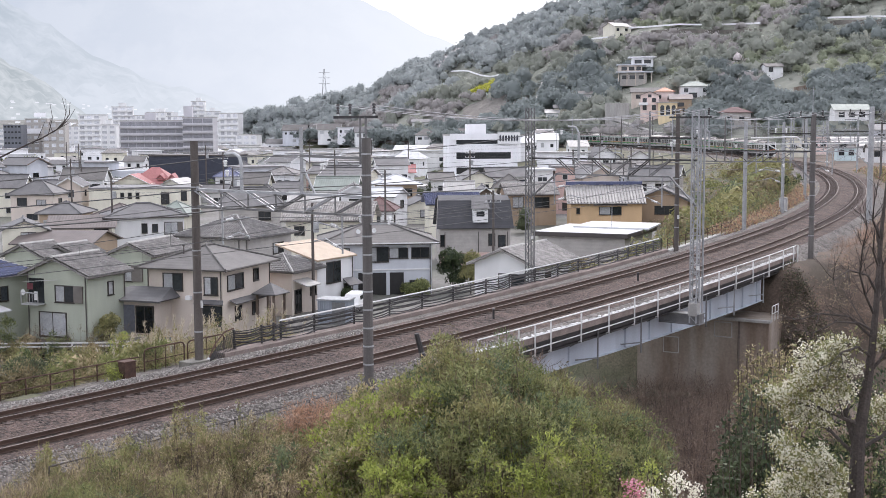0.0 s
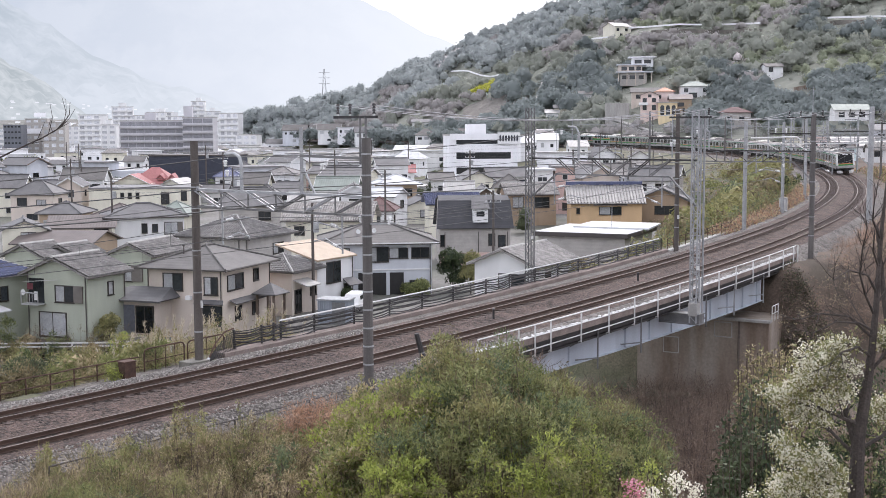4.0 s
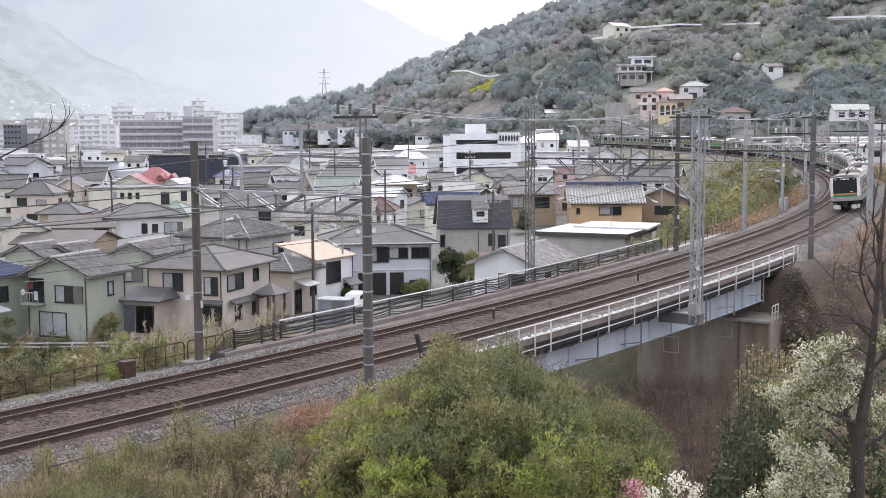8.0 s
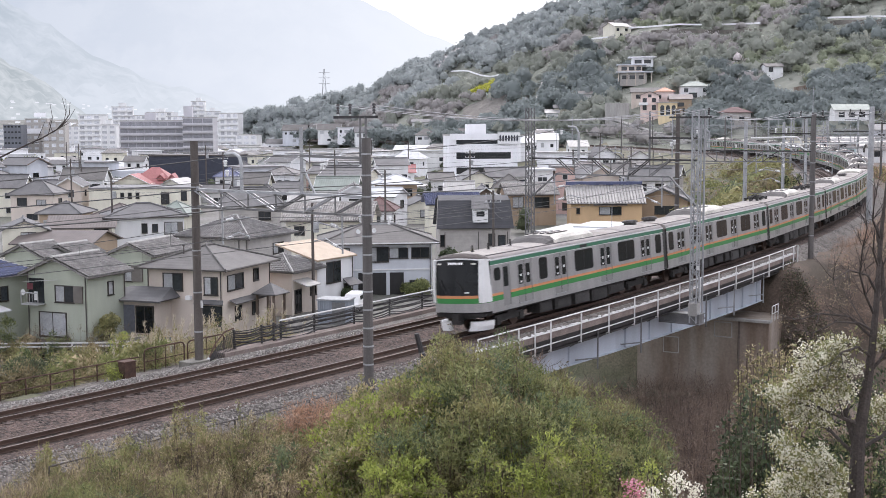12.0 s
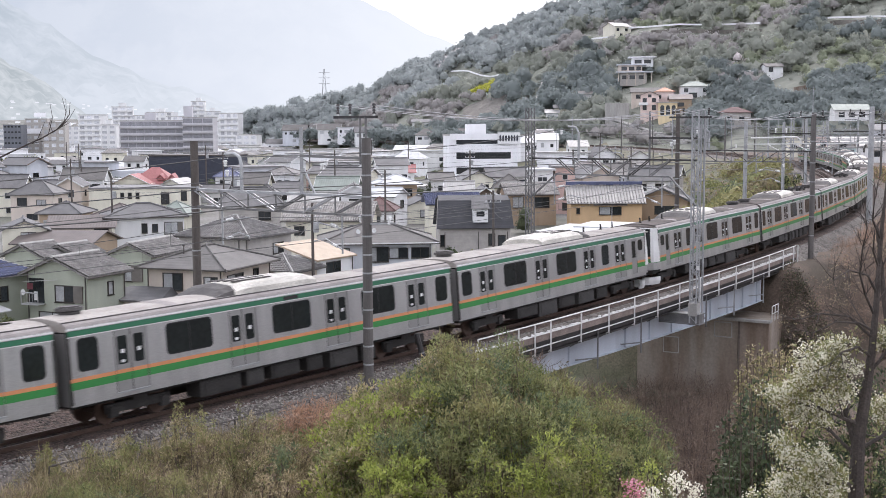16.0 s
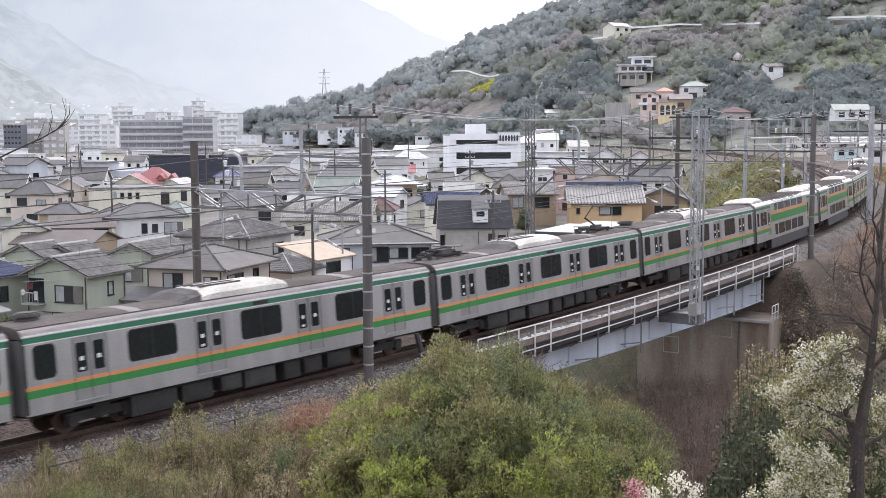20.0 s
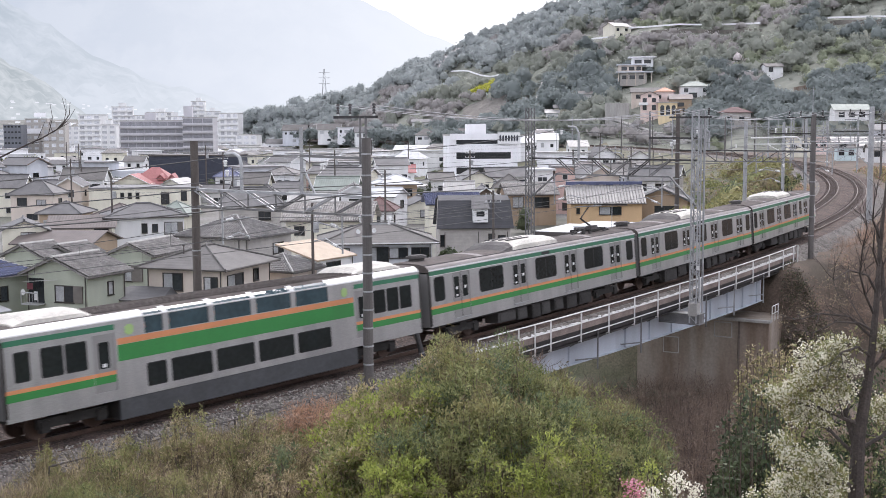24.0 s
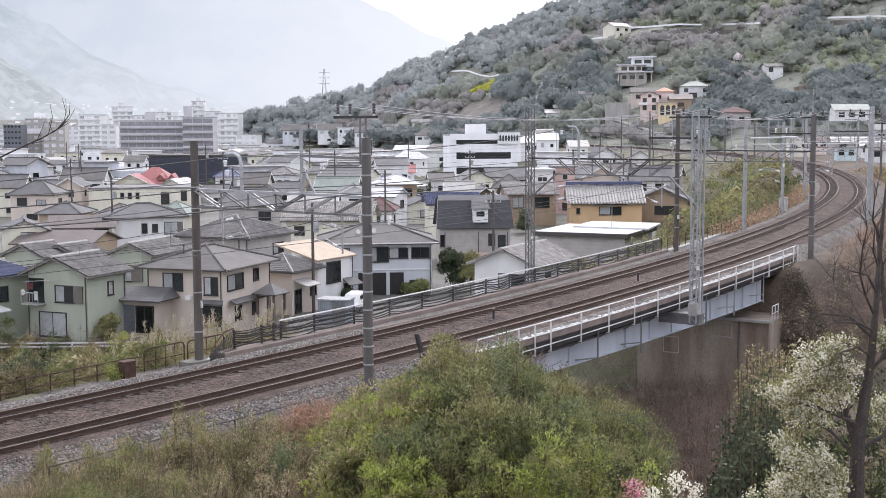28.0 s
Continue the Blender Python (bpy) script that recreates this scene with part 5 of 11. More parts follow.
def car_green(front, rear):
    """A double-deck car."""
    car = thing("double_deck_train_car", "silver double-deck train car with orange and green stripes", "train car", group="cars of the train")
    x0, x1 = -LENGTH / 2, LENGTH / 2
    d0 = 5.75
    for sgn in (1, -1):
        bays = [(-4.24 + 2 * i, -2.5 + 2 * i) for i in range(4)] + [(3.76, 4.52)]
        up = [(a, b, 2.86, 3.4) for a, b in bays]
        lo = [(a, b, 1.12, 1.84) for a, b in bays]
        ends = [(a, b, 2.05, 2.92) for a, b in front] + [(-b, -a, 2.05, 2.92) for a, b in rear]
        doors = [(-6.6, -5.75), (5.75, 6.6)]
        holes = up + [(a, b, 1.2, 3.05) for a, b in doors]
        mb = Mesh()
        side_panel(mb, x0, x1, 0.86, 3.42, holes, HALF, sgn)
        part("side_wall", mb, M_STEEL, car)
        for a, b, za, zb in lo + ends:
            add_window(car, a, b, za, zb, sgn, r=0.05)
        for a, b, za, zb in up:
            w = Mesh()
            w.rings([[(a + 0.03, sgn * (HALF - 0.01), za), (b - 0.03, sgn * (HALF - 0.01), za)], [(a + 0.03, sgn * (HALF - 0.01), 3.25), (b - 0.03, sgn * (HALF - 0.01), 3.25)],
                     [(a + 0.03, sgn * 1.47, 3.42), (b - 0.03, sgn * 1.47, 3.42)], [(a + 0.03, sgn * 1.39, 3.53), (b - 0.03, sgn * 1.39, 3.53)], [(a + 0.03, sgn * 1.27, 3.6), (b - 0.03, sgn * 1.27, 3.6)]], closed=False, cap=False)
            part("upper_window", w, M_UPPER_GLASS, car, "curved upper-deck window")
        for a, b in doors:
            d = part("door", Mesh().box((a + b) / 2, sgn * (HALF - 0.04), 2.1, b - a - 0.02, 0.03, 1.9), M_DOOR, car)
            part("door_window", rounded(a + 0.22, b - 0.22, 1.95, 2.8, HALF - 0.018, sgn, 0.06, 0.01), M_GLASS, d)
            part("sticker", Mesh().box((a + b) / 2, sgn * (HALF - 0.014), 2.05, 0.14, 0.006, 0.12), M_STICKER, d)
            part("door_stripe", Mesh().box((a + b) / 2, sgn * (HALF - 0.022), 1.77, b - a, 0.01, 0.12), M_ORANGE, d)
            part("door_stripe", Mesh().box((a + b) / 2, sgn * (HALF - 0.022), 1.59, b - a, 0.01, 0.24), M_GREEN, d)
        part("orange_stripe", Mesh().box(0, sgn * (HALF + 0.002), 2.735, 11.3, 0.006, 0.2), M_ORANGE, car)
        part("green_stripe", Mesh().box(0, sgn * (HALF + 0.002), 2.36, 11.3, 0.006, 0.53), M_GREEN, car)
        for e in (-1, 1):
            part("orange_stripe", Mesh().box(e * 8.2, sgn * (HALF + 0.002), 1.77, 3.15, 0.006, 0.12), M_ORANGE, car)
            part("green_stripe", Mesh().box(e * 8.2, sgn * (HALF + 0.002), 1.59, 3.15, 0.006, 0.24), M_GREEN, car)
            part("upper_green_stripe", Mesh().box(e * 7.75, sgn * (HALF + 0.002), 3.235, 4.05, 0.006, 0.17), M_GREEN_TOP, car)
        part("lower_skirt", Mesh().box(0, sgn * 1.42, 0.52, 11.4, 0.08, 0.66), M_LOW_SKIRT, car, "dark grey lower skirt")
        for e in (-1, 1):
            part("emblem", Mesh().box(e * 5.15, sgn * (HALF + 0.007), 3.08, 0.34, 0.008, 0.24).box(e * 5.15, sgn * (HALF + 0.007), 3.08, 0.2, 0.01, 0.34), M_EMBLEM, car, "pale green clover-like emblem")
        part("gutter", Mesh().box(0, sgn * (HALF - 0.03), 3.44, LENGTH, 0.05, 0.04), M_MASK, car)
    # roof: white shoulders, grey ribbed crown
    mb = Mesh()
    sec = lambda x: [(x, y, z) for y, z in ((1.27, 3.6), (1.15, 3.66), (0.9, 3.70), (0, 3.74), (-0.9, 3.70), (-1.15, 3.66), (-1.27, 3.6))]
    mb.rings([sec(x0), sec(x1)], closed=False, cap=False)
    roof = part("roof", mb, M_ROOF, car, "ribbed grey roof")
    for i in range(9):
        y = -0.96 + 0.24 * i
        part("roof_rib", Mesh().bar((x0 + 3.6, y, 3.745 - 0.03 * abs(y)), (x1 - 3.6, y, 3.745 - 0.03 * abs(y)), 0.05, 0.03), M_ROOF, roof)
    for sgn in (1, -1):
        spans = [(x0, -4.24)] + [(-2.5 + 2 * i, -2.24 + 2 * i) for i in range(3)] + [(3.5, 3.76), (4.52, x1)]
        for a, b in spans:
            mb = Mesh().rings([[(x, sgn * y, z) for y, z in ((HALF, 3.38), (1.47, 3.44), (1.39, 3.54), (1.27, 3.61), (1.2, 3.65))] for x in (a, b)], closed=False, cap=False)
            part("roof_shoulder", mb, M_MASK, car)
    for e in (-1, 1):
        ring = [[(e * x, y, 3.58 + h * k) for y, h in ((1.1, 0.0), (1.05, 0.22), (0.8, 0.36), (0, 0.42), (-0.8, 0.36), (-1.05, 0.22), (-1.1, 0.0))] for x, k in ((6.2, 0.4), (6.6, 0.95), (8.6, 1.0), (9.1, 0.5))]
        if e < 0:
            ring = ring[::-1]
        part("air_conditioner", Mesh().rings(ring), M_AC, car, "pale roof unit")
        part("end_panel", Mesh().add([(e * (LENGTH / 2 - 0.002), y, z) for y, z in ((HALF, 0.95), (HALF, 3.4), (1.27, 3.6), (0, 3.74), (-1.27, 3.6), (-HALF, 3.4), (-HALF, 0.95))], [(0, 1, 2, 3, 4, 5, 6)]), M_DOOR, car)
    part("underframe", Mesh().box(0, 0, 0.55, 11.3, 2.76, 0.7).box(-7.8, 0, 0.92, 3.8, 2.5, 0.16).box(7.8, 0, 0.92, 3.8, 2.5, 0.16), M_UNDER, car)
    add_bogie(car, -7.2)
    add_bogie(car, 7.2)
    add_gangway(car, x0)
    add_gangway(car, x1)
    return car


def build_train():
    plain, with_arm, cab = car_ordinary(seed=11), car_ordinary(((-7.2, True),), seed=12), car_cab()
    with_arms = car_ordinary(((-7.2, True), (7.4, False)), seed=13, vent=0.0)
    pale_plain, pale_cab = car_ordinary(seed=14, roof=M_ROOF_PALE), car_cab(seed=15, roof=M_ROOF_PALE)
    pale_arms = car_ordinary(((-7.2, True), (7.4, False)), seed=16, vent=0.0, roof=M_ROOF_PALE)
    green_a = car_green(((6.85, 7.6), (7.72, 8.47), (8.95, 9.4)), ((6.85, 7.6), (7.72, 8.47)))
    green_b = car_green(((6.85, 7.6), (7.72, 8.47), (8.9, 9.4)), ((6.85, 7.55), (7.67, 8.37), (8.49, 9.19)))
    order = ["pale_front", "pale_plain", "pale_arms", "pale_plain", "pale_rear", "front", "arm", "plain", "arms", "plain", "green_a", "green_b", "arm", "plain", "rear"]
    first = {"plain": plain, "arm": with_arm, "arms": with_arms, "cab": cab, "pale_plain": pale_plain, "pale_arms": pale_arms, "pale_cab": pale_cab, "green_a": green_a, "green_b": green_b}
    used, cars = set(), []
    for k in order:
        key = k.replace("front", "cab").replace("rear", "cab")
        ob = first[key]
        if key in used:
            ob = copy_thing(ob, Matrix())
        used.add(key)
        cars.append((ob, k))
    return cars


TRAIN = build_train()


def train_s(t):
    """Arc length of the train's leading end."""
    u = t - 11
    s = 36.831 - 20.734 * u + 0.02074 * u * u
    return s + float(np.interp(t, [0, 9, 11, 13, 15, 19, 21, 24, 25, 27, 28], [-0.68, -0.88, -0.95, -0.6, -0.27, 0.03, 0.05, -0.15, -0.03, -0.4, -0.55]))


def car_pose(s, turned):
    """A car whose middle is at s, resting on its two bogies; +x points the way it travels."""
    a, b = on_line(s - 6.9), on_line(s + 6.9)
    d = a - b
    h = math.degrees(math.atan2(d.y, d.x))
    tilt = math.degrees(math.atan2(d.z, math.hypot(d.x, d.y)))
    m = Matrix.Translation((a + b) / 2) @ pose(0, 0, 0, 0, 0, h) @ pose(0, 0, 0, 0, -tilt, 0) @ pose(0, 0, 0, math.degrees(CANT), 0, 0)
    return m @ pose(0, 0, 0, 0, 0, 180) if turned else m


def motions():
    times = [0.5 * i for i in range(57)]
    for i, (car, k) in enumerate(TRAIN):
        rows = []
        for t in times:
            s = train_s(t) + 10 + 20 * i + 0.4 * min(max(i - 9.5, 0), 2)
            rows.append((t, car_pose(min(max(s, -328), 648), k.endswith("rear"))))
        walk(car, rows)
# ---- houses ----
WALLS = {
    "green": surf("sage_green_render", (0.41, 0.435, 0.36), 0.85, scale=0.8, vary=0.18, fine=20, bump=0.15, streak=True),
    "beige": surf("beige_render", (0.62, 0.545, 0.48), 0.85, scale=0.8, vary=0.16, fine=20, bump=0.15, streak=True),
    "white": surf("white_render", (0.76, 0.76, 0.76), 0.8, scale=0.8, vary=0.14, fine=20, bump=0.1, streak=True),
    "grey": surf("light_grey_render", (0.58, 0.60, 0.64), 0.8, scale=0.8, vary=0.16, fine=20, bump=0.1, streak=True),
    "cream": surf("cream_render", (0.74, 0.71, 0.60), 0.8, scale=0.8, vary=0.16, fine=20, bump=0.1, streak=True),
    "ochre": surf("ochre_render", (0.62, 0.43, 0.25), 0.85, scale=0.8, vary=0.16, fine=20, bump=0.1, streak=True),
    "tan": surf("tan_render", (0.42, 0.32, 0.23), 0.85, scale=0.8, vary=0.2, fine=20, bump=0.1, streak=True),
    "brown": surf("brown_board", (0.16, 0.12, 0.095), 0.85, scale=1.5, vary=0.3, fine=20, bump=0.2),
    "pale_pink": surf("pale_pink_render", (0.76, 0.62, 0.58), 0.85, scale=0.8, vary=0.14, fine=20, bump=0.1, streak=True),
    "pale_blue": surf("pale_blue_sheet", (0.62, 0.74, 0.76), 0.7, scale=0.8, vary=0.14, fine=20, bump=0.05, streak=True),
    "warm_cream": surf("warm_cream_render", (0.78, 0.64, 0.42), 0.85, scale=0.8, vary=0.12, fine=20, bump=0.1, streak=True),
    "pink": surf("dull_pink_render", (0.62, 0.44, 0.40), 0.85, scale=0.8, vary=0.16, fine=20, bump=0.1, streak=True),
    # White raised for far walls: the lift of haze is in the colour.
    "bright": surf("haze_lifted_white_render", (0.86, 0.86, 0.88), 0.75, scale=0.5, vary=0.1, fine=20, bump=0.05, streak=True),
    "dark": surf("charcoal_cladding", (0.06, 0.06, 0.066), 0.7, scale=1.2, vary=0.25, fine=20, bump=0.1, wave=("Z", 0.3, 0.01)),
    "steel": surf("steel_grey_cladding", (0.16, 0.17, 0.20), 0.7, scale=0.6, vary=0.25, fine=6, bump=0.05, streak=True),
    # Grey lilac of the apartment block, lightened in the colour for haze.
    "lilac": surf("grey_lilac_render", (0.54, 0.53, 0.56), 0.85, scale=0.4, vary=0.15, fine=6, bump=0.05, streak=True),
    "navy": surf("dark_blue_cladding", (0.035, 0.04, 0.06), 0.6, scale=1.2, vary=0.25, fine=20, bump=0.05),
    "greige": surf("grey_brown_cladding", (0.44, 0.415, 0.39), 0.85, scale=1.2, vary=0.2, fine=20, bump=0.1, wave=("Z", 0.4, 0.01)),
}
ROOFS = {
    "slate": surf("dark_slate_roof", (0.14, 0.137, 0.138), 0.7, scale=0.6, vary=0.35, fine=12, bump=0.2, wave=("Z", 0.16, 0.01)),
    "slate_light": surf("grey_slate_roof", (0.138, 0.130, 0.123), 0.7, scale=0.6, vary=0.35, fine=12, bump=0.2, wave=("Z", 0.16, 0.01)),
    "tile": surf("grey_clay_tile", (0.20, 0.19, 0.183), 0.6, scale=1.5, vary=0.5, fine=9, bump=0.2, wave=("X", 0.3, 0.03)),
    "tile_pale": surf("pale_weathered_tile", (0.38, 0.36, 0.34), 0.7, scale=1.5, vary=0.5, fine=9, bump=0.2, wave=("X", 0.3, 0.03)),
    "tile_mid": surf("weathered_grey_tile", (0.245, 0.232, 0.22), 0.7, scale=1.5, vary=0.5, fine=9, bump=0.2, wave=("X", 0.3, 0.03)),
    "tile_dark": surf("dark_clay_tile", (0.13, 0.126, 0.126), 0.55, scale=1.5, vary=0.4, fine=9, bump=0.2, wave=("X", 0.3, 0.03)),
    "blue": surf("blue_glazed_tile", (0.085, 0.10, 0.185), 0.4, scale=1.5, vary=0.35, fine=9, bump=0.15),
    "dark_red": surf("dark_red_roof", (0.15, 0.085, 0.08), 0.75, scale=1.0, vary=0.3, fine=12, bump=0.15, wave=("X", 0.3, 0.02)),
    "red": surf("red_roof", (0.37, 0.14, 0.135), 0.6, scale=1.0, vary=0.25, fine=12, bump=0.15, wave=("X", 0.3, 0.02)),
    "brown": surf("brown_metal_roof", (0.165, 0.14, 0.13), 0.6, 0.1, scale=0.8, vary=0.3, fine=12, bump=0.1, wave=("X", 0.36, 0.02)),
    "green": surf("green_metal_roof", (0.25, 0.285, 0.255), 0.6, 0.1, scale=0.8, vary=0.25, fine=12, bump=0.1, wave=("X", 0.4, 0.02)),
    "pale": surf("pale_metal_roof", (0.40, 0.39, 0.375), 0.55, 0.1, scale=0.8, vary=0.2, fine=12, bump=0.1, wave=("X", 0.4, 0.02)),
    "peach": surf("peach_sheet_roof", (0.46, 0.36, 0.26), 0.6, scale=0.8, vary=0.2, fine=12, bump=0.1),
    "orange": surf("orange_tile_roof", (0.58, 0.32, 0.22), 0.65, scale=1.0, vary=0.25, fine=12, bump=0.15, wave=("X", 0.3, 0.02)),
    "white": surf("white_sheet_roof", (0.56, 0.57, 0.585), 0.6, scale=0.8, vary=0.14, fine=12, bump=0.05),
    "grey": surf("grey_sheet_roof", (0.22, 0.215, 0.215), 0.65, scale=0.8, vary=0.3, fine=12, bump=0.1, wave=("X", 0.4, 0.02)),
}
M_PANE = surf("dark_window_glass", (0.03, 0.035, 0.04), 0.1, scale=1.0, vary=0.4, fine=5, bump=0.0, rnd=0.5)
# Far panes: distance haze and sky reflection put into a pale colour.
M_PANE_FAR = surf("haze_pale_glass", (0.58, 0.59, 0.615), 0.3, scale=1.0, vary=0.3, fine=5, bump=0.0, rnd=0.3)
# Shade behind balconies put into a grey colour, lightened for haze.
M_RECESS = surf("balcony_recess_shade", (0.27, 0.27, 0.29), 0.7, scale=0.4, vary=0.3, fine=3, bump=0.02)
M_CURTAIN = surf("curtained_window", (0.42, 0.43, 0.44), 0.3, scale=3.0, vary=0.25, fine=12, bump=0.02, rnd=0.2)
M_SHUTTER = surf("steel_shutter", (0.17, 0.155, 0.14), 0.6, 0.2, scale=3.0, vary=0.2, fine=20, bump=0.05, wave=("Z", 0.08, 0.01))
M_FRAME = surf("dark_bronze_frame", (0.05, 0.043, 0.038), 0.5, 0.4, scale=3, vary=0.2, fine=30, bump=0.03)
M_FRAME_PALE = surf("aluminium_frame", (0.5, 0.5, 0.5), 0.45, 0.5, scale=3, vary=0.15, fine=30, bump=0.03)
M_PIPE = surf("dark_gutter_pipe", (0.07, 0.06, 0.055), 0.6, scale=3, vary=0.2, fine=30, bump=0.03)
M_CAP = surf("pale_ridge_mortar", (0.46, 0.45, 0.43), 0.8, scale=2, vary=0.3, fine=20, bump=0.1)


def tiled_slope(mb, a, b, top_a, top_b, wave=0.32, course=0.3, depth=0.10):
    """Clay tiles on a slope: eave a-b, ridge top_a-top_b; rolls down the slope, a step at each course."""
    a, b, ta, tb = Vector(a), Vector(b), Vector(top_a), Vector(top_b)
    e = (b - a).normalized()
    width = (b - a).length
    up = (ta - a) - e * (ta - a).dot(e)
    full = up.length
    up.normalize()
    nrm = e.cross(up).normalized()
    if nrm.z < 0:
        nrm = -nrm
    ua, ub = (ta - a).dot(e), (tb - a).dot(e)
    n = max(4, int(width / wave * 4))
    rows = max(2, int(full / course))
    verts, faces = [], []
    for j in range(rows + 1):
        for step in (0, 1):
            if j == rows and step:
                break
            v = (j + step) * full / rows
            t = v / full
            lo, hi = ua * t, width + (ub - width) * t
            lift = 0.05 if step == 0 else 0.0
            for i in range(n + 1):
                u = lo + (hi - lo) * i / n
                w = depth * (0.5 + 0.5 * math.cos(2 * math.pi * u / wave))
                verts.append(a + e * u + up * v + nrm * (w + lift))
    total = 2 * rows + 1
    m = n + 1
    for j in range(total - 1):
        for i in range(n):
            faces.append((j * m + i, j * m + i + 1, (j + 1) * m + i + 1, (j + 1) * m + i))
    mb.add(verts, faces)


def roof_on(house, w, d, eave, kind, axis, pitch, over, mat, tiles=False, cap=True, gutters=True, barge=None):
    """Gable, hip, shed or flat roof over a w by d plan; axis is the ridge's direction."""
    sw = axis == "y"
    W, D = (d, w) if sw else (w, d)
    T = (lambda p: (-p[1], p[0], p[2])) if sw else (lambda p: p)
    hw, hd = W / 2 + over, D / 2 + over
    z0 = eave - over * pitch
    rise = hd * pitch
    mb = Mesh()
    if kind == "flat":
        mb.slab([T(p) for p in ((-hw, -hd, eave + 0.25), (hw, -hd, eave + 0.25), (hw, hd, eave + 0.25), (-hw, hd, eave + 0.25))], 0.3)
        part("roof", mb, mat, house)
        return
    if kind == "shed":
        mb.slab([T(p) for p in ((-hw, -hd, eave), (hw, -hd, eave), (hw, hd, eave + 2 * hd * pitch), (-hw, hd, eave + 2 * hd * pitch))], 0.15)
        part("roof", mb, mat, house)
        return
    r = hw if kind == "gable" else max(0.05, hw - hd * (0.5 if kind == "half" else 1.0))
    zr = z0 + rise
    quads = [[(-hw, -hd, z0), (hw, -hd, z0), (r, 0, zr), (-r, 0, zr)], [(hw, hd, z0), (-hw, hd, z0), (-r, 0, zr), (r, 0, zr)]]
    tris = [] if kind == "gable" else [[(hw, -hd, z0), (hw, hd, z0), (r, 0, zr)], [(-hw, hd, z0), (-hw, -hd, z0), (-r, 0, zr)]]
    for q in quads + tris:
        q = [T(p) for p in q]
        mb.slab(q, 0.14)
        if tiles:
            if len(q) == 4:
                tiled_slope(mb, q[0], q[1], q[3], q[2])
            else:
                tiled_slope(mb, q[0], q[1], Vector(q[2]), Vector(q[2]))
    roof = part("roof", mb, mat, house)
    if cap:
        rid = Mesh().tube([T((-r, 0, zr + 0.06)), T((r, 0, zr + 0.06))], 0.13, 6)
        if kind != "gable":
            for x, y in ((hw, -hd), (hw, hd), (-hw, hd), (-hw, -hd)):
                rid.tube([T((math.copysign(r, x), 0, zr + 0.04)), T((x, y, z0 + 0.05))], 0.09, 6)
        part("ridge_cap", rid, M_CAP if tiles else mat, roof)
    if barge and kind == "gable":
        for x in (-hw - 0.02, hw + 0.02):
            part("barge_board", Mesh().bar(T((x, -hd, z0 - 0.08)), T((x, 0, zr - 0.08)), 0.05, 0.22).bar(T((x, 0, zr - 0.08)), T((x, hd, z0 - 0.08)), 0.05, 0.22), barge, roof)
    if gutters:
        for y in (-hd, hd):
            part("gutter", Mesh().tube([T((-hw, y, z0 - 0.1)), T((hw, y, z0 - 0.1))], 0.06, 6), M_PIPE, roof)


def walls_of(house, w, d, eave, kind, axis, pitch, mat, base=0.0):
    hw, hd = w / 2, d / 2
    mb = Mesh()
    v = [(-hw, -hd, base - 1.0), (hw, -hd, base - 1.0), (hw, hd, base - 1.0), (-hw, hd, base - 1.0), (-hw, -hd, eave), (hw, -hd, eave), (hw, hd, eave), (-hw, hd, eave)]
    f = [(0, 1, 5, 4), (1, 2, 6, 5), (2, 3, 7, 6), (3, 0, 4, 7), (4, 5, 6, 7)]
    mb.add(v, f)
    if kind == "gable":
        if axis == "x":
            k = hd * pitch - 0.02
            for x in (-hw, hw):
                mb.add([(x, -hd, eave), (x, hd, eave), (x, 0, eave + k)], [(0, 1, 2)])
        else:
            k = hw * pitch - 0.02
            for y in (-hd, hd):
                mb.add([(-hw, y, eave), (hw, y, eave), (0, y, eave + k)], [(0, 1, 2)])
    return part("wall", mb, mat, house)


def side_frame(w, d, side):
    """Origin and directions of a wall: 0 front (-y), 1 right (+x), 2 back, 3 left."""
    if side == 0:
        return Vector((0, -d / 2, 0)), Vector((1, 0, 0)), Vector((0, -1, 0))
    if side == 1:
        return Vector((w / 2, 0, 0)), Vector((0, 1, 0)), Vector((1, 0, 0))
    if side == 2:
        return Vector((0, d / 2, 0)), Vector((-1, 0, 0)), Vector((0, 1, 0))
    return Vector((-w / 2, 0, 0)), Vector((0, -1, 0)), Vector((-1, 0, 0))


def plate(o, e, nrm, u0, u1, z0, z1, out0, out1):
    mb = Mesh()
    p = []
    for dd in (out0, out1):
        for u, z in ((u0, z0), (u1, z0), (u1, z1), (u0, z1)):
            q = o + e * u + nrm * dd
            p.append((q.x, q.y, z))
    mb.add(p, [(3, 2, 1, 0), (4, 5, 6, 7), (0, 1, 5, 4), (1, 2, 6, 5), (2, 3, 7, 6), (3, 0, 4, 7)])
    return mb


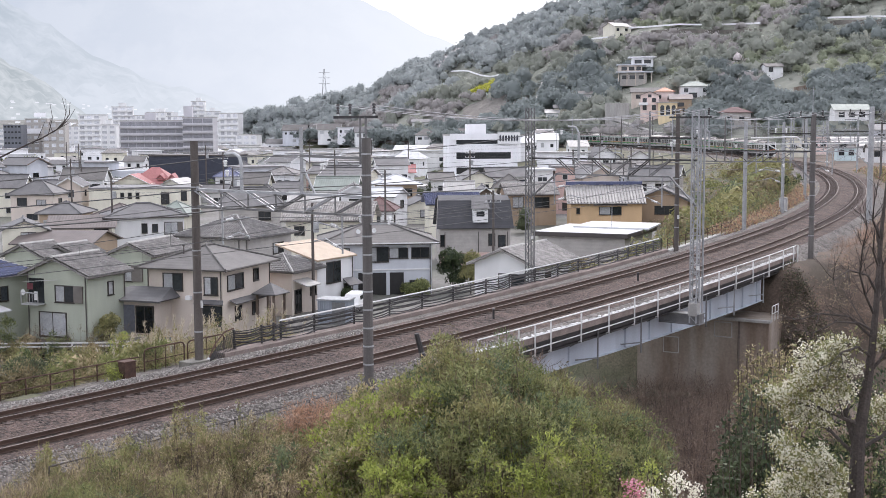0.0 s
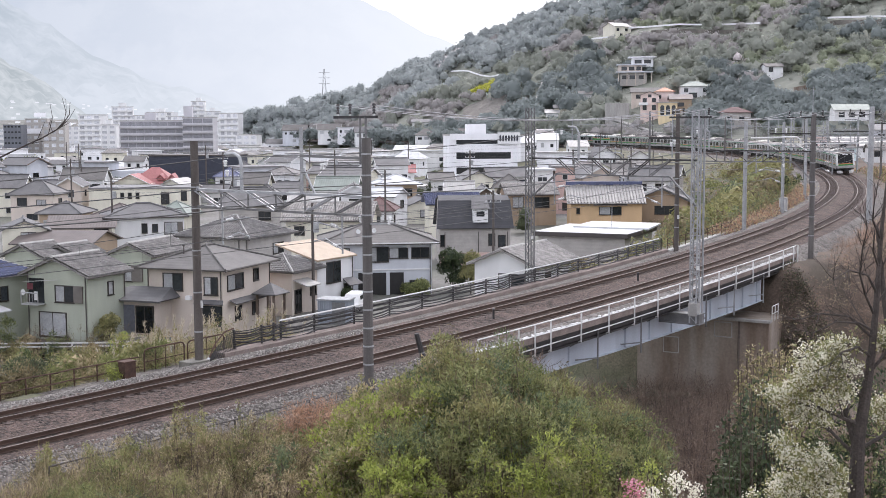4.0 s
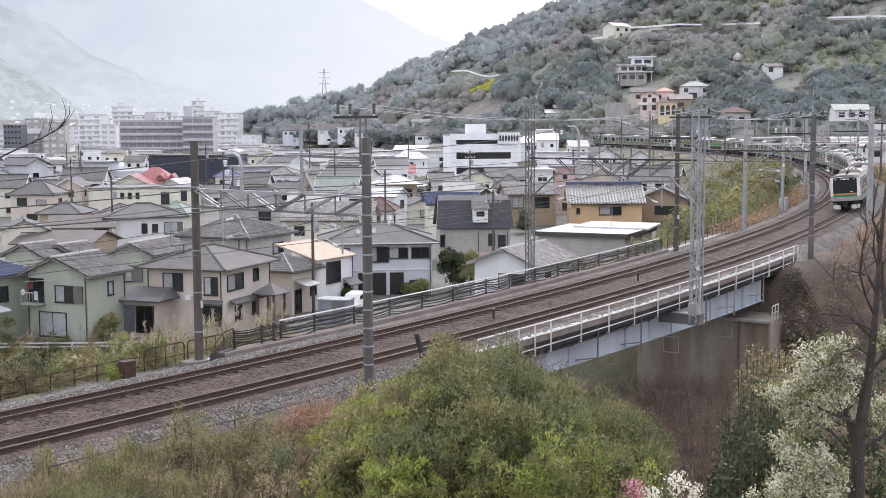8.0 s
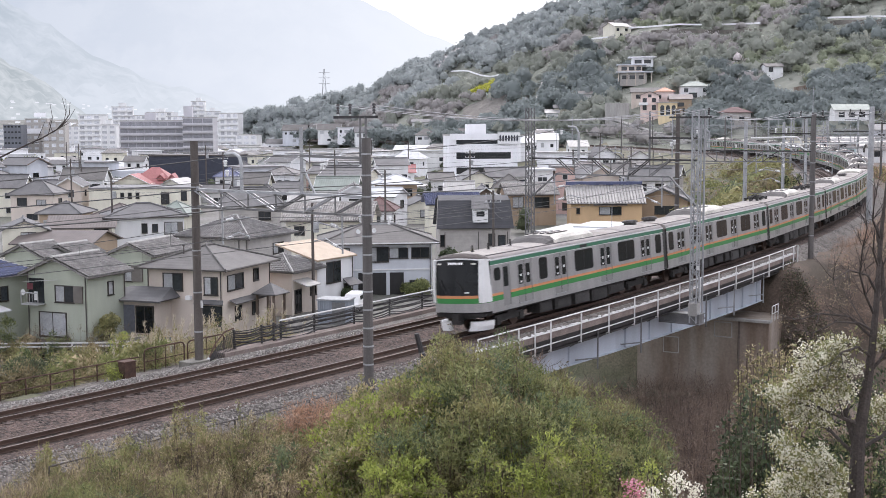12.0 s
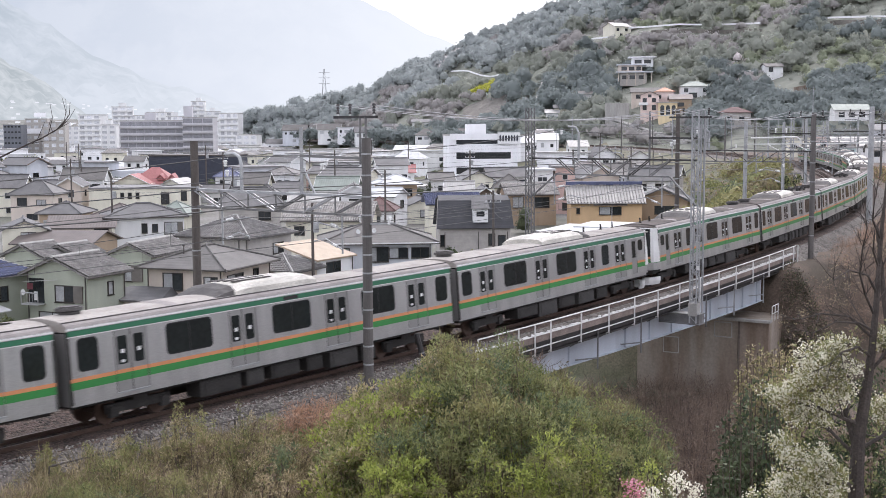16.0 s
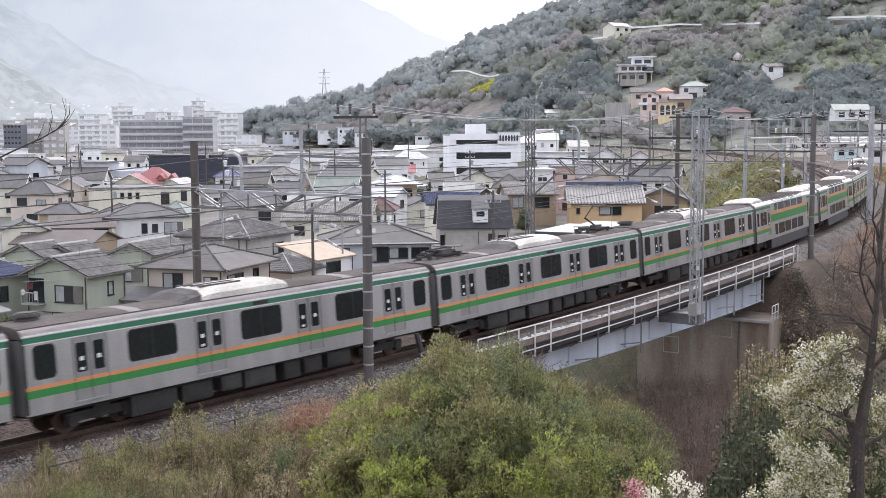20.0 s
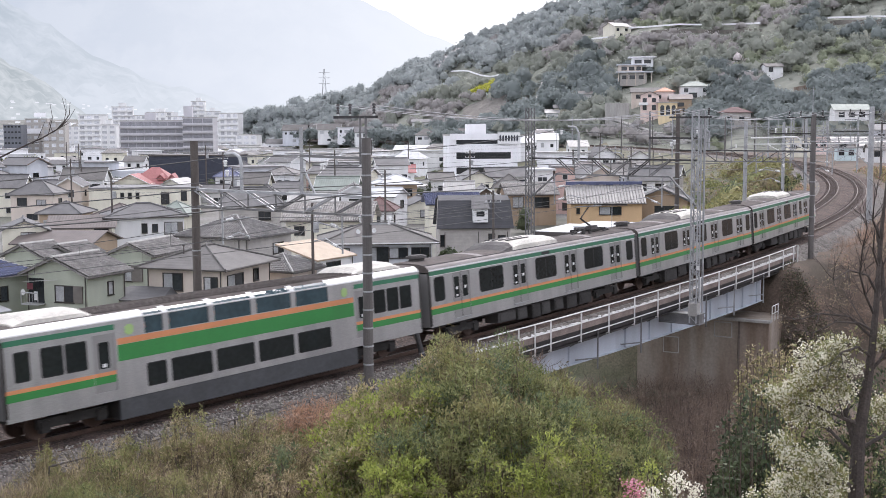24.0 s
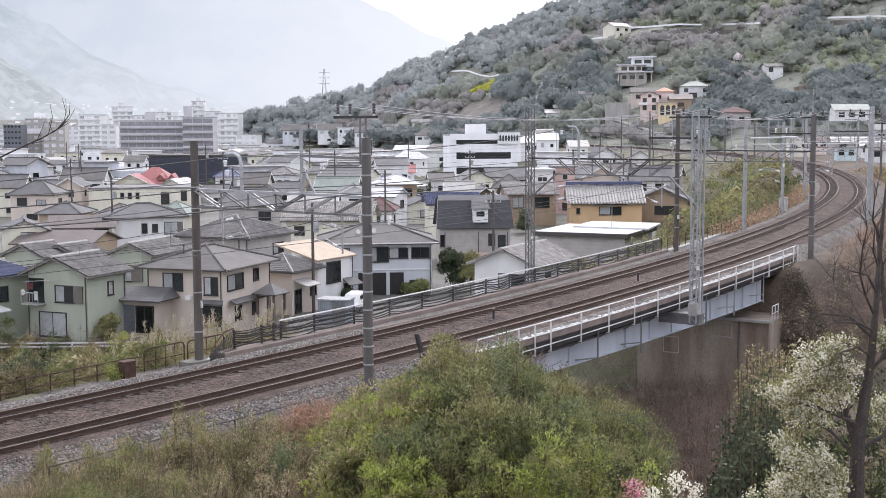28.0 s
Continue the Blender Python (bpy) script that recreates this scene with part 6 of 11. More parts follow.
def window(house, w, d, side, u, z, ww, hh, look_="glass", frame_mat=None, detail=True, shutter=0, simple=False):
    """A window on a wall: frame, panes, sill; shutter: width of a shutter box beside it."""
    o, e, nrm = side_frame(w, d, side)
    fm = frame_mat or M_FRAME
    if not detail:
        ob = part("window", plate(o, e, nrm, u - ww / 2, u + ww / 2, z, z + hh, -0.05, 0.03), M_PANE if look_ == "glass" else M_CURTAIN, house)
        return ob
    t = 0.07
    fr = Mesh()
    for a in (plate(o, e, nrm, u - ww / 2 - t, u + ww / 2 + t, z - t, z, -0.02, 0.09), plate(o, e, nrm, u - ww / 2 - t, u + ww / 2 + t, z + hh, z + hh + t, -0.02, 0.09),
              plate(o, e, nrm, u - ww / 2 - t, u - ww / 2, z, z + hh, -0.02, 0.09), plate(o, e, nrm, u + ww / 2, u + ww / 2 + t, z, z + hh, -0.02, 0.09)):
        fr.add(a.v, a.f)
    if ww > 0.9:
        a = plate(o, e, nrm, u - 0.03, u + 0.03, z, z + hh, 0.0, 0.06)
        fr.add(a.v, a.f)
    win = part("window", fr, fm, house)
    if simple:
        part("pane", plate(o, e, nrm, u - ww / 2, u + ww / 2, z, z + hh, -0.01, 0.025), M_CURTAIN if look_ == "curtain" else M_PANE, win)
        return win
    if ww > 0.9:
        part("pane", plate(o, e, nrm, u - ww / 2, u - 0.02, z, z + hh, -0.01, 0.025), M_CURTAIN if look_ in ("curtain", "half") else M_PANE, win)
        part("pane", plate(o, e, nrm, u + 0.02, u + ww / 2, z, z + hh, -0.01, 0.035), M_CURTAIN if look_ == "curtain" else M_PANE, win)
    else:
        part("pane", plate(o, e, nrm, u - ww / 2, u + ww / 2, z, z + hh, -0.01, 0.025), M_CURTAIN if look_ == "curtain" else M_PANE, win)
    part("sill", plate(o, e, nrm, u - ww / 2 - 0.1, u + ww / 2 + 0.1, z - t - 0.05, z - t, -0.02, 0.14), fm, win)
    if shutter:
        part("shutter_box", plate(o, e, nrm, u + ww / 2 + t, u + ww / 2 + t + shutter, z - t, z + hh + t, -0.02, 0.14), M_SHUTTER, win, "closed steel shutter box")
    return win


def downpipe(house, w, d, side, u, z0, z1):
    o, e, nrm = side_frame(w, d, side)
    p = o + e * u + nrm * 0.09
    part("downpipe", Mesh().tube([(p.x, p.y, z0), (p.x, p.y, z1)], 0.045, 6), M_PIPE, house)


def lean_to(house, w, d, side, u, z, ww, out, mat, drop=0.5):
    """A small roof on brackets over a door or window."""
    o, e, nrm = side_frame(w, d, side)
    a, b = o + e * (u - ww / 2), o + e * (u + ww / 2)
    mb = Mesh().slab([(a.x + nrm.x * out, a.y + nrm.y * out, z - drop), (b.x + nrm.x * out, b.y + nrm.y * out, z - drop), (b.x, b.y, z), (a.x, a.y, z)], 0.09)
    return part("canopy", mb, mat, house)


def house_at(x, y, z, rz, label, name="house", group="houses of the town"):
    return thing(name, label, "house", Matrix.Translation((x, y, z)) @ pose(0, 0, 0, 0, 0, rz), group)


def house(x, y, z, rz, w, d, eave, kind, axis, pitch, over, wall, roof, label, wins=(), tiles=False, cap=True, pipes=()):
    h = house_at(x, y, z, rz, label)
    walls_of(h, w, d, eave, kind, axis, pitch, WALLS[wall])
    roof_on(h, w, d, eave, kind, axis, pitch, over, ROOFS[roof], tiles, cap)
    for side, u, zz, ww, hh, lk, *more in wins:
        window(h, w, d, side, u, zz, ww, hh, lk, shutter=more[0] if more else 0)
    for side, u in pipes:
        downpipe(h, w, d, side, u, 0.1, eave - 0.1)
    return h
# ---- the houses below the line ----
TZ = -7.5


def build_near_houses():
    # sage green house with a pale tiled gable roof
    h = house(-30.2, 101.2, TZ, -22, 5.9, 4.9, 5.6, "gable", "y", 0.42, 0.55, "green", "tile_mid", "sage green two-storey house with grey tiled gable roof",
              wins=((0, 0.75, 3.25, 1.75, 1.25, "half", 0.85), (0, -0.5, 0.4, 2.6, 1.9, "curtain"), (1, 0.5, 3.6, 0.6, 1.0, "curtain")), tiles=True, pipes=((0, 2.85), (1, 2.3), (0, -2.85)))
    # flat dark plate on the wall stands in for a shaded recess
    part("balcony_recess", Mesh().box(-2.05, -2.43, 4.0, 1.5, 0.1, 2.1), M_PANE, h)
    b = part("balcony", Mesh().box(-2.05, -2.9, 3.0, 1.7, 0.9, 0.1), M_FRAME_PALE, h, "small balcony with laundry")
    part("balcony_rail", Mesh().tube([(-2.9, -3.35, 3.95), (-1.2, -3.35, 3.95)], 0.045, 6).tube([(-2.9, -3.35, 3.0), (-2.9, -3.35, 3.95)], 0.03, 6).tube([(-1.2, -3.35, 3.0), (-1.2, -3.35, 3.95)], 0.03, 6), M_FRAME_PALE, b)
    for i in range(7):
        part("balcony_bar", Mesh().bar((-2.85 + 0.27 * i, -3.35, 3.05), (-2.85 + 0.27 * i, -3.35, 3.9), 0.025), M_FRAME_PALE, b)
    part("laundry", Mesh().box(-2.2, -3.05, 4.45, 0.55, 0.06, 0.5), surf("red_cloth", (0.13, 0.035, 0.045), 0.9), b)
    part("laundry", Mesh().box(-1.6, -3.1, 3.7, 0.35, 0.06, 0.7), WALLS["white"], b)
    part("clothes_pole", Mesh().bar((-2.9, -3.05, 4.8), (0.2, -2.6, 5.0), 0.04), M_FRAME_PALE, b)
    part("dish_aerial", Mesh().rings([[(-3.15 + 0.25 * k * math.cos(a), -2.75 - 0.05 * k, 3.9 + 0.25 * k * math.sin(a)) for a in [i * 0.628 for i in range(10)]] for k in (0.2, 1.0)]), WALLS["white"], h)
    # blue tiled neighbour
    h = house(-39.0, 101.0, TZ, -28, 6.6, 6.6, 5.5, "hip", "y", 0.52, 0.5, "green", "blue", "sage green house with blue glazed tile roof",
              wins=((1, 0.6, 3.2, 0.7, 1.1, "glass"), (0, 0, 3.2, 1.7, 1.1, "half"), (1, -1.2, 0.6, 1.2, 1.8, "glass")), tiles=True, pipes=((1, -3.1),))
    lean_to(h, 6.6, 6.6, 1, -1.2, 2.9, 2.6, 1.4, ROOFS["white"], 0.35)
    # a second and third house of the same row
    house(-38.1, 115.5, TZ, -25, 4.6, 3.4, 5.5, "gable", "y", 0.42, 0.5, "green", "tile_mid", "sage green house with pale tiled gable roof", wins=((0, 0.8, 3.3, 1.6, 1.1, "half"),), tiles=True)
    house(-35.3, 117.2, TZ, -22, 3.6, 3.4, 5.5, "gable", "y", 0.42, 0.5, "green", "tile_mid", "narrow sage green house with tiled roof", wins=((1, 0.2, 3.3, 1.0, 1.1, "half"),), tiles=True)
    h = house(-27.9, 117.4, TZ, -17, 4.3, 7.2, 5.6, "gable", "y", 0.42, 0.5, "green", "tile_mid", "sage green house with balcony and pale tiles",
              wins=((0, -0.5, 3.0, 1.2, 1.4, "curtain", 1.1), (1, -1.5, 3.2, 1.2, 1.1, "glass")), tiles=True)
    part("balcony", Mesh().box(2.6, -3.1, 2.6, 1.2, 0.9, 0.1).tube([(2.0, -3.5, 3.6), (3.2, -3.5, 3.6)], 0.05, 6).tube([(2.0, -3.5, 2.6), (2.0, -3.5, 4.4)], 0.05, 6).tube([(3.2, -3.5, 2.6), (3.2, -3.5, 4.4)], 0.05, 6), M_FRAME, h)
    # beige house with slate hip roof, porch wing and bay canopy
    h = house(-20.3, 107.0, TZ, -20, 7.2, 8.3, 5.7, "hip", "y", 0.36, 0.75, "beige", "slate_light", "beige two-storey house with dark slate hip roof",
              wins=((0, -1.1, 3.55, 1.8, 1.35, "half"), (0, 2.55, 3.3, 1.2, 1.4, "half"), (1, -2.0, 3.55, 2.6, 1.2, "half"), (1, 1.6, 3.9, 0.8, 0.95, "glass"), (1, -1.6, 0.9, 1.0, 1.1, "glass"), (1, 1.4, 1.0, 1.0, 1.0, "glass")),
              tiles=False, pipes=((0, 3.5), (1, 4.0), (0, -3.5)))
    wing = part("porch_wing", Mesh().box(-3.4, -5.2, 1.0, 4.2, 3.0, 4.2), WALLS["beige"], h)
    part("porch_roof", Mesh().slab([(-6.9, -7.4, 3.0), (-0.4, -7.4, 3.0), (-1.2, -4.2, 3.75), (-5.2, -4.2, 3.75)], 0.16).slab([(-0.4, -7.4, 3.0), (-0.4, -4.2, 3.0), (-1.2, -4.2, 3.75)], 0.16), ROOFS["slate"], h)
    part("porch_window", Mesh().box(-2.25, -6.72, 1.3, 1.6, 0.06, 2.2), M_PANE, wing)
    part("porch_window_frame", Mesh().box(-2.25, -6.75, 2.43, 1.75, 0.09, 0.1).box(-3.07, -6.75, 1.3, 0.09, 0.09, 2.3).box(-1.43, -6.75, 1.3, 0.09, 0.09, 2.3).box(-2.25, -6.75, 1.3, 0.09, 0.09, 2.3), M_FRAME, wing)
    part("curtain", Mesh().box(-1.85, -6.69, 1.3, 0.75, 0.1, 2.1), M_CURTAIN, wing)
    # dark grey panel over the left part of the wing's front
    part("storm_shutter", Mesh().box(-4.35, -6.73, 1.25, 2.2, 0.08, 2.5), WALLS["steel"], wing, "dark grey panel on the porch wing")
    part("bay_canopy", Mesh().slab([(1.1, -4.7, 2.55), (3.9, -4.7, 2.55), (3.7, -4.26, 2.85), (1.2, -4.26, 2.85)], 0.1), ROOFS["slate"], h)
    part("bay_window", Mesh().box(2.5, -4.3, 1.5, 2.2, 0.12, 1.7), M_PANE, h)
    lean_to(h, 7.5, 8.5, 1, 0.0, 2.75, 6.5, 0.7, ROOFS["slate"], 0.3)
    part("air_unit", Mesh().box(0.5, -4.35, 2.95, 0.5, 0.3, 0.35), WALLS["white"], h)
    for x, y, z in ((-1.2, -2.2, 6.85), (1.5, 2.5, 6.9)):
        part("roof_vent_pipe", Mesh().tube([(x, y, z - 0.5), (x, y, z + 0.25)], 0.06, 6).box(x, y, z + 0.28, 0.2, 0.2, 0.06), M_PIPE, h)
    # porch turret between houses
    p = thing("porch_turret", "small pyramid-roofed porch with timber posts", "porch", Matrix.Translation((-14.9, 106.0, TZ)) @ pose(0, 0, 0, 0, 0, -25))
    part("roof", Mesh().slab([(-1.2, -1.2, 2.9), (1.2, -1.2, 2.9), (0, 0, 3.8)], 0.1).slab([(1.2, -1.2, 2.9), (1.2, 1.2, 2.9), (0, 0, 3.8)], 0.1).slab([(1.2, 1.2, 2.9), (-1.2, 1.2, 2.9), (0, 0, 3.8)], 0.1).slab([(-1.2, 1.2, 2.9), (-1.2, -1.2, 2.9), (0, 0, 3.8)], 0.1), ROOFS["slate"], p)
    for x, y in ((-0.85, -0.85), (0.85, -0.85), (0.85, 0.85), (-0.85, 0.85)):
        part("post", Mesh().bar((x, y, -0.3), (x, y, 2.9), 0.18), WALLS["brown"], p)
    # tiled hip house behind
    house(-23.0, 137.0, TZ, -25, 9.0, 8.6, 5.6, "hip", "x", 0.42, 0.6, "greige", "tile", "grey-beige house with grey clay tile hip roof",
          wins=((1, 1.5, 3.3, 2.0, 1.1, "half"), (0, 1.0, 3.4, 1.0, 1.0, "glass")), tiles=True, pipes=((0, 4.3),))
    # small tiled entrance house
    h = house(-14.9, 114.6, TZ, -26, 4.9, 4.7, 4.3, "hip", "y", 0.45, 0.5, "beige", "tile", "small beige house with clay tile hip roof", wins=((1, 1.2, 1.6, 0.9, 1.1, "glass"), (1, -1.4, 0.3, 1.0, 2.0, "glass")), tiles=True, pipes=((0, -2.5),))
    lean_to(h, 4.9, 4.7, 1, -0.9, 3.3, 2.4, 1.5, ROOFS["pale"], 0.5)
    # peach shed roof house
    h = house(-12.2, 118.8, TZ, 58, 5.6, 4.4, 4.75, "shed", "x", 0.26, 0.35, "white", "peach", "white house with peach sheet roof", wins=((0, -0.3, 2.4, 2.1, 1.9, "glass"), (3, 0.6, 2.6, 1.2, 1.3, "glass"), (0, 1.9, 0.4, 1.0, 1.6, "glass")), cap=False, pipes=((0, 2.7),))
    part("porch_roof", Mesh().slab([(0.9, -3.3, 2.0), (3.2, -3.3, 2.0), (2.9, -2.2, 2.6), (1.2, -2.2, 2.6)], 0.1), ROOFS["slate"], h, "small dark porch roof")
    # white house with low slate hip roof and carport
    h = house(-6.9, 128.2, TZ, 6, 10.7, 8.0, 5.75, "hip", "x", 0.34, 0.8, "grey", "slate_light", "pale grey house with low slate hip roof and carport",
              wins=((0, -0.2, 3.6, 2.3, 1.4, "half"), (0, 2.0, 3.95, 1.8, 0.95, "half"), (0, 4.2, 3.95, 1.7, 0.95, "glass"), (0, -3.6, 3.6, 1.2, 1.3, "curtain"), (0, 4.0, 0.6, 1.7, 1.0, "glass")), pipes=((0, 5.2), (0, -5.2)))
    for x, z in ((-2.0, 6.5), (-0.4, 6.6)):
        part("dish_aerial", Mesh().rings([[(x + 0.25 * k * math.cos(a), -2.4 - 0.05 * k, z + 0.25 * k * math.sin(a)) for a in [i * 0.628 for i in range(10)]] for k in (0.2, 1.0)]), WALLS["white"], h)
    part("fascia", Mesh().box(0, -4.78, 5.42, 12.2, 0.06, 0.2), WALLS["white"], h, "white eaves board")
    # black plate on the closed wall stands in for the carport's shaded inside
    part("carport_opening", Mesh().box(0.2, -4.02, 1.1, 4.6, 0.06, 2.7), M_RUBBER, h)
    part("carport_post", Mesh().box(0.9, -4.1, 1.1, 0.35, 0.12, 2.8), WALLS["grey"], h)
    part("floor_band", Mesh().box(0, -4.05, 2.75, 10.6, 0.1, 0.12), WALLS["white"], h)
    part("wall_lamp", Mesh().box(3.0, -4.1, 5.1, 0.35, 0.16, 0.3), WALLS["white"], h)
    # mansard house
    h = house_at(3.6, 150.4, TZ, 4, "grey house with a steep charcoal mansard roof and dormer")
    w, d = 8.5, 6.6
    walls_of(h, w, d, 5.0, "hip", "x", 0.5, WALLS["greige"])
    part("lower_wall", Mesh().box(0, -3.36, 0.8, 8.5, 0.12, 2.6), WALLS["pink"], h, "dull pink lower storey")
    mb = Mesh()
    for sg in (-1, 1):
        q = [(-4.6 * sg, -3.9 * sg, 5.05), (4.6 * sg, -3.9 * sg, 5.05), (4.35 * sg, -2.2 * sg, 8.3), (-4.35 * sg, -2.2 * sg, 8.3)]
        mb.slab(q, 0.15)
        mb.slab([(-4.35 * sg, -2.2 * sg, 8.3), (4.35 * sg, -2.2 * sg, 8.3), (4.2 * sg, 0, 8.8), (-4.2 * sg, 0, 8.8)], 0.15)
    part("roof", mb, WALLS["dark"], h, "charcoal mansard roof")
    for sg in (-1, 1):
        part("gable_wall", Mesh().add([(sg * 4.2, -3.3, 4.6), (sg * 4.2, 3.3, 4.6), (sg * 4.15, 2.1, 8.2), (sg * 4.15, 0, 8.7), (sg * 4.15, -2.1, 8.2)], [(0, 1, 2, 3, 4)]), WALLS["greige"], h)
    dm = part("dormer", Mesh().box(0.6, -3.1, 6.55, 1.8, 1.6, 1.6), WALLS["white"], h)
    part("dormer_window", Mesh().box(0.6, -3.92, 6.75, 0.95, 0.06, 0.6), M_PANE, dm)
    part("dormer_roof", Mesh().slab([(-0.5, -4.15, 7.4), (1.7, -4.15, 7.4), (1.5, -2.0, 8.75), (-0.3, -2.0, 8.75)], 0.1), ROOFS["slate"], dm)
    for u, z, ww in ((2.0, 3.0, 0.7), (3.2, 2.8, 0.8), (-3.9, 2.9, 0.4)):
        window(h, w, d, 0, u, z, ww, 1.3, "half")
    for u in (-3.6, 0.4, 3.9):
        downpipe(h, w, d, 0, u, 0.5, 4.6)
    # small white gable house by the fence
    house(7.7, 117.4, TZ, -30, 6.0, 8.6, 4.6, "gable", "y", 0.42, 0.6, "white", "tile_pale", "small white house with pale tiled gable roof", wins=((0, 0.9, 2.2, 2.6, 1.3, "half"), (1, -1, 2.4, 1.0, 1.0, "glass")), tiles=True)
    # flat-roofed grey building with white sheet roof
    h = house(17.5, 140.5, TZ, -25, 10.0, 11.0, 5.2, "flat", "x", 0.0, 0.35, "greige", "white", "low grey building with white sheet roof", wins=((1, -3.2, 3.6, 0.4, 0.5, "curtain"),), cap=False)
    part("raised_roof", Mesh().slab([(-3.0, 0.6, 5.62), (6.0, 0.2, 5.62), (6.0, 5.6, 5.86), (-2.4, 5.6, 5.86)], 0.2), ROOFS["white"], h, "raised white sheet roof")
    part("fascia", Mesh().box(0, -5.92, 5.2, 10.9, 0.06, 0.5).box(5.42, 0, 5.2, 0.06, 11.7, 0.5), M_PIPE, h)
    part("roof_mast", Mesh().tube([(1.5, 1.0, 5.4), (1.5, 1.0, 8.0)], 0.04, 6), M_GALV, h)
    # ochre house with heavy ribbed roof
    h = house(24.6, 189.0, gz(24.6, 189.0), -2, 10.6, 8.6, 4.4, "gable", "x", 0.5, 0.6, "ochre", "pale", "ochre house with grey ribbed tile roof", wins=((0, 0.6, 2.4, 3.2, 1.1, "half"), (0, -4.2, 2.6, 0.4, 0.7, "glass")), tiles=False, cap=False)
    mb = Mesh()
    for i in range(25):
        x = -5.6 + 0.467 * i
        mb.tube([(x, -4.85, 4.2), (x, -0.2, 6.52)], 0.12, 6)
    part("roof_rib", mb, ROOFS["tile_pale"], h)
    part("ridge_tiles", Mesh().box(0, 0, 6.9, 11.6, 0.6, 0.5), ROOFS["blue"], h, "blue-grey ridge tiles")
    lean_to(h, 10.6, 8.6, 0, 0.6, 4.0, 5.0, 0.6, ROOFS["brown"], 0.15)
    # others around them
    house(13.5, 197.0, gz(13.5, 197), 7, 7.7, 7.5, 5.0, "gable", "x", 0.4, 0.5, "tan", "tile_pale", "tan two-storey house with ribbed tile roof", wins=((0, -2.2, 2.8, 1.6, 1.6, "curtain"), (0, 1.6, 2.8, 2.2, 1.5, "glass")), tiles=True)
    house(35.0, 196.0, gz(35, 196), -14, 8.0, 9.0, 4.0, "gable", "y", 0.45, 0.7, "tan", "tile_dark", "dark timber house with layered tile gables", wins=((0, 0.5, 1.8, 3.0, 1.2, "glass"),), tiles=True)
    house(-44.8, 147.0, TZ, -10, 9.2, 7.5, 3.95, "gable", "x", 0.3, 0.6, "tan", "brown", "low house with wide brown metal roof", wins=((0, 2, 1.0, 1.6, 1.4, "glass"),), cap=False)
    h = house(-50.6, 149.0, TZ, 20, 5.0, 6.0, 5.3, "gable", "y", 0.4, 0.5, "cream", "slate", "cream two-storey gabled house with balcony", wins=((0, 0.4, 3.4, 1.6, 1.4, "curtain"), (1, -1, 3.2, 0.8, 1.0, "glass")))
    part("balcony", Mesh().box(0.4, -3.5, 3.0, 2.6, 0.9, 0.9), WALLS["cream"], h)
    house(-8.2, 216.0, gz(-8, 216), 12, 6.4, 6.0, 5.6, "hip", "x", 0.4, 0.9, "tan", "white", "tan two-storey house with a broad white hip roof", wins=((0, -1.5, 3.2, 1.6, 1.2, "half"), (0, 1.5, 3.2, 1.6, 1.2, "glass")))
    house(-9.0, 193.0, gz(-9, 193), -18, 5.2, 6.0, 5.0, "gable", "x", 0.36, 0.4, "white", "white", "small white house with white sheet gable roof", wins=((0, -1.0, 3.0, 1.3, 1.1, "glass"), (1, 0.5, 3.0, 1.3, 1.1, "glass")))
    house(-3.5, 200.0, gz(-3, 200), 14, 5.6, 6.0, 3.0, "gable", "y", 0.42, 0.5, "cream", "slate", "low cream house with dark gable", wins=((0, 0.0, 1.0, 1.6, 1.1, "half"),))
    # gabled houses behind the ochre house
    for x, y, rz, w, d, eave, wall, roof, lab in ((27.3, 225, 12, 6.8, 9, 6.0, "beige", "slate", "beige house with a steep dark gable end"), 
                                                  (30.5, 262, 12, 6.6, 9, 5.4, "cream", "brown", "cream house with brown gable and white boards")):
        h = house(x, y, gz(x, y), rz, w, d, eave, "gable", "y", 0.5, 0.7, wall, roof, lab, wins=((0, -1.2, 3.2, 1.5, 1.2, "half"), (0, 1.6, 3.2, 1.2, 1.2, "glass"), (3, 0.5, 3.2, 1.5, 1.1, "glass")))
        zr = eave - 0.35 + (w / 2 + 0.7) * 0.5
        for sg in (-1, 1):
            part("barge_board", Mesh().bar((sg * (w / 2 + 0.72), -d / 2 - 0.72, eave - 0.42), (0, -d / 2 - 0.72, zr - 0.06), 0.06, 0.3), WALLS["white"], h)
    house(-45.2, 155.5, TZ + 0.6, 8, 7.6, 6.4, 4.5, "gable", "x", 0.36, 0.5, "cream", "brown", "cream house with ribbed brown roof", wins=((0, 2.5, 3.0, 1.6, 1.1, "glass"),), cap=False)
    house(-38.8, 160.0, -6.8, 18, 9.5, 7.6, 5.4, "hip", "x", 0.34, 0.6, "white", "slate", "white house with dark slate hip roof", wins=((0, -0.2, 3.2, 0.6, 1.1, "glass"), (0, 1.1, 3.3, 0.6, 0.9, "glass"), (0, 3.1, 3.0, 1.6, 1.4, "curtain", 0.6)))
    house(-52.3, 217.9, gz(-52, 218), 3, 17.5, 10.0, 4.6, "flat", "x", 0.0, 0.15, "cream", "grey", "long cream flat-roofed block with few windows", wins=((0, -4.4, 3.0, 0.5, 0.9, "glass"), (0, -3.1, 3.0, 0.5, 0.9, "glass"), (0, -1.8, 3.0, 0.5, 0.9, "glass"), (0, -0.5, 3.0, 0.5, 0.9, "glass"), (0, 4.2, 2.0, 1.3, 1.9, "glass"), (0, 7.4, 2.6, 0.9, 1.6, "glass")), cap=False)
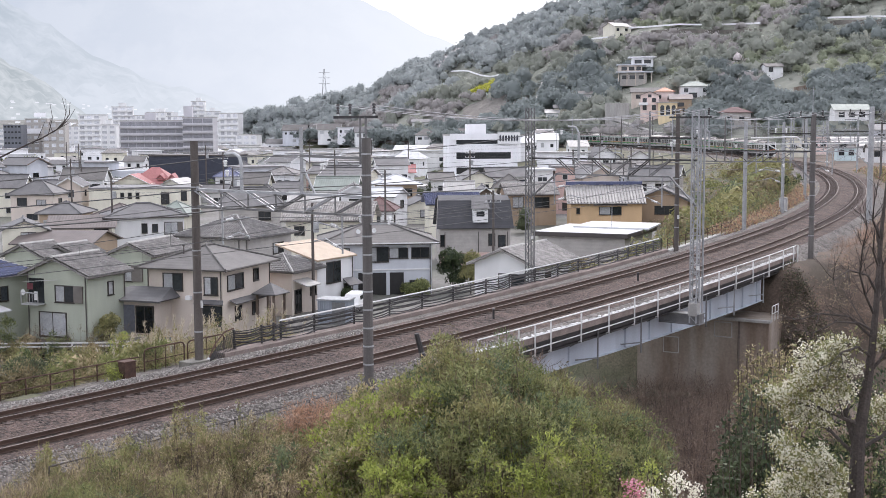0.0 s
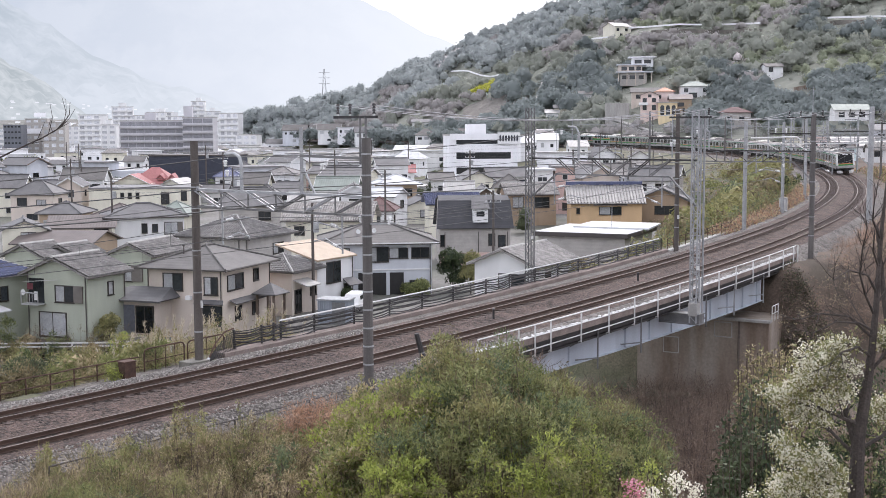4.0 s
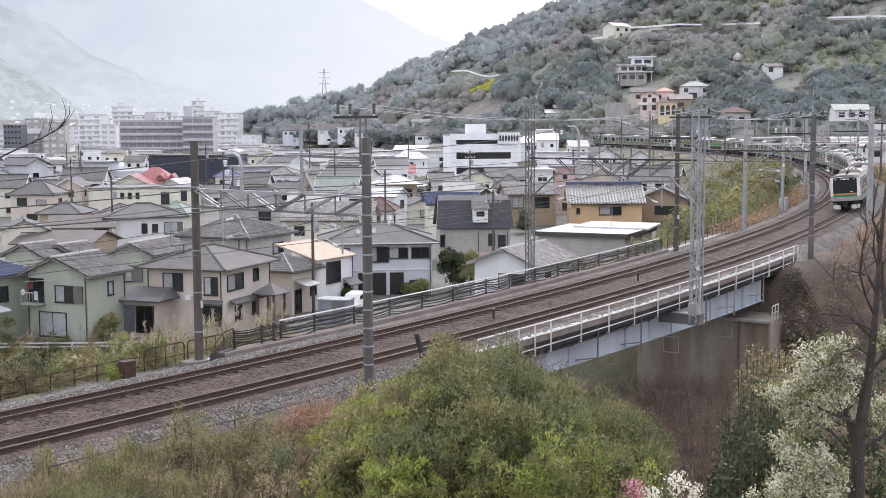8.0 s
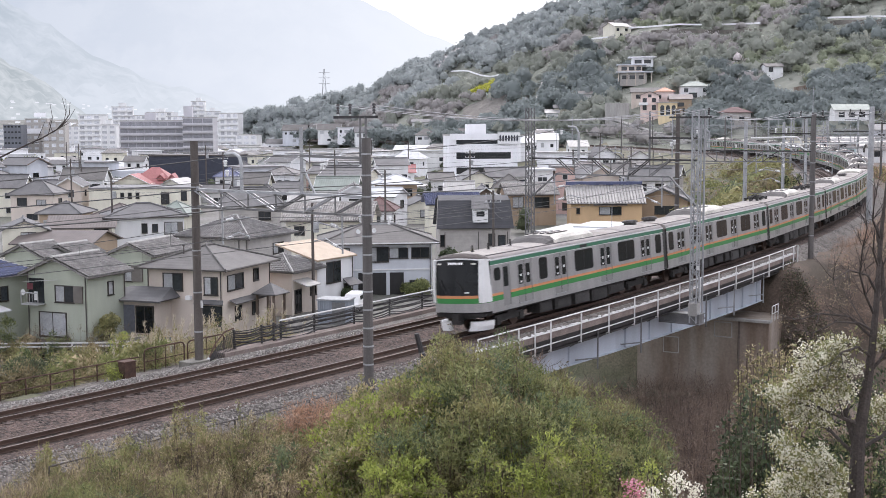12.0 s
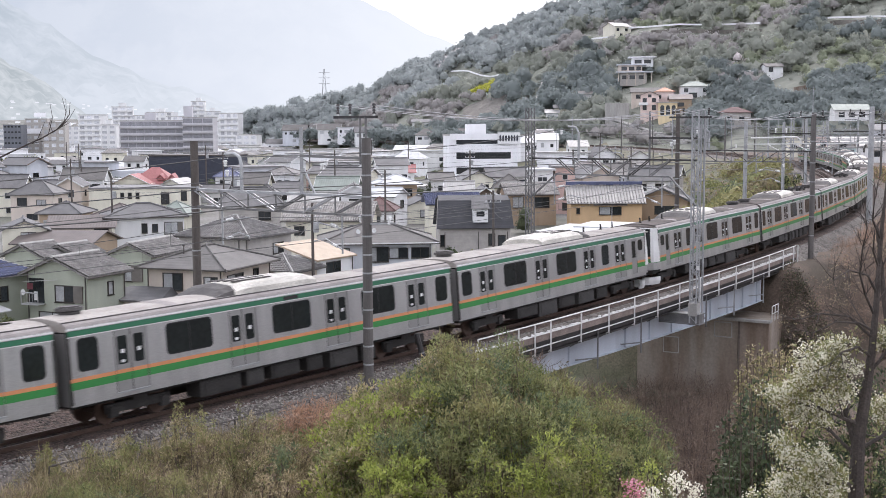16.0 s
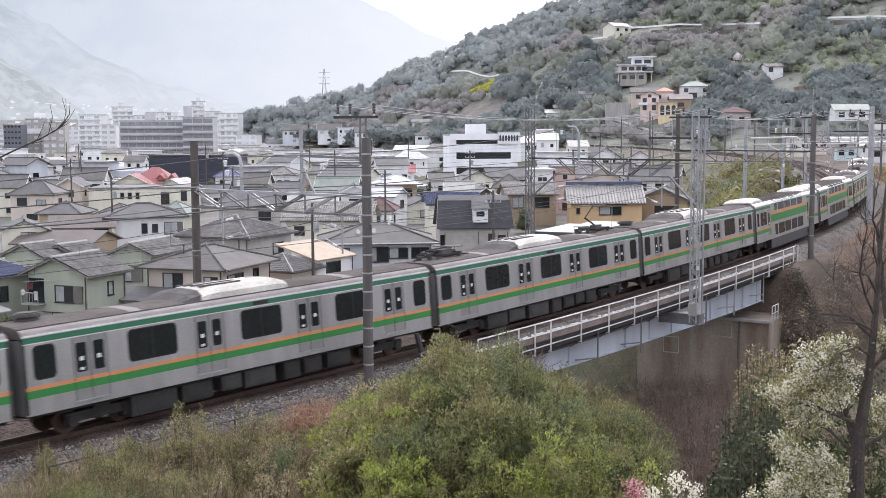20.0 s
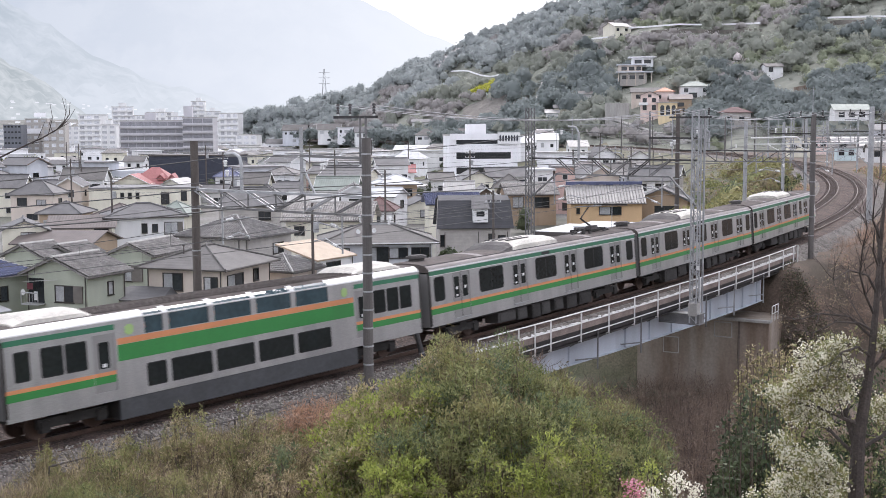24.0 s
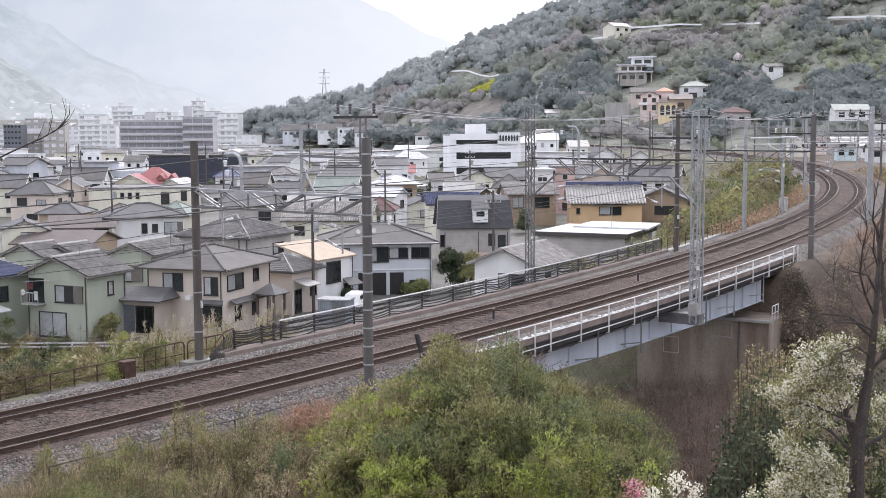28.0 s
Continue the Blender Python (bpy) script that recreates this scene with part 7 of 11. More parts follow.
    h = house(-60.2, 260.0, gz(-60, 260), -3, 9.6, 8.0, 3.4, "hip", "x", 0.78, 0.6, "cream", "red", "cream house with red hip roof, dormers and white-edged front gable", wins=((0, 3.4, 1.4, 1.6, 1.0, "glass"),), cap=False)
    wing = Mesh().box(-3.2, -5.0, 1.2, 8.4, 4.0, 4.4).add([(-7.4, -7.0, 3.3), (1.0, -7.0, 3.3), (-3.2, -7.0, 5.2)], [(0, 1, 2)])
    part("front_wing", wing, WALLS["cream"], h)
    part("front_gable", Mesh().slab([(-8.0, -7.6, 3.05), (-3.2, -7.6, 5.35), (-3.2, -1.0, 5.35), (-8.0, -1.0, 3.05)], 0.14).slab([(-3.2, -7.6, 5.35), (1.6, -7.6, 3.05), (1.6, -1.0, 3.05), (-3.2, -1.0, 5.35)], 0.14), ROOFS["red"], h)
    for e in (-1, 1):
        part("barge_board", Mesh().bar((-3.2, -7.62, 5.28), (-3.2 + 4.8 * e, -7.62, 2.98), 0.28, 0.1), WALLS["bright"], h)
    part("window", Mesh().box(-3.2, -7.03, 2.9, 1.4, 0.06, 0.5), M_PANE, h)
    for x in (2.0, 4.4):
        part("dormer_gable", Mesh().slab([(x - 0.9, -3.9, 4.2), (x, -3.9, 5.2), (x, -1.0, 5.4), (x - 0.9, -1.6, 4.4)], 0.1).slab([(x, -3.9, 5.2), (x + 0.9, -3.9, 4.2), (x + 0.9, -1.6, 4.4), (x, -1.0, 5.4)], 0.1).add([(x - 0.8, -3.8, 3.9), (x + 0.8, -3.8, 3.9), (x, -3.8, 5.05)], [(0, 1, 2)]), ROOFS["red"], h)
    house(-48.1, 226.0, gz(-48, 226), -12, 5.0, 7.0, 4.4, "gable", "y", 0.55, 0.4, "cream", "pale", "pale yellow gabled house with arched window", wins=((0, 0, 2.4, 1.4, 1.4, "glass"),), cap=False)
    house(-14.2, 158.6, -6.8, -4, 10.4, 8.6, 5.0, "gable", "x", 0.42, 0.6, "cream", "tile_pale", "cream house with patchy pale tile roof", wins=((0, -3.5, 3.0, 1.2, 1.0, "glass"),), tiles=True)
    house(-27.4, 176.0, -6.2, 8, 8.6, 8.5, 5.2, "half", "x", 0.5, 0.5, "greige", "slate", "grey house with steep charcoal roof", wins=((0, 2.0, 3.0, 1.6, 1.1, "glass"),))
    house(1.2, 176.0, -6.2, 6, 7.0, 7.0, 5.2, "gable", "x", 0.36, 0.5, "cream", "blue", "cream house with blue-grey tile roof", wins=((0, -1.6, 3.2, 1.0, 1.3, "glass"), (0, 1.4, 3.2, 1.2, 1.1, "glass")), tiles=True)


build_near_houses()


def build_middle_houses():
    """Houses of the middle town that can be told apart one by one."""
    rng = random.Random(61)
    for x, y, rz, w, d, eave, kind, axis, pitch, wall, roof, label in (
        (-74.7, 216, 4, 4.2, 6, 5.2, "gable", "x", 0.62, "cream", "tile_dark", "cream house with dark tiled gable roof"),
        (-66.2, 203, -6, 7.1, 6, 5, "hip", "x", 0.62, "beige", "tile_dark", "beige house with broad dark tiled hip roof"),
        (-64.6, 216, 7, 4.2, 8, 5.4, "gable", "y", 0.62, "beige", "slate", "beige two-storey house with timbered gable end"),
        (-53, 174, -3, 5.6, 6, 4.4, "hip", "x", 0.43, "tan", "slate", "low house with dark slate hip roof"),
        (-69.4, 241, 2, 7.8, 6, 5.2, "gable", "x", 0.62, "white", "slate_light", "long white house with grey slate roof"),
        (-44.4, 170, -7, 5.1, 6, 4.4, "hip", "x", 0.42, "greige", "brown", "grey house with brown slate hip roof"),
        (-39.6, 184, -8, 4.9, 6, 3.2, "hip", "x", 0.55, "cream", "green", "cream house with greenish grey hip roof"),
        (-42.3, 246, 3, 4.9, 6, 5.4, "hip", "x", 0.46, "white", "blue", "white house with blue-violet tiled roof"),
        (-231.7, 756, 3, 13.7, 7, 6.4, "flat", "x", 0.28, "bright", "white", "white two-storey flat-roofed building"),
        (-176.6, 628, 2, 18.1, 7, 5.6, "flat", "x", 0.28, "bright", "white", "long white flat-roofed building with small windows"),
        (-231.1, 831, 5, 13.5, 7, 7, "flat", "x", 0.28, "bright", "white", "white flat-roofed block up the street"),
        (-232.7, 673, 10, 10, 7, 5.6, "gable", "x", 0.62, "white", "slate", "white house with dark gable roof up the street"),
        (-124.9, 793, 3, 22.4, 7, 6.4, "flat", "x", 0.28, "bright", "white", "white flat-roofed apartment row"),
        (-119.9, 689, -4, 10.4, 7, 5.8, "flat", "x", 0.28, "white", "white", "white flat-roofed house behind the black hall"),
        (-73.3, 546, 3, 7.6, 6, 5.6, "gable", "x", 0.54, "bright", "slate", "white house with grey roof below the hill"),
        (-63.6, 539, -4, 10.2, 7, 6, "gable", "x", 0.62, "grey", "slate_light", "pale house with blue-grey roof below the hill"),
        (-39.9, 354, 4, 6.2, 6, 4.8, "half", "x", 0.54, "white", "pale", "white house with a rounded pale roof"),
        (-28.1, 256, 5, 5.2, 6, 4.2, "gable", "x", 0.52, "pink", "dark_red", "dull pink house with faded red roof"),
        (-18.2, 216, -5, 6.8, 6, 4.6, "gable", "x", 0.62, "white", "green", "white house with pale green ribbed roof"),
        (-14.3, 200, 5, 4.2, 8, 5.2, "gable", "y", 0.52, "white", "slate_light", "white house with a grey gable end"),
        (-14.8, 313, 3, 5.6, 6, 5.4, "hip", "x", 0.62, "white", "slate_light", "white house with pale slate hip roof"),
        (-10.5, 417, -6, 11.1, 7, 5.8, "shed", "x", 0.28, "tan", "white", "tan two-storey house with white sheet roof and balcony"),
        (-6.5, 490, 4, 8.3, 7, 5.8, "hip", "x", 0.62, "white", "slate_light", "white house with grey hip roof below the hill"),
        (-9.2, 287, 4, 5, 6, 4.4, "gable", "x", 0.47, "white", "red", "white house with a red metal roof"),
        (-9.1, 179, -4, 4.2, 6, 4.2, "hip", "x", 0.49, "white", "dark_red", "small white house with dark red roof"),
        (-18.9, 181, 2, 6.4, 6, 4.8, "gable", "x", 0.49, "white", "pale", "white house with a pale sheet roof"),
        (-46.7, 338, -6, 5.4, 8, 5.2, "gable", "y", 0.62, "white", "green", "white house with pale green gables"),
        (-47.3, 295, 4, 4.9, 6, 4.8, "hip", "x", 0.62, "white", "slate", "white house with dark slate hip roof"),
        (-34.2, 229, -3, 4.2, 6, 4.8, "gable", "x", 0.56, "cream", "slate_light", "cream house with grey slate roof"),
        (-28.6, 201, 3, 4.2, 6, 4.6, "hip", "x", 0.53, "beige", "tile_dark", "beige house with dark tiled hip roof"),
        (-42.8, 232, 2, 5, 6, 3, "gable", "x", 0.38, "white", "slate", "low white house with dark roof"),
        (30.5, 363, -3, 6, 6, 6, "shed", "x", 0.28, "bright", "white", "white house with a white sheet roof by the office"),
        (34.2, 415, 2, 4.8, 6, 5.4, "gable", "x", 0.48, "white", "pale", "white house with pale roof at the hill foot"),
        (41.7, 328, 14, 7.9, 8, 5.4, "gable", "y", 0.62, "white", "slate", "white house with steep gable and white boards"),
        (38.5, 230, -6, 7, 6, 5, "gable", "x", 0.62, "white", "slate", "white house with large dark slate roof"),
        (11.3, 211, -4, 4.8, 6, 5.2, "hip", "x", 0.62, "cream", "slate_light", "cream house with grey hip roof"),
        (6.4, 193, 3, 5.4, 8, 4.6, "gable", "y", 0.62, "brown", "tile_dark", "old dark timber house with layered tile gables"),
        (16.9, 214, 2, 3.6, 6, 7.6, "flat", "x", 0.28, "white", "white", "tall white flat-roofed house"),
        (21, 216, 1, 3.4, 6, 8, "flat", "x", 0.28, "pink", "grey", "narrow dull pink building"),
        (2.8, 208, -4, 4.2, 6, 4.2, "gable", "x", 0.62, "white", "pale", "white house with pale grey roof"),
        (-0.4, 233, 6, 4.2, 6, 5, "gable", "x", 0.38, "white", "slate_light", "white house with grey gable roof"),
        (-48.2, 529, 4, 9.5, 7, 5.6, "gable", "x", 0.62, "white", "slate_light", "white house on the lower hillside"),
        (-40.3, 525, -2, 7.3, 6, 6, "flat", "x", 0.28, "bright", "white", "white modern house on the lower hillside"),
        (-32.7, 516, 8, 7.3, 7, 5.4, "gable", "x", 0.62, "white", "slate", "white house with dark roof on the lower hillside"),
        (-35.2, 470, 5, 6.8, 7, 5.2, "hip", "x", 0.61, "cream", "slate_light", "cream house with grey hip roof"),
        (-43.8, 470, -10, 6.2, 7, 5.2, "gable", "x", 0.62, "white", "tile_dark", "white house with dark tiled roof"),
        (-54.9, 470, 10, 7.2, 7, 5.2, "hip", "x", 0.62, "beige", "tile", "beige house with tiled hip roof"),
        (-23.4, 292, -2, 7.3, 6, 4.8, "hip", "x", 0.48, "white", "slate", "white house with slate hip roof"),
        (-94.1, 381, -2, 6, 6, 5, "gable", "x", 0.48, "white", "slate_light", "white house with slate roof by the pale shed"),
        (37.7, 348, 5, 5, 6, 5.2, "gable", "x", 0.49, "white", "pale", "white house with pale roof below the far line"),
        (44.5, 255, -20, 9, 7, 4.6, "gable", "x", 0.52, "greige", "slate", "grey house with broad dark slate roof beside the bank"),
        (36.8, 258, 8, 6.4, 6, 4.6, "hip", "x", 0.5, "grey", "tile_mid", "grey house with dark tiled hip roof"),
        (33.6, 275, 12, 6.5, 8, 5.0, "gable", "y", 0.55, "cream", "pale", "cream house with pale sheet gable roof"),
        (39.5, 281, -24, 8, 6, 4.6, "gable", "x", 0.5, "white", "slate_light", "white house with grey slate roof near the bank"),
        (13.4, 262, 6, 8.4, 6.5, 4.4, "gable", "x", 0.5, "white", "slate", "white house with broad slate roof before the office"),
        (20.2, 266, -8, 6, 6, 4.4, "hip", "x", 0.5, "beige", "tile_mid", "beige house with tiled hip roof before the office"),
        (6.2, 252, 14, 6.5, 7, 4.2, "gable", "y", 0.5, "cream", "tile_dark", "cream house with dark tiled gable before the office"),
        (46, 300, -14, 7, 6, 4.6, "gable", "x", 0.5, "white", "tile_mid", "white house with tiled roof below the far line"),
        (50.7, 321, -4, 4.6, 8, 5, "gable", "y", 0.62, "white", "slate_light", "white house with slate gable below the far line"),
    ):
        h = house_at(x, y, gz(x, y), rz, label)
        walls_of(h, w, d, eave, kind, axis, pitch, WALLS[wall])
        roof_on(h, w, d, eave, kind, axis, pitch, 0.5, ROOFS[roof], False, y < 300, False, WALLS["white"] if kind == "gable" and rng.random() < 0.6 else None)
        floors = (eave - 2.1, 0.6) if eave > 4 else (0.9,)
        for i, f in enumerate(floors):
            n = max(1, int(w / 2.4)) if i == 0 else 1
            for k in range(n):
                u = (k - (n - 1) / 2) * w / (n + 0.2)
                window(h, w, d, 0, u, f, min(rng.choice((0.8, 1.5, 1.7)), w / n * 0.7), rng.choice((0.9, 1.2)), rng.choice(("glass", "half", "curtain")), frame_mat=rng.choice((M_FRAME, M_FRAME_PALE)), simple=True, detail=y < 420)
        side = 1 if x < 0 else 3
        window(h, w, d, side, rng.uniform(-1, 1), floors[0], 1.2, 1.0, "glass", simple=True, detail=y < 420)
        if y > 430:
            HILL_CLEAR.append((x, y, max(w, d) * 0.55 + 1.0))


build_middle_houses()

# ---- the rest of the town, from a set of built houses ----
def town_template(i, detail):
    rng = random.Random(100 + i)
    wall = rng.choice(("white", "white", "white", "white", "cream", "cream", "beige", "grey", "tan", "white", "white"))
    # far walls mostly take the white with haze put into it
    if not detail:
        wall = rng.choice(("bright", "bright", "white", "cream"))
    roof = ("slate", "tile_dark", "slate_light", "brown", "tile", "white", "slate", "green", "tile_dark", "pale", "tile", "slate_light", "brown", "tile_pale", "slate", "tile_dark")[i % 16]
    kind = rng.choice(("gable", "gable", "hip", "gable", "gable", "flat", "hip") if detail else ("gable", "hip", "flat", "flat", "half"))
    if kind == "flat":
        roof = rng.choice(("white", "grey", "pale", "white"))
    elif not detail:
        roof = rng.choice(("pale", "slate_light", "tile_mid", "white", "slate", "grey", "green", "brown", "brown", "slate_light"))
    w, d = rng.uniform(6.4, 9.4), rng.uniform(5.6, 7.4)
    if not detail and kind == "flat":
        w += rng.uniform(1, 6)
    eave = ((2.7, 5.8, 2.9, 6.4, 5.6, 2.8, 6.6, 5.8) if detail else (5.6, 6.2, 2.9, 7.6, 5.8, 2.8, 5.6, 6.4))[i % 8]
    h = house_at(0, 0, 0, 0, f"{wall} {'two-storey' if eave > 4 else 'low'} house with a {roof.replace('_', ' ')} {kind if kind != 'half' else 'hipped'} roof")
    pitch = rng.uniform(0.32, 0.48)
    axis = "x" if w >= d or rng.random() < 0.7 else "y"
    walls_of(h, w, d, eave, kind, axis, pitch, WALLS[wall])
    roof_on(h, w, d, eave, kind, axis, pitch, rng.uniform(0.4, 0.7), ROOFS[roof], False, detail, False, rng.choice((WALLS["white"], WALLS["brown"], WALLS["white"])) if detail else None)
    if detail and i % 2 == 0 and kind != "flat":
        zt = eave + (d if axis == "x" else w) / 2 * pitch
        part("tv_aerial", Mesh().tube([(0.8, 0, zt - 0.2), (0.8, 0, zt + 1.8)], 0.03, 5).bar((0.1, 0, zt + 1.6), (1.5, 0, zt + 1.6), 0.04).bar((0.3, -0.4, zt + 1.6), (0.3, 0.4, zt + 1.6), 0.03).bar((0.8, -0.4, zt + 1.6), (0.8, 0.4, zt + 1.6), 0.03).bar((1.3, -0.4, zt + 1.6), (1.3, 0.4, zt + 1.6), 0.03), M_GALV, h)
    floors = (3.1, 0.6) if eave > 4 else (0.8,)
    for side in (0, 1):
        span = w if side == 0 else d
        for f in floors[: 2 if side == 0 and detail else 1]:
            n = (3 if side == 0 and detail and f > 2 else 2 if side == 0 else 1)
            for k in range(n):
                u = (k - (n - 1) / 2) * span / (n + 0.3) + rng.uniform(-0.6, 0.6)
                if detail and k < 2:
                    window(h, w, d, side, u, f + 0.1, rng.choice((0.8, 1.6, 1.7)), 1.15, rng.choice(("half", "glass", "curtain")), frame_mat=rng.choice((M_FRAME, M_FRAME_PALE)), simple=True)
                else:
                    window(h, w, d, side, u, f + 0.1, rng.choice((1.2, 1.8)), 1.15, "glass", detail=False)
    return h


KEEP_OUT = []


def free_at(x, y, r):
    return all((x - a) ** 2 + (y - b) ** 2 > (r + c) ** 2 for a, b, c in KEEP_OUT)


def fill_town():
    rng = random.Random(21)
    for o in list(scene.objects):
        if o.parent is None and o.get("category") in ("house", "building", "office", "porch"):
            KEEP_OUT.append((o.location.x, o.location.y, 5.2))
    fine = [town_template(i, True) for i in range(16)]
    plain = [town_template(50 + i, False) for i in range(16)]
    low = [t for i, t in enumerate(plain) if (50 + i) % 8 in (2, 5)]
    used = set()
    y = 238.0
    while y < 760:
        near = y < 300
        step = 11.6 if near else 12.5 + (y - 300) * 0.02
        x = -0.39 * y - 8
        lim = 0.25 * y if y > 200 else 0.14 * y + 6
        while x < lim:
            px, py = x + rng.uniform(-2.5, 2.5), y + rng.uniform(-4, 4)
            x += step * rng.uniform(0.85, 1.2)
            if rng.random() < (0.3 if near else 0.36):
                continue
            if px > -14 and py < 205 or py < 178 and px > -50 or py < 214 and 2189 * px / py < -400:
                continue
            s, lat = line_coords([px], [py])
            s, lat = s[0], lat[0]
            if (lat > bank_toe(s) - 3 and not ((lat > 14 or lat < -11) and s > 352)) or not free_at(px, py, 3.4):
                continue
            b = 2189 * px / py
            if py < 300 and -540 < b < -345 or py < 330 and -20 < b < 160 or b > 215 and py > 262:
                continue
            if 640 < py < 760 and -700 < b < -540:
                continue
            if py > np.interp(b, HILL_B, HILL_F) + 25:
                continue
            west = b < -350 and 310 < py < 470
            if west and rng.random() < 0.25:
                continue
            t = rng.choice(fine if near else low if west else plain)
            rz = rng.choice((-26, -18, 4, 12, 24, 70, 66)) + rng.uniform(-9, 9)
            if rz > 40:
                rz -= 90 if rng.random() < 0.5 else 0
            m = Matrix.Translation((px, py, gz(px, py))) @ pose(0, 0, 0, 0, 0, rz)
            if t in used:
                copy_thing(t, m)
            else:
                used.add(t)
                t.matrix_basis = m
        y += step * 1.02
    for t in fine + plain:
        if t not in used:
            for o in list(t.children_recursive) + [t]:
                bpy.data.objects.remove(o)


def block(x, y, z, rz, w, d, floors, fh, wall, label, bays, balcony=True, band=None, name="apartment_building", roof_box=(), sill=1.1):
    """A multi-storey block with windows, slabs and roof huts."""
    b = thing(name, label, "building", Matrix.Translation((x, y, z)) @ pose(0, 0, 0, 0, 0, rz), "blocks of the town")
    H = floors * fh
    part("wall", Mesh().box(0, 0, H / 2 - 2, w, d, H + 4), WALLS[wall], b)
    part("roof", Mesh().box(0, 0, H + 0.2, w + 0.3, d + 0.3, 0.4), M_CONC_PALE, b)
    for f in range(floors):
        if balcony:
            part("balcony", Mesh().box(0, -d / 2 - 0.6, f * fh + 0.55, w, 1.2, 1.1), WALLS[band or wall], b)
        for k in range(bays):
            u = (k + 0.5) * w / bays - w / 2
            # on nearer balcony blocks these plates are strips of painted recess shade
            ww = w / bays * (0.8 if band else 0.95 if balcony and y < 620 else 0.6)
            # beyond 620 the panes take the haze-paled glass
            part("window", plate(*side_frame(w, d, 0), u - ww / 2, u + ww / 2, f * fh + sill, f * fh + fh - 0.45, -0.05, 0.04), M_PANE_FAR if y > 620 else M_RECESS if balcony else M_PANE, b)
    for hx, hy, hw, hd, hh in roof_box:
        part("roof_hut", Mesh().box(hx, hy, H + hh / 2, hw, hd, hh), WALLS[band or wall], b)
    KEEP_OUT.append((x, y, max(w, d) * 0.62))
    return b


def build_blocks():
    gb = block(-139, 600, gz(-139, 600), 4, 30, 14, 6, 3.35, "lilac", "grey six-storey apartment block with long balconies", 8, roof_box=((-2, 2, 5, 4, 4.2),))
    block(-116, 596, gz(-116, 596), 4, 14, 20, 6, 3.6, "lilac", "grey six-storey wing beside the apartment block", 3, roof_box=((-5.5, 0, 4, 5, 5.5),))
    # office with white bands
    o = block(9.9, 330, gz(9.9, 330) + 0.5, 8, 18.0, 12, 3, 3.9, "bright", "white three-storey office with dark window bands", 1, balcony=False, band="bright", name="office_building", roof_box=((-1.0, 1, 5.0, 4, 3.0),), sill=1.75)
    part("parapet", Mesh().box(0, -6.05, 11.4, 17.9, 0.3, 1.6), WALLS["bright"], o)
    sg = part("sign_board", Mesh().box(6.6, -6.6, 11.0, 6.0, 0.3, 3.0), WALLS["white"], o, "white roof sign with dark lettering")
    rng = random.Random(4)
    for i in range(7):
        part("lettering_bar", Mesh().box(4.3 + 0.75 * i, -6.77, 11.0, 0.5, 0.04, 1.3).box(4.3 + 0.75 * i, -6.78, 11.0, 0.15, 0.05, 1.7), WALLS["navy"], sg)
    # black-walled hall with red lettering board
    h = thing("black_hall", "long hall with plain black wall", "building", Matrix.Translation((-59.5, 303, gz(-59, 303))) @ pose(0, 0, 0, 0, 0, -2))
    part("wall", Mesh().box(0, 0, 3.0, 21.5, 12, 9.6), WALLS["navy"], h)
    part("roof", Mesh().box(0, 0, 7.95, 21.9, 12.4, 0.3), M_PIPE, h)
    part("pale_end", Mesh().box(-15.5, -3, 1.6, 9.4, 5, 5.6), WALLS["grey"], h)
    for i in range(5):
        part("lettering_bar", Mesh().box(-13.6 + 1.1 * i, -5.55, 3.0, 0.7, 0.06, 1.5), ROOFS["red"], h)
    KEEP_OUT.append((-60, 303, 15))
    # brown buildings at the valley's edge
    block(-213, 620, gz(-213, 620), 5, 8.5, 12, 7, 2.7, "steel", "dark commercial block at the valley's edge", 5, balcony=False, sill=1.4)
    b = block(-208, 640, gz(-208, 640), 6, 11, 10, 8, 2.75, "greige", "grey-brown block with white sign boards", 3, balcony=False)
    part("sign_board", Mesh().box(0.5, -5.3, 16.0, 12.0, 0.4, 2.6), WALLS["bright"], b, "white sign board")
    part("roof_sign", Mesh().box(1.5, -2.0, 24.2, 6.0, 0.5, 2.4).box(1.5, -1.8, 22.8, 0.4, 0.4, 2.0), WALLS["bright"], b, "white roof sign")
    block(-196, 630, gz(-196, 630), 8, 11, 13, 6, 3.35, "greige", "grey-brown block with a flat roof", 3, balcony=False)
    # pale hotels up the valley
    spec = ((-230, 820, 15, 13, 7, "white", 3.4), (-198, 740, 9, 10, 6, "white", 3.0), (-231, 900, 15, 10, 9, "white", 3.25), (-218, 900, 12, 10, 7, "white", 3.3), (-180, 920, 10, 10, 8, "white", 3.15),
            (-166, 900, 11, 10, 5, "white", 3.2), (-129, 760, 12, 10, 7, "white", 3.5), (-215, 950, 19, 13, 7, "white", 3.4), (-189, 880, 12, 10, 7, "white", 3.2),
            (-109, 700, 12, 10, 4, "white", 3.1), (-262, 760, 16, 12, 5, "white", 3.2), (-260, 860, 18, 14, 5, "white", 3.2), (-66, 640, 18, 12, 3, "white", 3.2), (-150, 820, 12, 10, 6, "white", 3.2))
    for i, (x, y, w, d, fl, c, fh) in enumerate(spec):
        block(x, y, gz(x, y), (-8, 5, 12)[i % 3], w, d, fl, fh, c, f"pale concrete {fl}-storey block up the valley", max(2, int(w / 4)), balcony=i % 2 == 0, roof_box=((0, 0, w * 0.35, 5, 3.0),) if i % 3 else ())


build_blocks()
fill_town()
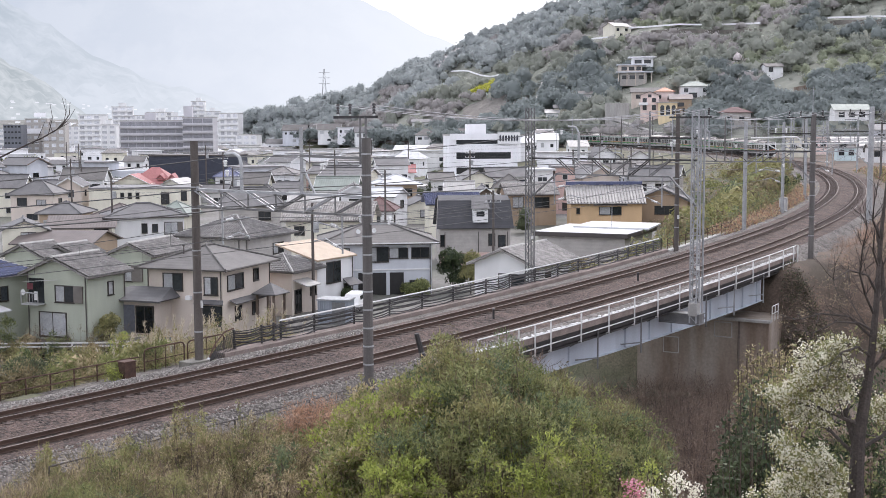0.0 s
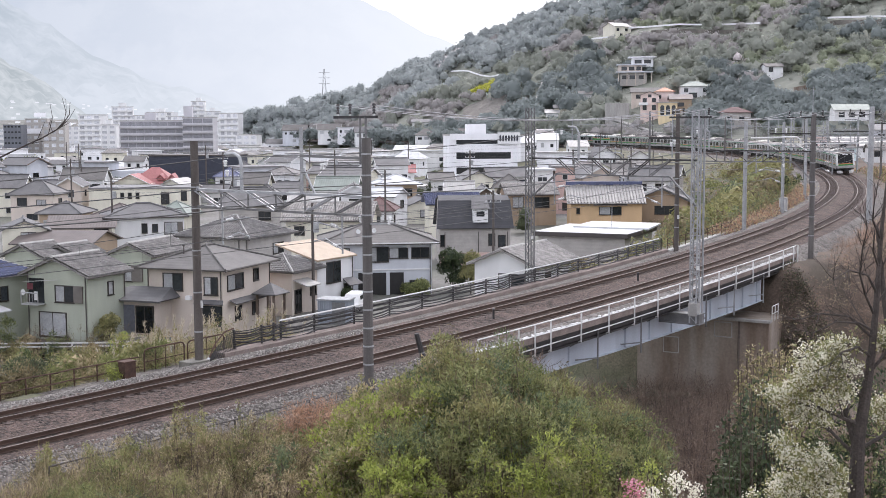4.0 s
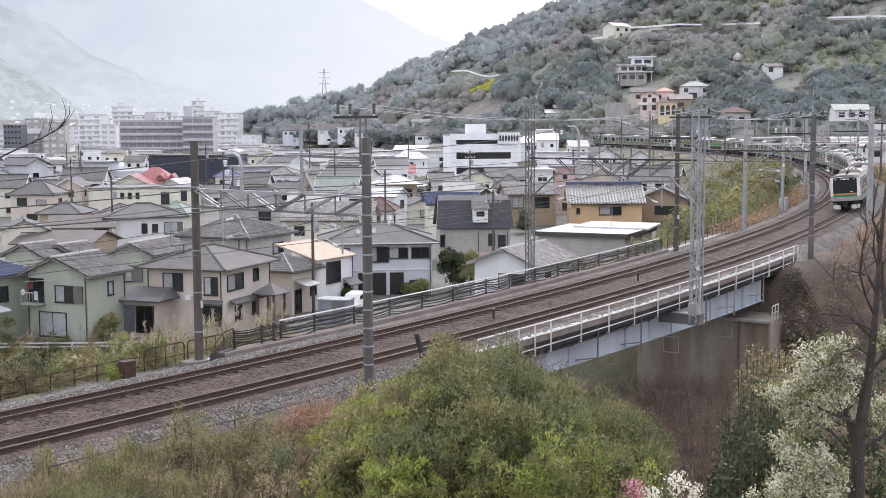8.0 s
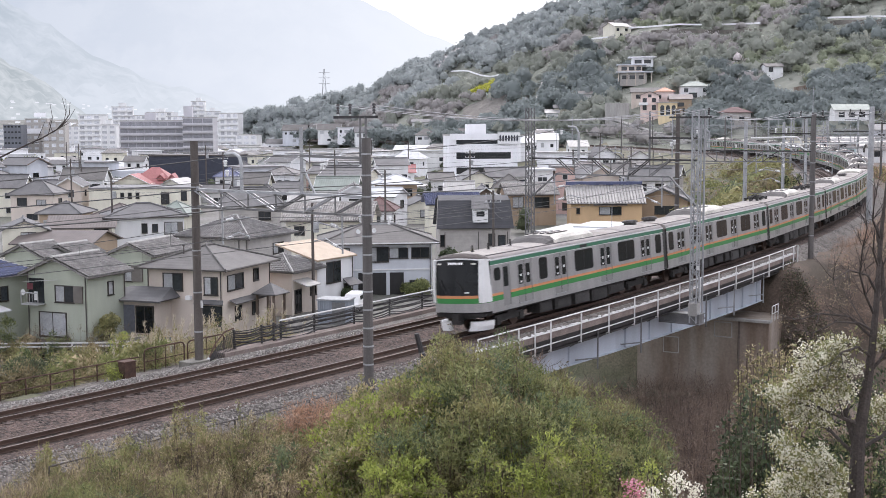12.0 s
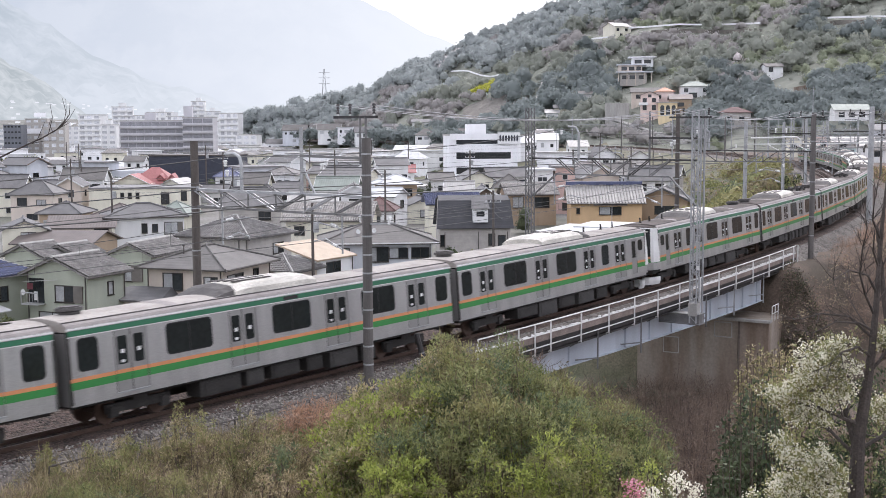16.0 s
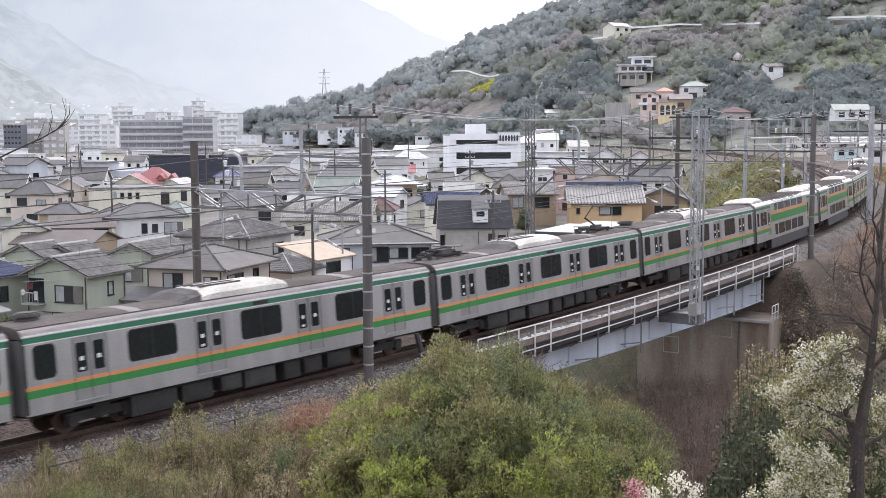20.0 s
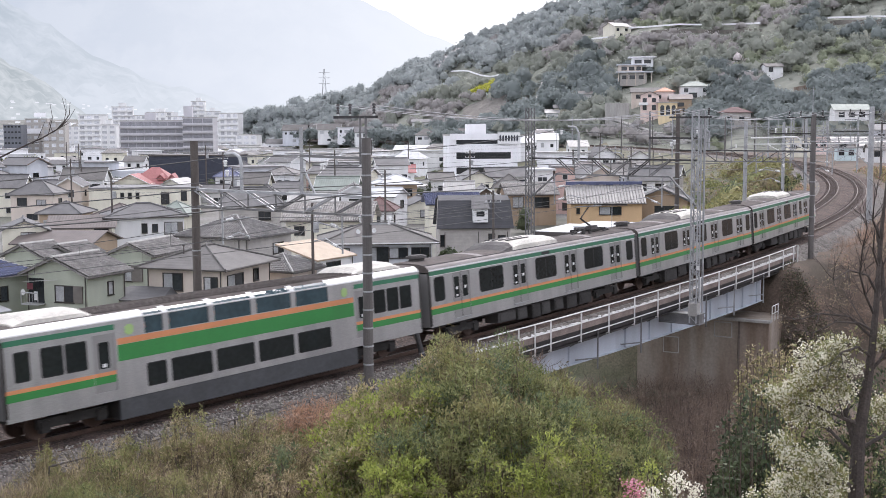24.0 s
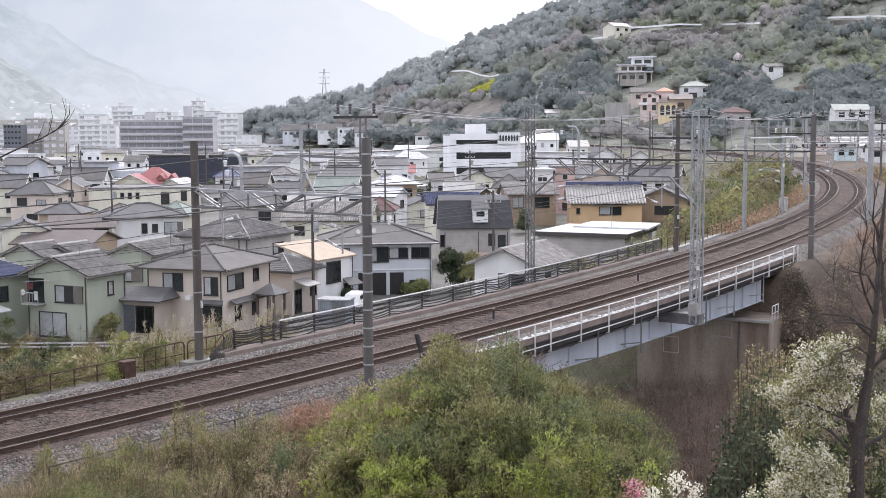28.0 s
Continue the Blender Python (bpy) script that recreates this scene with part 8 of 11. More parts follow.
# ---- plants ----
def leaf_mat(name, a, b, trans=0.25, rough=0.65, patch=0.9, each=0.5):
    """Leaves: two greens mixed at plant scale, each leaf a little different, thin enough to let light through."""
    m = bpy.data.materials.new(name)
    m.use_nodes = True
    n, l = m.node_tree.nodes, m.node_tree.links
    p = n["Principled BSDF"]
    p.inputs["Roughness"].default_value = rough
    p.inputs["Specular IOR Level"].default_value = 0.3
    tc = n.new("ShaderNodeTexCoord")
    no = n.new("ShaderNodeTexNoise")
    no.inputs["Scale"].default_value = patch
    no.inputs["Detail"].default_value = 3
    g = n.new("ShaderNodeNewGeometry")
    ad = n.new("ShaderNodeMath")
    ad.operation = "ADD"
    l.new(tc.outputs["Object"], no.inputs["Vector"])
    sc = n.new("ShaderNodeMath")
    sc.operation = "MULTIPLY"
    sc.inputs[1].default_value = each
    l.new(g.outputs["Random Per Island"], sc.inputs[0])
    l.new(no.outputs["Fac"], ad.inputs[0])
    l.new(sc.outputs[0], ad.inputs[1])
    mr = n.new("ShaderNodeMapRange")
    mr.inputs["From Min"].default_value, mr.inputs["From Max"].default_value = 0.25 + each / 2, 0.75 + each / 2
    l.new(ad.outputs[0], mr.inputs["Value"])
    mx = n.new("ShaderNodeMix")
    mx.data_type = "RGBA"
    mx.inputs["A"].default_value, mx.inputs["B"].default_value = (*a, 1), (*b, 1)
    l.new(mr.outputs[0], mx.inputs["Factor"])
    l.new(mx.outputs["Result"], p.inputs["Base Color"])
    if trans:
        tr = n.new("ShaderNodeBsdfTranslucent")
        l.new(mx.outputs["Result"], tr.inputs["Color"])
        ms = n.new("ShaderNodeMixShader")
        ms.inputs[0].default_value = trans
        l.new(p.outputs[0], ms.inputs[1])
        l.new(tr.outputs[0], ms.inputs[2])
        l.new(ms.outputs[0], n["Material Output"].inputs["Surface"])
    return m


L_BUSH = leaf_mat("bush_leaf", (0.095, 0.12, 0.05), (0.345, 0.36, 0.15), trans=0.4)
L_WILLOW = leaf_mat("blue_green_leaf", (0.085, 0.115, 0.065), (0.26, 0.305, 0.17), trans=0.4)
L_TWIG = leaf_mat("olive_brown_twig", (0.12, 0.10, 0.06), (0.30, 0.25, 0.14), trans=0.3)
L_BUSH_GREY = leaf_mat("grey_green_leaf", (0.155, 0.175, 0.085), (0.38, 0.385, 0.18), trans=0.4)
L_BRIGHT = leaf_mat("young_leaf", (0.23, 0.28, 0.07), (0.45, 0.49, 0.13), trans=0.4)
L_DARK = leaf_mat("dark_evergreen_leaf", (0.03, 0.045, 0.025), (0.085, 0.11, 0.05))
L_GARDEN = leaf_mat("garden_leaf", (0.06, 0.075, 0.045), (0.14, 0.16, 0.09))
L_WEED = leaf_mat("weed_leaf", (0.165, 0.165, 0.075), (0.375, 0.35, 0.16), trans=0.35)
L_DRY = leaf_mat("dry_grass", (0.30, 0.24, 0.14), (0.56, 0.47, 0.30), trans=0.35)
L_RED = leaf_mat("dead_red_brush", (0.34, 0.19, 0.12), (0.56, 0.36, 0.25))
L_STEM = leaf_mat("brown_stem", (0.08, 0.06, 0.05), (0.17, 0.13, 0.105), trans=0.0, rough=0.9)
L_PLUME = leaf_mat("pampas_plume", (0.42, 0.36, 0.28), (0.66, 0.60, 0.50))
L_WHITE = leaf_mat("white_blossom", (0.66, 0.64, 0.50), (0.88, 0.85, 0.74))
L_PINK = leaf_mat("pink_blossom", (0.55, 0.16, 0.25), (0.75, 0.40, 0.48))
L_VINE = leaf_mat("dead_vine", (0.17, 0.125, 0.10), (0.32, 0.245, 0.19))
L_BRUSH = leaf_mat("russet_twig", (0.25, 0.175, 0.135), (0.44, 0.32, 0.245))
# Hill leaves: distance haze is put into these greyed, lightened colours.
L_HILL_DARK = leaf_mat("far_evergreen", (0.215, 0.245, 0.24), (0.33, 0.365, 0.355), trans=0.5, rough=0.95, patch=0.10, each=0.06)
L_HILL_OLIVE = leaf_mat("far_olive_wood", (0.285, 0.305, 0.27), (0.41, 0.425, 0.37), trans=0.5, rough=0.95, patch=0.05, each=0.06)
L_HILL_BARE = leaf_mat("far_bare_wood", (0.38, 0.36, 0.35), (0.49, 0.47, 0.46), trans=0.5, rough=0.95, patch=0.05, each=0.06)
# Paler copy for the farthest trees, with more haze in the colour.
L_HILL_FAR = leaf_mat("far_hazed_wood", (0.37, 0.40, 0.40), (0.49, 0.52, 0.51), trans=0.5, rough=0.95, patch=0.06, each=0.06)
L_HILL_BLOSSOM = leaf_mat("far_cherry", (0.62, 0.56, 0.56), (0.74, 0.69, 0.69), trans=0.2)
L_HILL_LIGHT = leaf_mat("far_bamboo", (0.29, 0.32, 0.24), (0.42, 0.445, 0.33), trans=0.5, rough=0.95, patch=0.05, each=0.06)
M_BARK = surf("dark_bark", (0.075, 0.062, 0.055), 0.9, scale=4, vary=0.5, fine=30, bump=0.6)


def unit(v):
    return v / np.maximum(np.linalg.norm(v, axis=1, keepdims=True), 1e-6)


def blades(p, d, w, rng, kink=0.35):
    """Leaves as bent pairs of quads: base points p, direction-and-length d, width w."""
    n = len(p)
    side = unit(np.cross(d, rng.normal(size=(n, 3)))) * w[:, None] / 2
    mid = p + d * 0.5 + rng.normal(size=(n, 3)) * (np.linalg.norm(d, axis=1) * kink * 0.25)[:, None]
    tip = p + d
    v = np.stack([p, mid - side, tip, mid + side], 1).reshape(-1, 3)
    f = np.arange(4 * n).reshape(n, 4)
    return v, f


def stems(a, b, r):
    """Thin three-sided stems from a to b."""
    n = len(a)
    d = unit(b - a)
    u = np.tile(np.array([[0.0, 0.3, 1.0]]), (n, 1))
    e = unit(np.cross(d, u))
    g = np.cross(d, e)
    r = np.broadcast_to(np.asarray(r, float), (n,))[:, None]
    ring = []
    for k in range(3):
        an = 2 * np.pi * k / 3
        o = (e * np.cos(an) + g * np.sin(an)) * r
        ring += [a + o, b + o * 0.5]
    v = np.stack(ring, 1).reshape(-1, 3)
    i = np.arange(n)[:, None] * 6
    f = np.concatenate([i + np.array([[2 * k, (2 * k + 2) % 6, (2 * k + 3) % 6, 2 * k + 1]]) for k in range(3)])
    return v, f


def join(*vf):
    vs, fs, o = [], [], 0
    for v, f in vf:
        vs.append(v)
        fs.append(f + o)
        o += len(v)
    return np.concatenate(vs), np.concatenate(fs)


def plant(name, label, category, v, f, mats, mi=None, parent=None, kind="", group=""):
    me = raw_mesh(name, v, f, mats, mi, smooth=kind == "stuff")
    if parent is not None:
        return tagged(part(name, me, None, parent, label), kind="stuff")
    return thing(name, label, category, mb=me, kind=kind, group=group)


def shoots(rng, x, y, z0, h, leaves, length, width, lean=0.25, low=0.25, spread=0.3, droop=0.2):
    """Upright shoots with leaves: returns stem mesh and leaf mesh."""
    n = len(x)
    base = np.stack([x, y, z0], 1)
    top = base + np.stack([rng.normal(0, lean, n) * h * 0.4, rng.normal(0, lean, n) * h * 0.4, h], 1)
    sv = stems(base, top, np.clip(h * 0.004, 0.006, 0.02))
    k = np.repeat(np.arange(n), leaves)
    t = low + (1 - low) * rng.random(len(k)) ** 0.8
    p = base[k] + (top - base)[k] * t[:, None] + rng.normal(0, 1, (len(k), 3)) * (spread * (1.15 - t))[:, None] * np.array([1, 1, 0.5])
    d = unit(rng.normal(size=(len(k), 3)) + np.array([0, 0, 0.35 - droop])) * (length * rng.uniform(0.6, 1.3, len(k)))[:, None]
    return sv, blades(p, d, width * rng.uniform(0.7, 1.3, len(k)), rng)


def bush(name, label, rng, x, y, h, leaves, length, width, mats, z0=None, **kw):
    """One shrub, or a thicket: stems and leaves as parts."""
    z = ground_z(x, y) - 0.1 if z0 is None else z0
    sv, lv = shoots(rng, x, y, z, h, leaves, length, width, **kw)
    b = thing(name, label, "shrub")
    plant("stem_growth", "", "", *sv, [mats[0]], parent=b)
    mi = rng.integers(0, len(mats) - 1, len(lv[1])) if len(mats) > 2 else None
    plant("foliage", "", "", *lv, list(mats[1:]), mi, parent=b)
    return b


def view_x(px, y):
    return (px - 784) / 2189 * y


def lobed(rng, x, y, z, r, leaves, length, width, squash=0.8, up=0.5):
    """Leafy lobes: clouds of leaves on small domes, dense and light above, open below."""
    n = len(x)
    k = np.repeat(np.arange(n), leaves)
    m = len(k)
    d = unit(rng.normal(size=(m, 3)))
    d[:, 2] = np.where(rng.random(m) < 0.7, np.abs(d[:, 2]), d[:, 2])
    c = np.stack([x, y, z], 1)[k]
    rad = (r[k] * (0.55 + 0.5 * rng.random(m)))[:, None]
    p = c + d * rad * np.array([1, 1, squash])
    dr = unit(d * 0.6 + rng.normal(size=(m, 3)) * 0.7 + np.array([0, 0, up])) * (length * rng.uniform(0.6, 1.35, m))[:, None]
    return blades(p, dr, width * rng.uniform(0.7, 1.3, m), rng)


def thicket(name, label, rng, x, y, z0, h, lobes, leaves, length, width, mats, size=0.45, low=0.3, zones=0.0):
    """Stems that each carry several leafy lobes."""
    n = len(x)
    base = np.stack([x, y, z0], 1)
    top = base + np.stack([rng.normal(0, 0.22, n), rng.normal(0, 0.22, n), h], 1)
    b = thing(name, label, "shrub")
    k = np.repeat(np.arange(n), lobes)
    t = np.concatenate([np.full(n, 0.97), low + (1 - low) * rng.random(n * (lobes - 1))])
    k = np.concatenate([np.arange(n), np.repeat(np.arange(n), lobes - 1)])
    c = base[k] + (top - base)[k] * t[:, None] + rng.normal(0, 0.3, (len(k), 3)) * np.array([1, 1, 0.35]) * (1.1 - t)[:, None] * 1.6
    r = size * rng.uniform(0.55, 1.25, len(k))
    sv = join(stems(base, top, 0.016), stems(base[k] + (top - base)[k] * (t * 0.8)[:, None], c, 0.008))
    plant("stem_growth", "", "", *sv, [mats[0]], parent=b)
    lv = lobed(rng, c[:, 0], c[:, 1], c[:, 2], r, leaves, length, width)
    tone = rng.integers(0, len(mats) - 1, len(k))
    if zones:
        wave = np.sin(c[:, 0] * 1.7 / zones + 0.8) + np.sin(c[:, 2] * 2.3 / zones + c[:, 0] * 0.9) + np.sin(c[:, 1] * 1.3 / zones + 2) + rng.normal(0, 0.45, len(k))
        tone = np.clip(((wave + 2.2) / 4.4 * (len(mats) - 1)).astype(int), 0, len(mats) - 2)
    which = np.repeat(tone, leaves)
    plant("foliage", "", "", *lv, list(mats[1:]), which, parent=b)
    # loose sprays above the outline
    n2 = len(k) // 2
    j = rng.integers(0, len(k), n2)
    p0 = c[j] + np.array([0, 0, 1]) * (r[j] * 0.5)[:, None]
    p1 = p0 + np.stack([rng.normal(0, 0.14, n2), rng.normal(0, 0.14, n2), rng.uniform(0.25, 0.6, n2)], 1)
    q = np.repeat(np.arange(n2), 14)
    u = rng.random(len(q))[:, None]
    pl = p0[q] + (p1 - p0)[q] * u + rng.normal(0, 0.025, (len(q), 3))
    d = unit(rng.normal(size=(len(q), 3)) + np.array([0, 0, 0.6])) * (length * rng.uniform(0.5, 1.0, len(q)))[:, None]
    plant("spray_growth", "", "", *join(stems(p0, p1, 0.006), blades(pl, d, width * 0.8 * rng.uniform(0.7, 1.2, len(q)), rng)), [mats[1]], parent=b)
    return b


def build_foreground():
    rng = np.random.default_rng(8)
    # the large green thicket before the bridge
    ux = np.array([560, 620, 680, 740, 790, 830, 880, 930, 960, 1010, 1060, 1110, 1150, 1185, 1215], float)
    uz = np.array([1.0, 1.9, 2.4, 2.9, 3.3, 3.6, 3.6, 3.35, 2.9, 2.6, 2.3, 1.95, 1.5, 0.9, 0.1])
    n = 420
    yy = rng.uniform(29.0, 35.0, n)
    px = rng.uniform(690, 1190, n)
    x = view_x(px, 32.0)
    keep = np.sin(x * 2.1 + yy) + np.sin(yy * 2.6 - x * 1.3 + 1) > -0.45
    yy, px, x = yy[keep], px[keep], x[keep]
    n = len(x)
    z0 = ground_z(x, yy) - 0.1
    top = np.interp(px, ux, uz) * (1 - 0.3 * ((yy - 33) / 4.5) ** 2) * (0.78 + 0.24 * rng.random(n))
    top = top * (1 + 0.13 * np.sin(x * 2.3 + 1) * np.sin(yy * 1.9) + 0.08 * np.sin(x * 4.7) * np.sin(yy * 3.8 + 2))
    h = np.maximum(top - z0, 0.8)
    thicket("green_thicket", "dense green willow-like thicket in front of the bridge", rng, x, yy, z0, h, 6, 72, 0.13, 0.034, (L_STEM, L_TWIG, L_BUSH, L_WILLOW, L_BUSH, L_BUSH_GREY, L_WEED), size=0.42, low=0.35, zones=1.0)
    n = 110
    yy = rng.uniform(29.5, 36.0, n)
    px = rng.uniform(575, 770, n)
    x = view_x(px, yy)
    z0 = ground_z(x, yy) - 0.1
    h = np.maximum(np.interp(px, ux, uz) * rng.uniform(0.7, 1.0, n) - z0, 0.6)
    thicket("yellow_green_thicket", "yellow-green leafy shrub mixed with dry stems", rng, x, yy, z0, h, 5, 50, 0.14, 0.05, (L_STEM, L_WEED, L_BRIGHT, L_BUSH, L_DRY), size=0.36, low=0.3)
    n = 26
    px = rng.normal(705, 30, n)
    yy = rng.normal(28.4, 0.4, n)
    x = view_x(px, yy)
    thicket("young_leaf_shrub", "bright yellow-green young-leaved shrub", rng, x, yy, ground_z(x, yy) - 0.1, rng.uniform(1.6, 2.7, n), 5, 70, 0.09, 0.05, (L_STEM, L_BRIGHT, L_BRIGHT, L_WEED), size=0.28)
    n = 60
    px = rng.normal(960, 90, n)
    yy = rng.normal(27.8, 0.5, n)
    x = view_x(px, yy)
    z0 = ground_z(x, yy) - 0.1
    thicket("light_green_shrub", "light green leafy shrub at the thicket's edge", rng, x, yy, z0, np.maximum(rng.uniform(1.2, 2.4, n) - z0, 0.5), 5, 80, 0.10, 0.038, (L_STEM, L_BRIGHT, L_WEED, L_BUSH), size=0.34)
    # weeds along the ballast: a low mat, leafy clumps that stand out of it, dry tussocks
    n = 2600
    px = rng.uniform(-40, 690, n)
    yy = rng.uniform(27, 45, n)
    x = view_x(px, yy)
    s, lat = line_coords(x, yy)
    ok = lat > 2.6 + 1.8 * rng.random(n) ** 1.4 + 0.5 * np.sin(s * 0.9)
    px, yy, x, lat = px[ok], yy[ok], x[ok], lat[ok]
    h = rng.uniform(0.3, 1.1, len(px)) * np.where(lat < 4.2, 0.55, 1.0)
    sp = rng.random(len(px)) + 0.3 * np.sin(x * 1.3) * np.sin(yy * 0.9)
    a = sp < 0.5
    bush("weed_patch", "green and straw-coloured weeds beside the ballast", rng, x[a], yy[a], h[a], 44, 0.14, 0.028, (L_STEM, L_WEED, L_TWIG, L_BUSH), spread=0.16, low=0.05)
    a = ~a
    bush("dry_grass_patch", "dry blond grass with seed heads", rng, x[a], yy[a], h[a], 34, 0.34, 0.014, (L_STEM, L_DRY, L_VINE, L_VINE, L_TWIG), spread=0.2, low=0.0)
    crest = ([-40, 0, 60, 150, 230, 280, 350, 400, 440, 500, 600, 650, 690], [850, 830, 800, 770, 755, 700, 680, 730, 705, 745, 735, 690, 670])
    tones = (((L_STEM, L_WEED, L_BUSH, L_WEED), "straggling olive weed clump"), ((L_STEM, L_WILLOW, L_BUSH, L_WILLOW), "dark leafy weed clump"), ((L_STEM, L_TWIG, L_WEED, L_DRY), "brownish withered weed clump"),
             ((L_STEM, L_BUSH, L_BUSH_GREY, L_WEED), "grey-green leafy weed clump"), ((L_STEM, L_DRY, L_TWIG, L_VINE), "dry straw-coloured clump"))
    made = 0
    while made < 48:
        px, yy = rng.uniform(-30, 690), rng.uniform(29.5, 39.5)
        x = view_x(px, yy)
        if line_coords([x], [yy])[1][0] < 3.2:
            continue
        g = gz(x, yy)
        top = EYE_Z - (np.interp(px, *crest) + (39 - yy) * 11 + rng.uniform(-8, 60) - 223) / 2189 * yy
        h = np.clip(top - g, 0.5, 3.2)
        m, lab = tones[int(rng.choice([0, 1, 2, 3, 4], p=[0.3, 0.16, 0.22, 0.14, 0.18]))]
        k = int(rng.integers(4, 9))
        xs, ys = x + rng.normal(0, 0.28, k), yy + rng.normal(0, 0.28, k)
        thicket("weed_clump", lab + " beside the ballast", rng, xs, ys, ground_z(xs, ys) - 0.05, h * rng.uniform(0.6, 1.0, k), 5, 32, 0.13, 0.028, m, size=0.26, low=0.25)
        made += 1
    n = 210
    px, yy = rng.uniform(-30, 690, n), rng.uniform(30, 40, n)
    x = view_x(px, yy)
    ok = line_coords(x, yy)[1] > 3.0
    x, yy = x[ok], yy[ok]
    base = np.stack([x, yy, ground_z(x, yy)], 1)
    k = np.repeat(np.arange(len(x)), 46)
    d = unit(np.stack([rng.normal(0, 0.42, len(k)), rng.normal(0, 0.42, len(k)), np.full(len(k), 1.0)], 1)) * (rng.uniform(0.5, 1.5, len(x))[k] * rng.uniform(0.6, 1.1, len(k)))[:, None]
    ts = thing("grass_tussocks", "arching dry grass tussocks beside the ballast", "grass", kind="stuff")
    plant("blade_growth", "", "", *blades(base[k] + rng.normal(0, 0.06, (len(k), 3)) * [1, 1, 0], d, np.full(len(k), 0.016), rng, kink=0.5), [L_DRY, L_TWIG], rng.integers(0, 2, len(k)), parent=ts)
    n = 44
    px = rng.choice([285, 300, 340, 352, 420, 432, 60, 75, 150, 210], n) + rng.normal(0, 7, n)
    yy = rng.uniform(35.0, 37.0, n)
    x = view_x(px, yy)
    bush("tall_weed", "tall leafy green weed stalks before the rails", rng, x, yy, np.interp(px, [0, 230, 270, 460], [1.2, 1.4, 2.6, 2.2]) * rng.uniform(0.6, 1.0, n), 100, 0.13, 0.026, (L_STEM, L_WEED, L_BUSH, L_WEED), spread=0.12, low=0.2, lean=0.08)
    n = 150
    px = rng.normal(542, 24, n)
    yy = rng.normal(38.5, 0.7, n)
    bush("red_brown_brush", "reddish-brown dead brush beside the rails", rng, view_x(px, yy), yy, rng.uniform(0.9, 1.75, n), 80, 0.24, 0.022, (L_STEM, L_RED, L_RED, L_RED, L_VINE), spread=0.25, low=0.0)


build_foreground()


def build_gully():
    rng = np.random.default_rng(9)
    # leafless brown scrub in the gully
    n = 2500
    x = rng.uniform(1, 20, n)
    y = rng.uniform(36, 84, n)
    s, lat = line_coords(x, y)
    ok = (lat > -8) & (lat < 30) & (s < 47.8 - 0.2 * np.clip(lat, 0, 30)) & ((lat > 4.2) | (s > 19))
    x, y = x[ok], y[ok]
    h = rng.uniform(1.2, 3.4, len(x))
    h = np.minimum(h, np.clip((np.where(s[ok] > 38, -7.2, -4.2) - ground_z(x, y)) / 1.2, 0.4, 9))
    bush("bare_scrub", "leafless brown scrub filling the gully", rng, x, y, h * np.where(y > 66, 0.9, 1.2), 22, 0.7, 0.024, (L_VINE, L_VINE, L_STEM, L_VINE), spread=0.5, low=0.1, droop=-0.3)
    # dark evergreen shrub below the abutment
    n = 420
    px = np.clip(rng.normal(1330, 46, n), 1250, 1420)
    y = rng.uniform(28.5, 33, n)
    x = view_x(px, y)
    g = ground_z(x, y)
    top = np.interp(px, [1250, 1290, 1330, 1370, 1420], [0.2, 2.0, 3.3, 3.0, 1.4])
    bush("evergreen_shrub", "dark evergreen shrub below the abutment", rng, x, y, np.maximum(top - g, 1.0) * rng.uniform(0.5, 1, n), 110, 0.16, 0.08, (L_STEM, L_DARK, L_DARK, L_GARDEN), spread=0.42, low=0.15, lean=0.05)
    n = 60
    px = rng.normal(1366, 22, n)
    y = rng.uniform(34, 36, n)
    x = view_x(px, y)
    bush("yellowing_shrub", "yellow-green shrub above the evergreen", rng, x, y, (rng.uniform(2.2, 3.5, n) - ground_z(x, y)), 90, 0.12, 0.05, (L_STEM, L_WEED, L_TWIG, L_DRY), spread=0.4, low=0.7, lean=0.04)
    # grey-green shrubs behind the blossom tree
    n = 150
    px = rng.uniform(1395, 1640, n)
    y = rng.uniform(27, 38, n)
    x = view_x(px, y)
    g = ground_z(x, y)
    top = np.interp(px, [1395, 1450, 1520, 1640], [0.2, 1.2, 1.9, 2.6]) * rng.uniform(0.5, 1.0, n)
    thicket("shaded_shrub", "grey-green shrub mass behind the blossom tree", rng, x, y, g - 0.1, np.maximum(top - g, 0.8), 4, 50, 0.15, 0.06, (L_STEM, L_DARK, L_BUSH_GREY, L_VINE, L_DARK), size=0.5, low=0.5)
    # dead vines and brush on the bank past the bridge
    n = 2200
    s = rng.uniform(53, 125, n)
    lat = 4.4 + rng.gamma(2.0, 3.2, n)
    pts = np.array([on_line(a, b) for a, b in zip(s, lat)])
    h = rng.uniform(0.5, 1.7, n)
    a = rng.random(n) < 0.6
    bush("dead_vine_bank", "tangle of dead brown vines on the bank", rng, pts[a, 0], pts[a, 1], h[a], 32, 0.42, 0.018, (L_STEM, L_VINE, L_BRUSH, L_BRUSH), spread=0.45, low=0.0)
    bush("rusty_brush_bank", "rust-coloured dead brush on the bank", rng, pts[~a, 0], pts[~a, 1], h[~a], 40, 0.36, 0.015, (L_STEM, L_BRUSH, L_RED, L_BRUSH), spread=0.4, low=0.0)
    # dark foliage beside the abutment, added to stand in for the shadow there
    n = 300
    s = rng.uniform(49.5, 53.5, n)
    lat = rng.uniform(3.6, 7.0, n)
    pts = np.array([on_line(a, b) for a, b in zip(s, lat)])
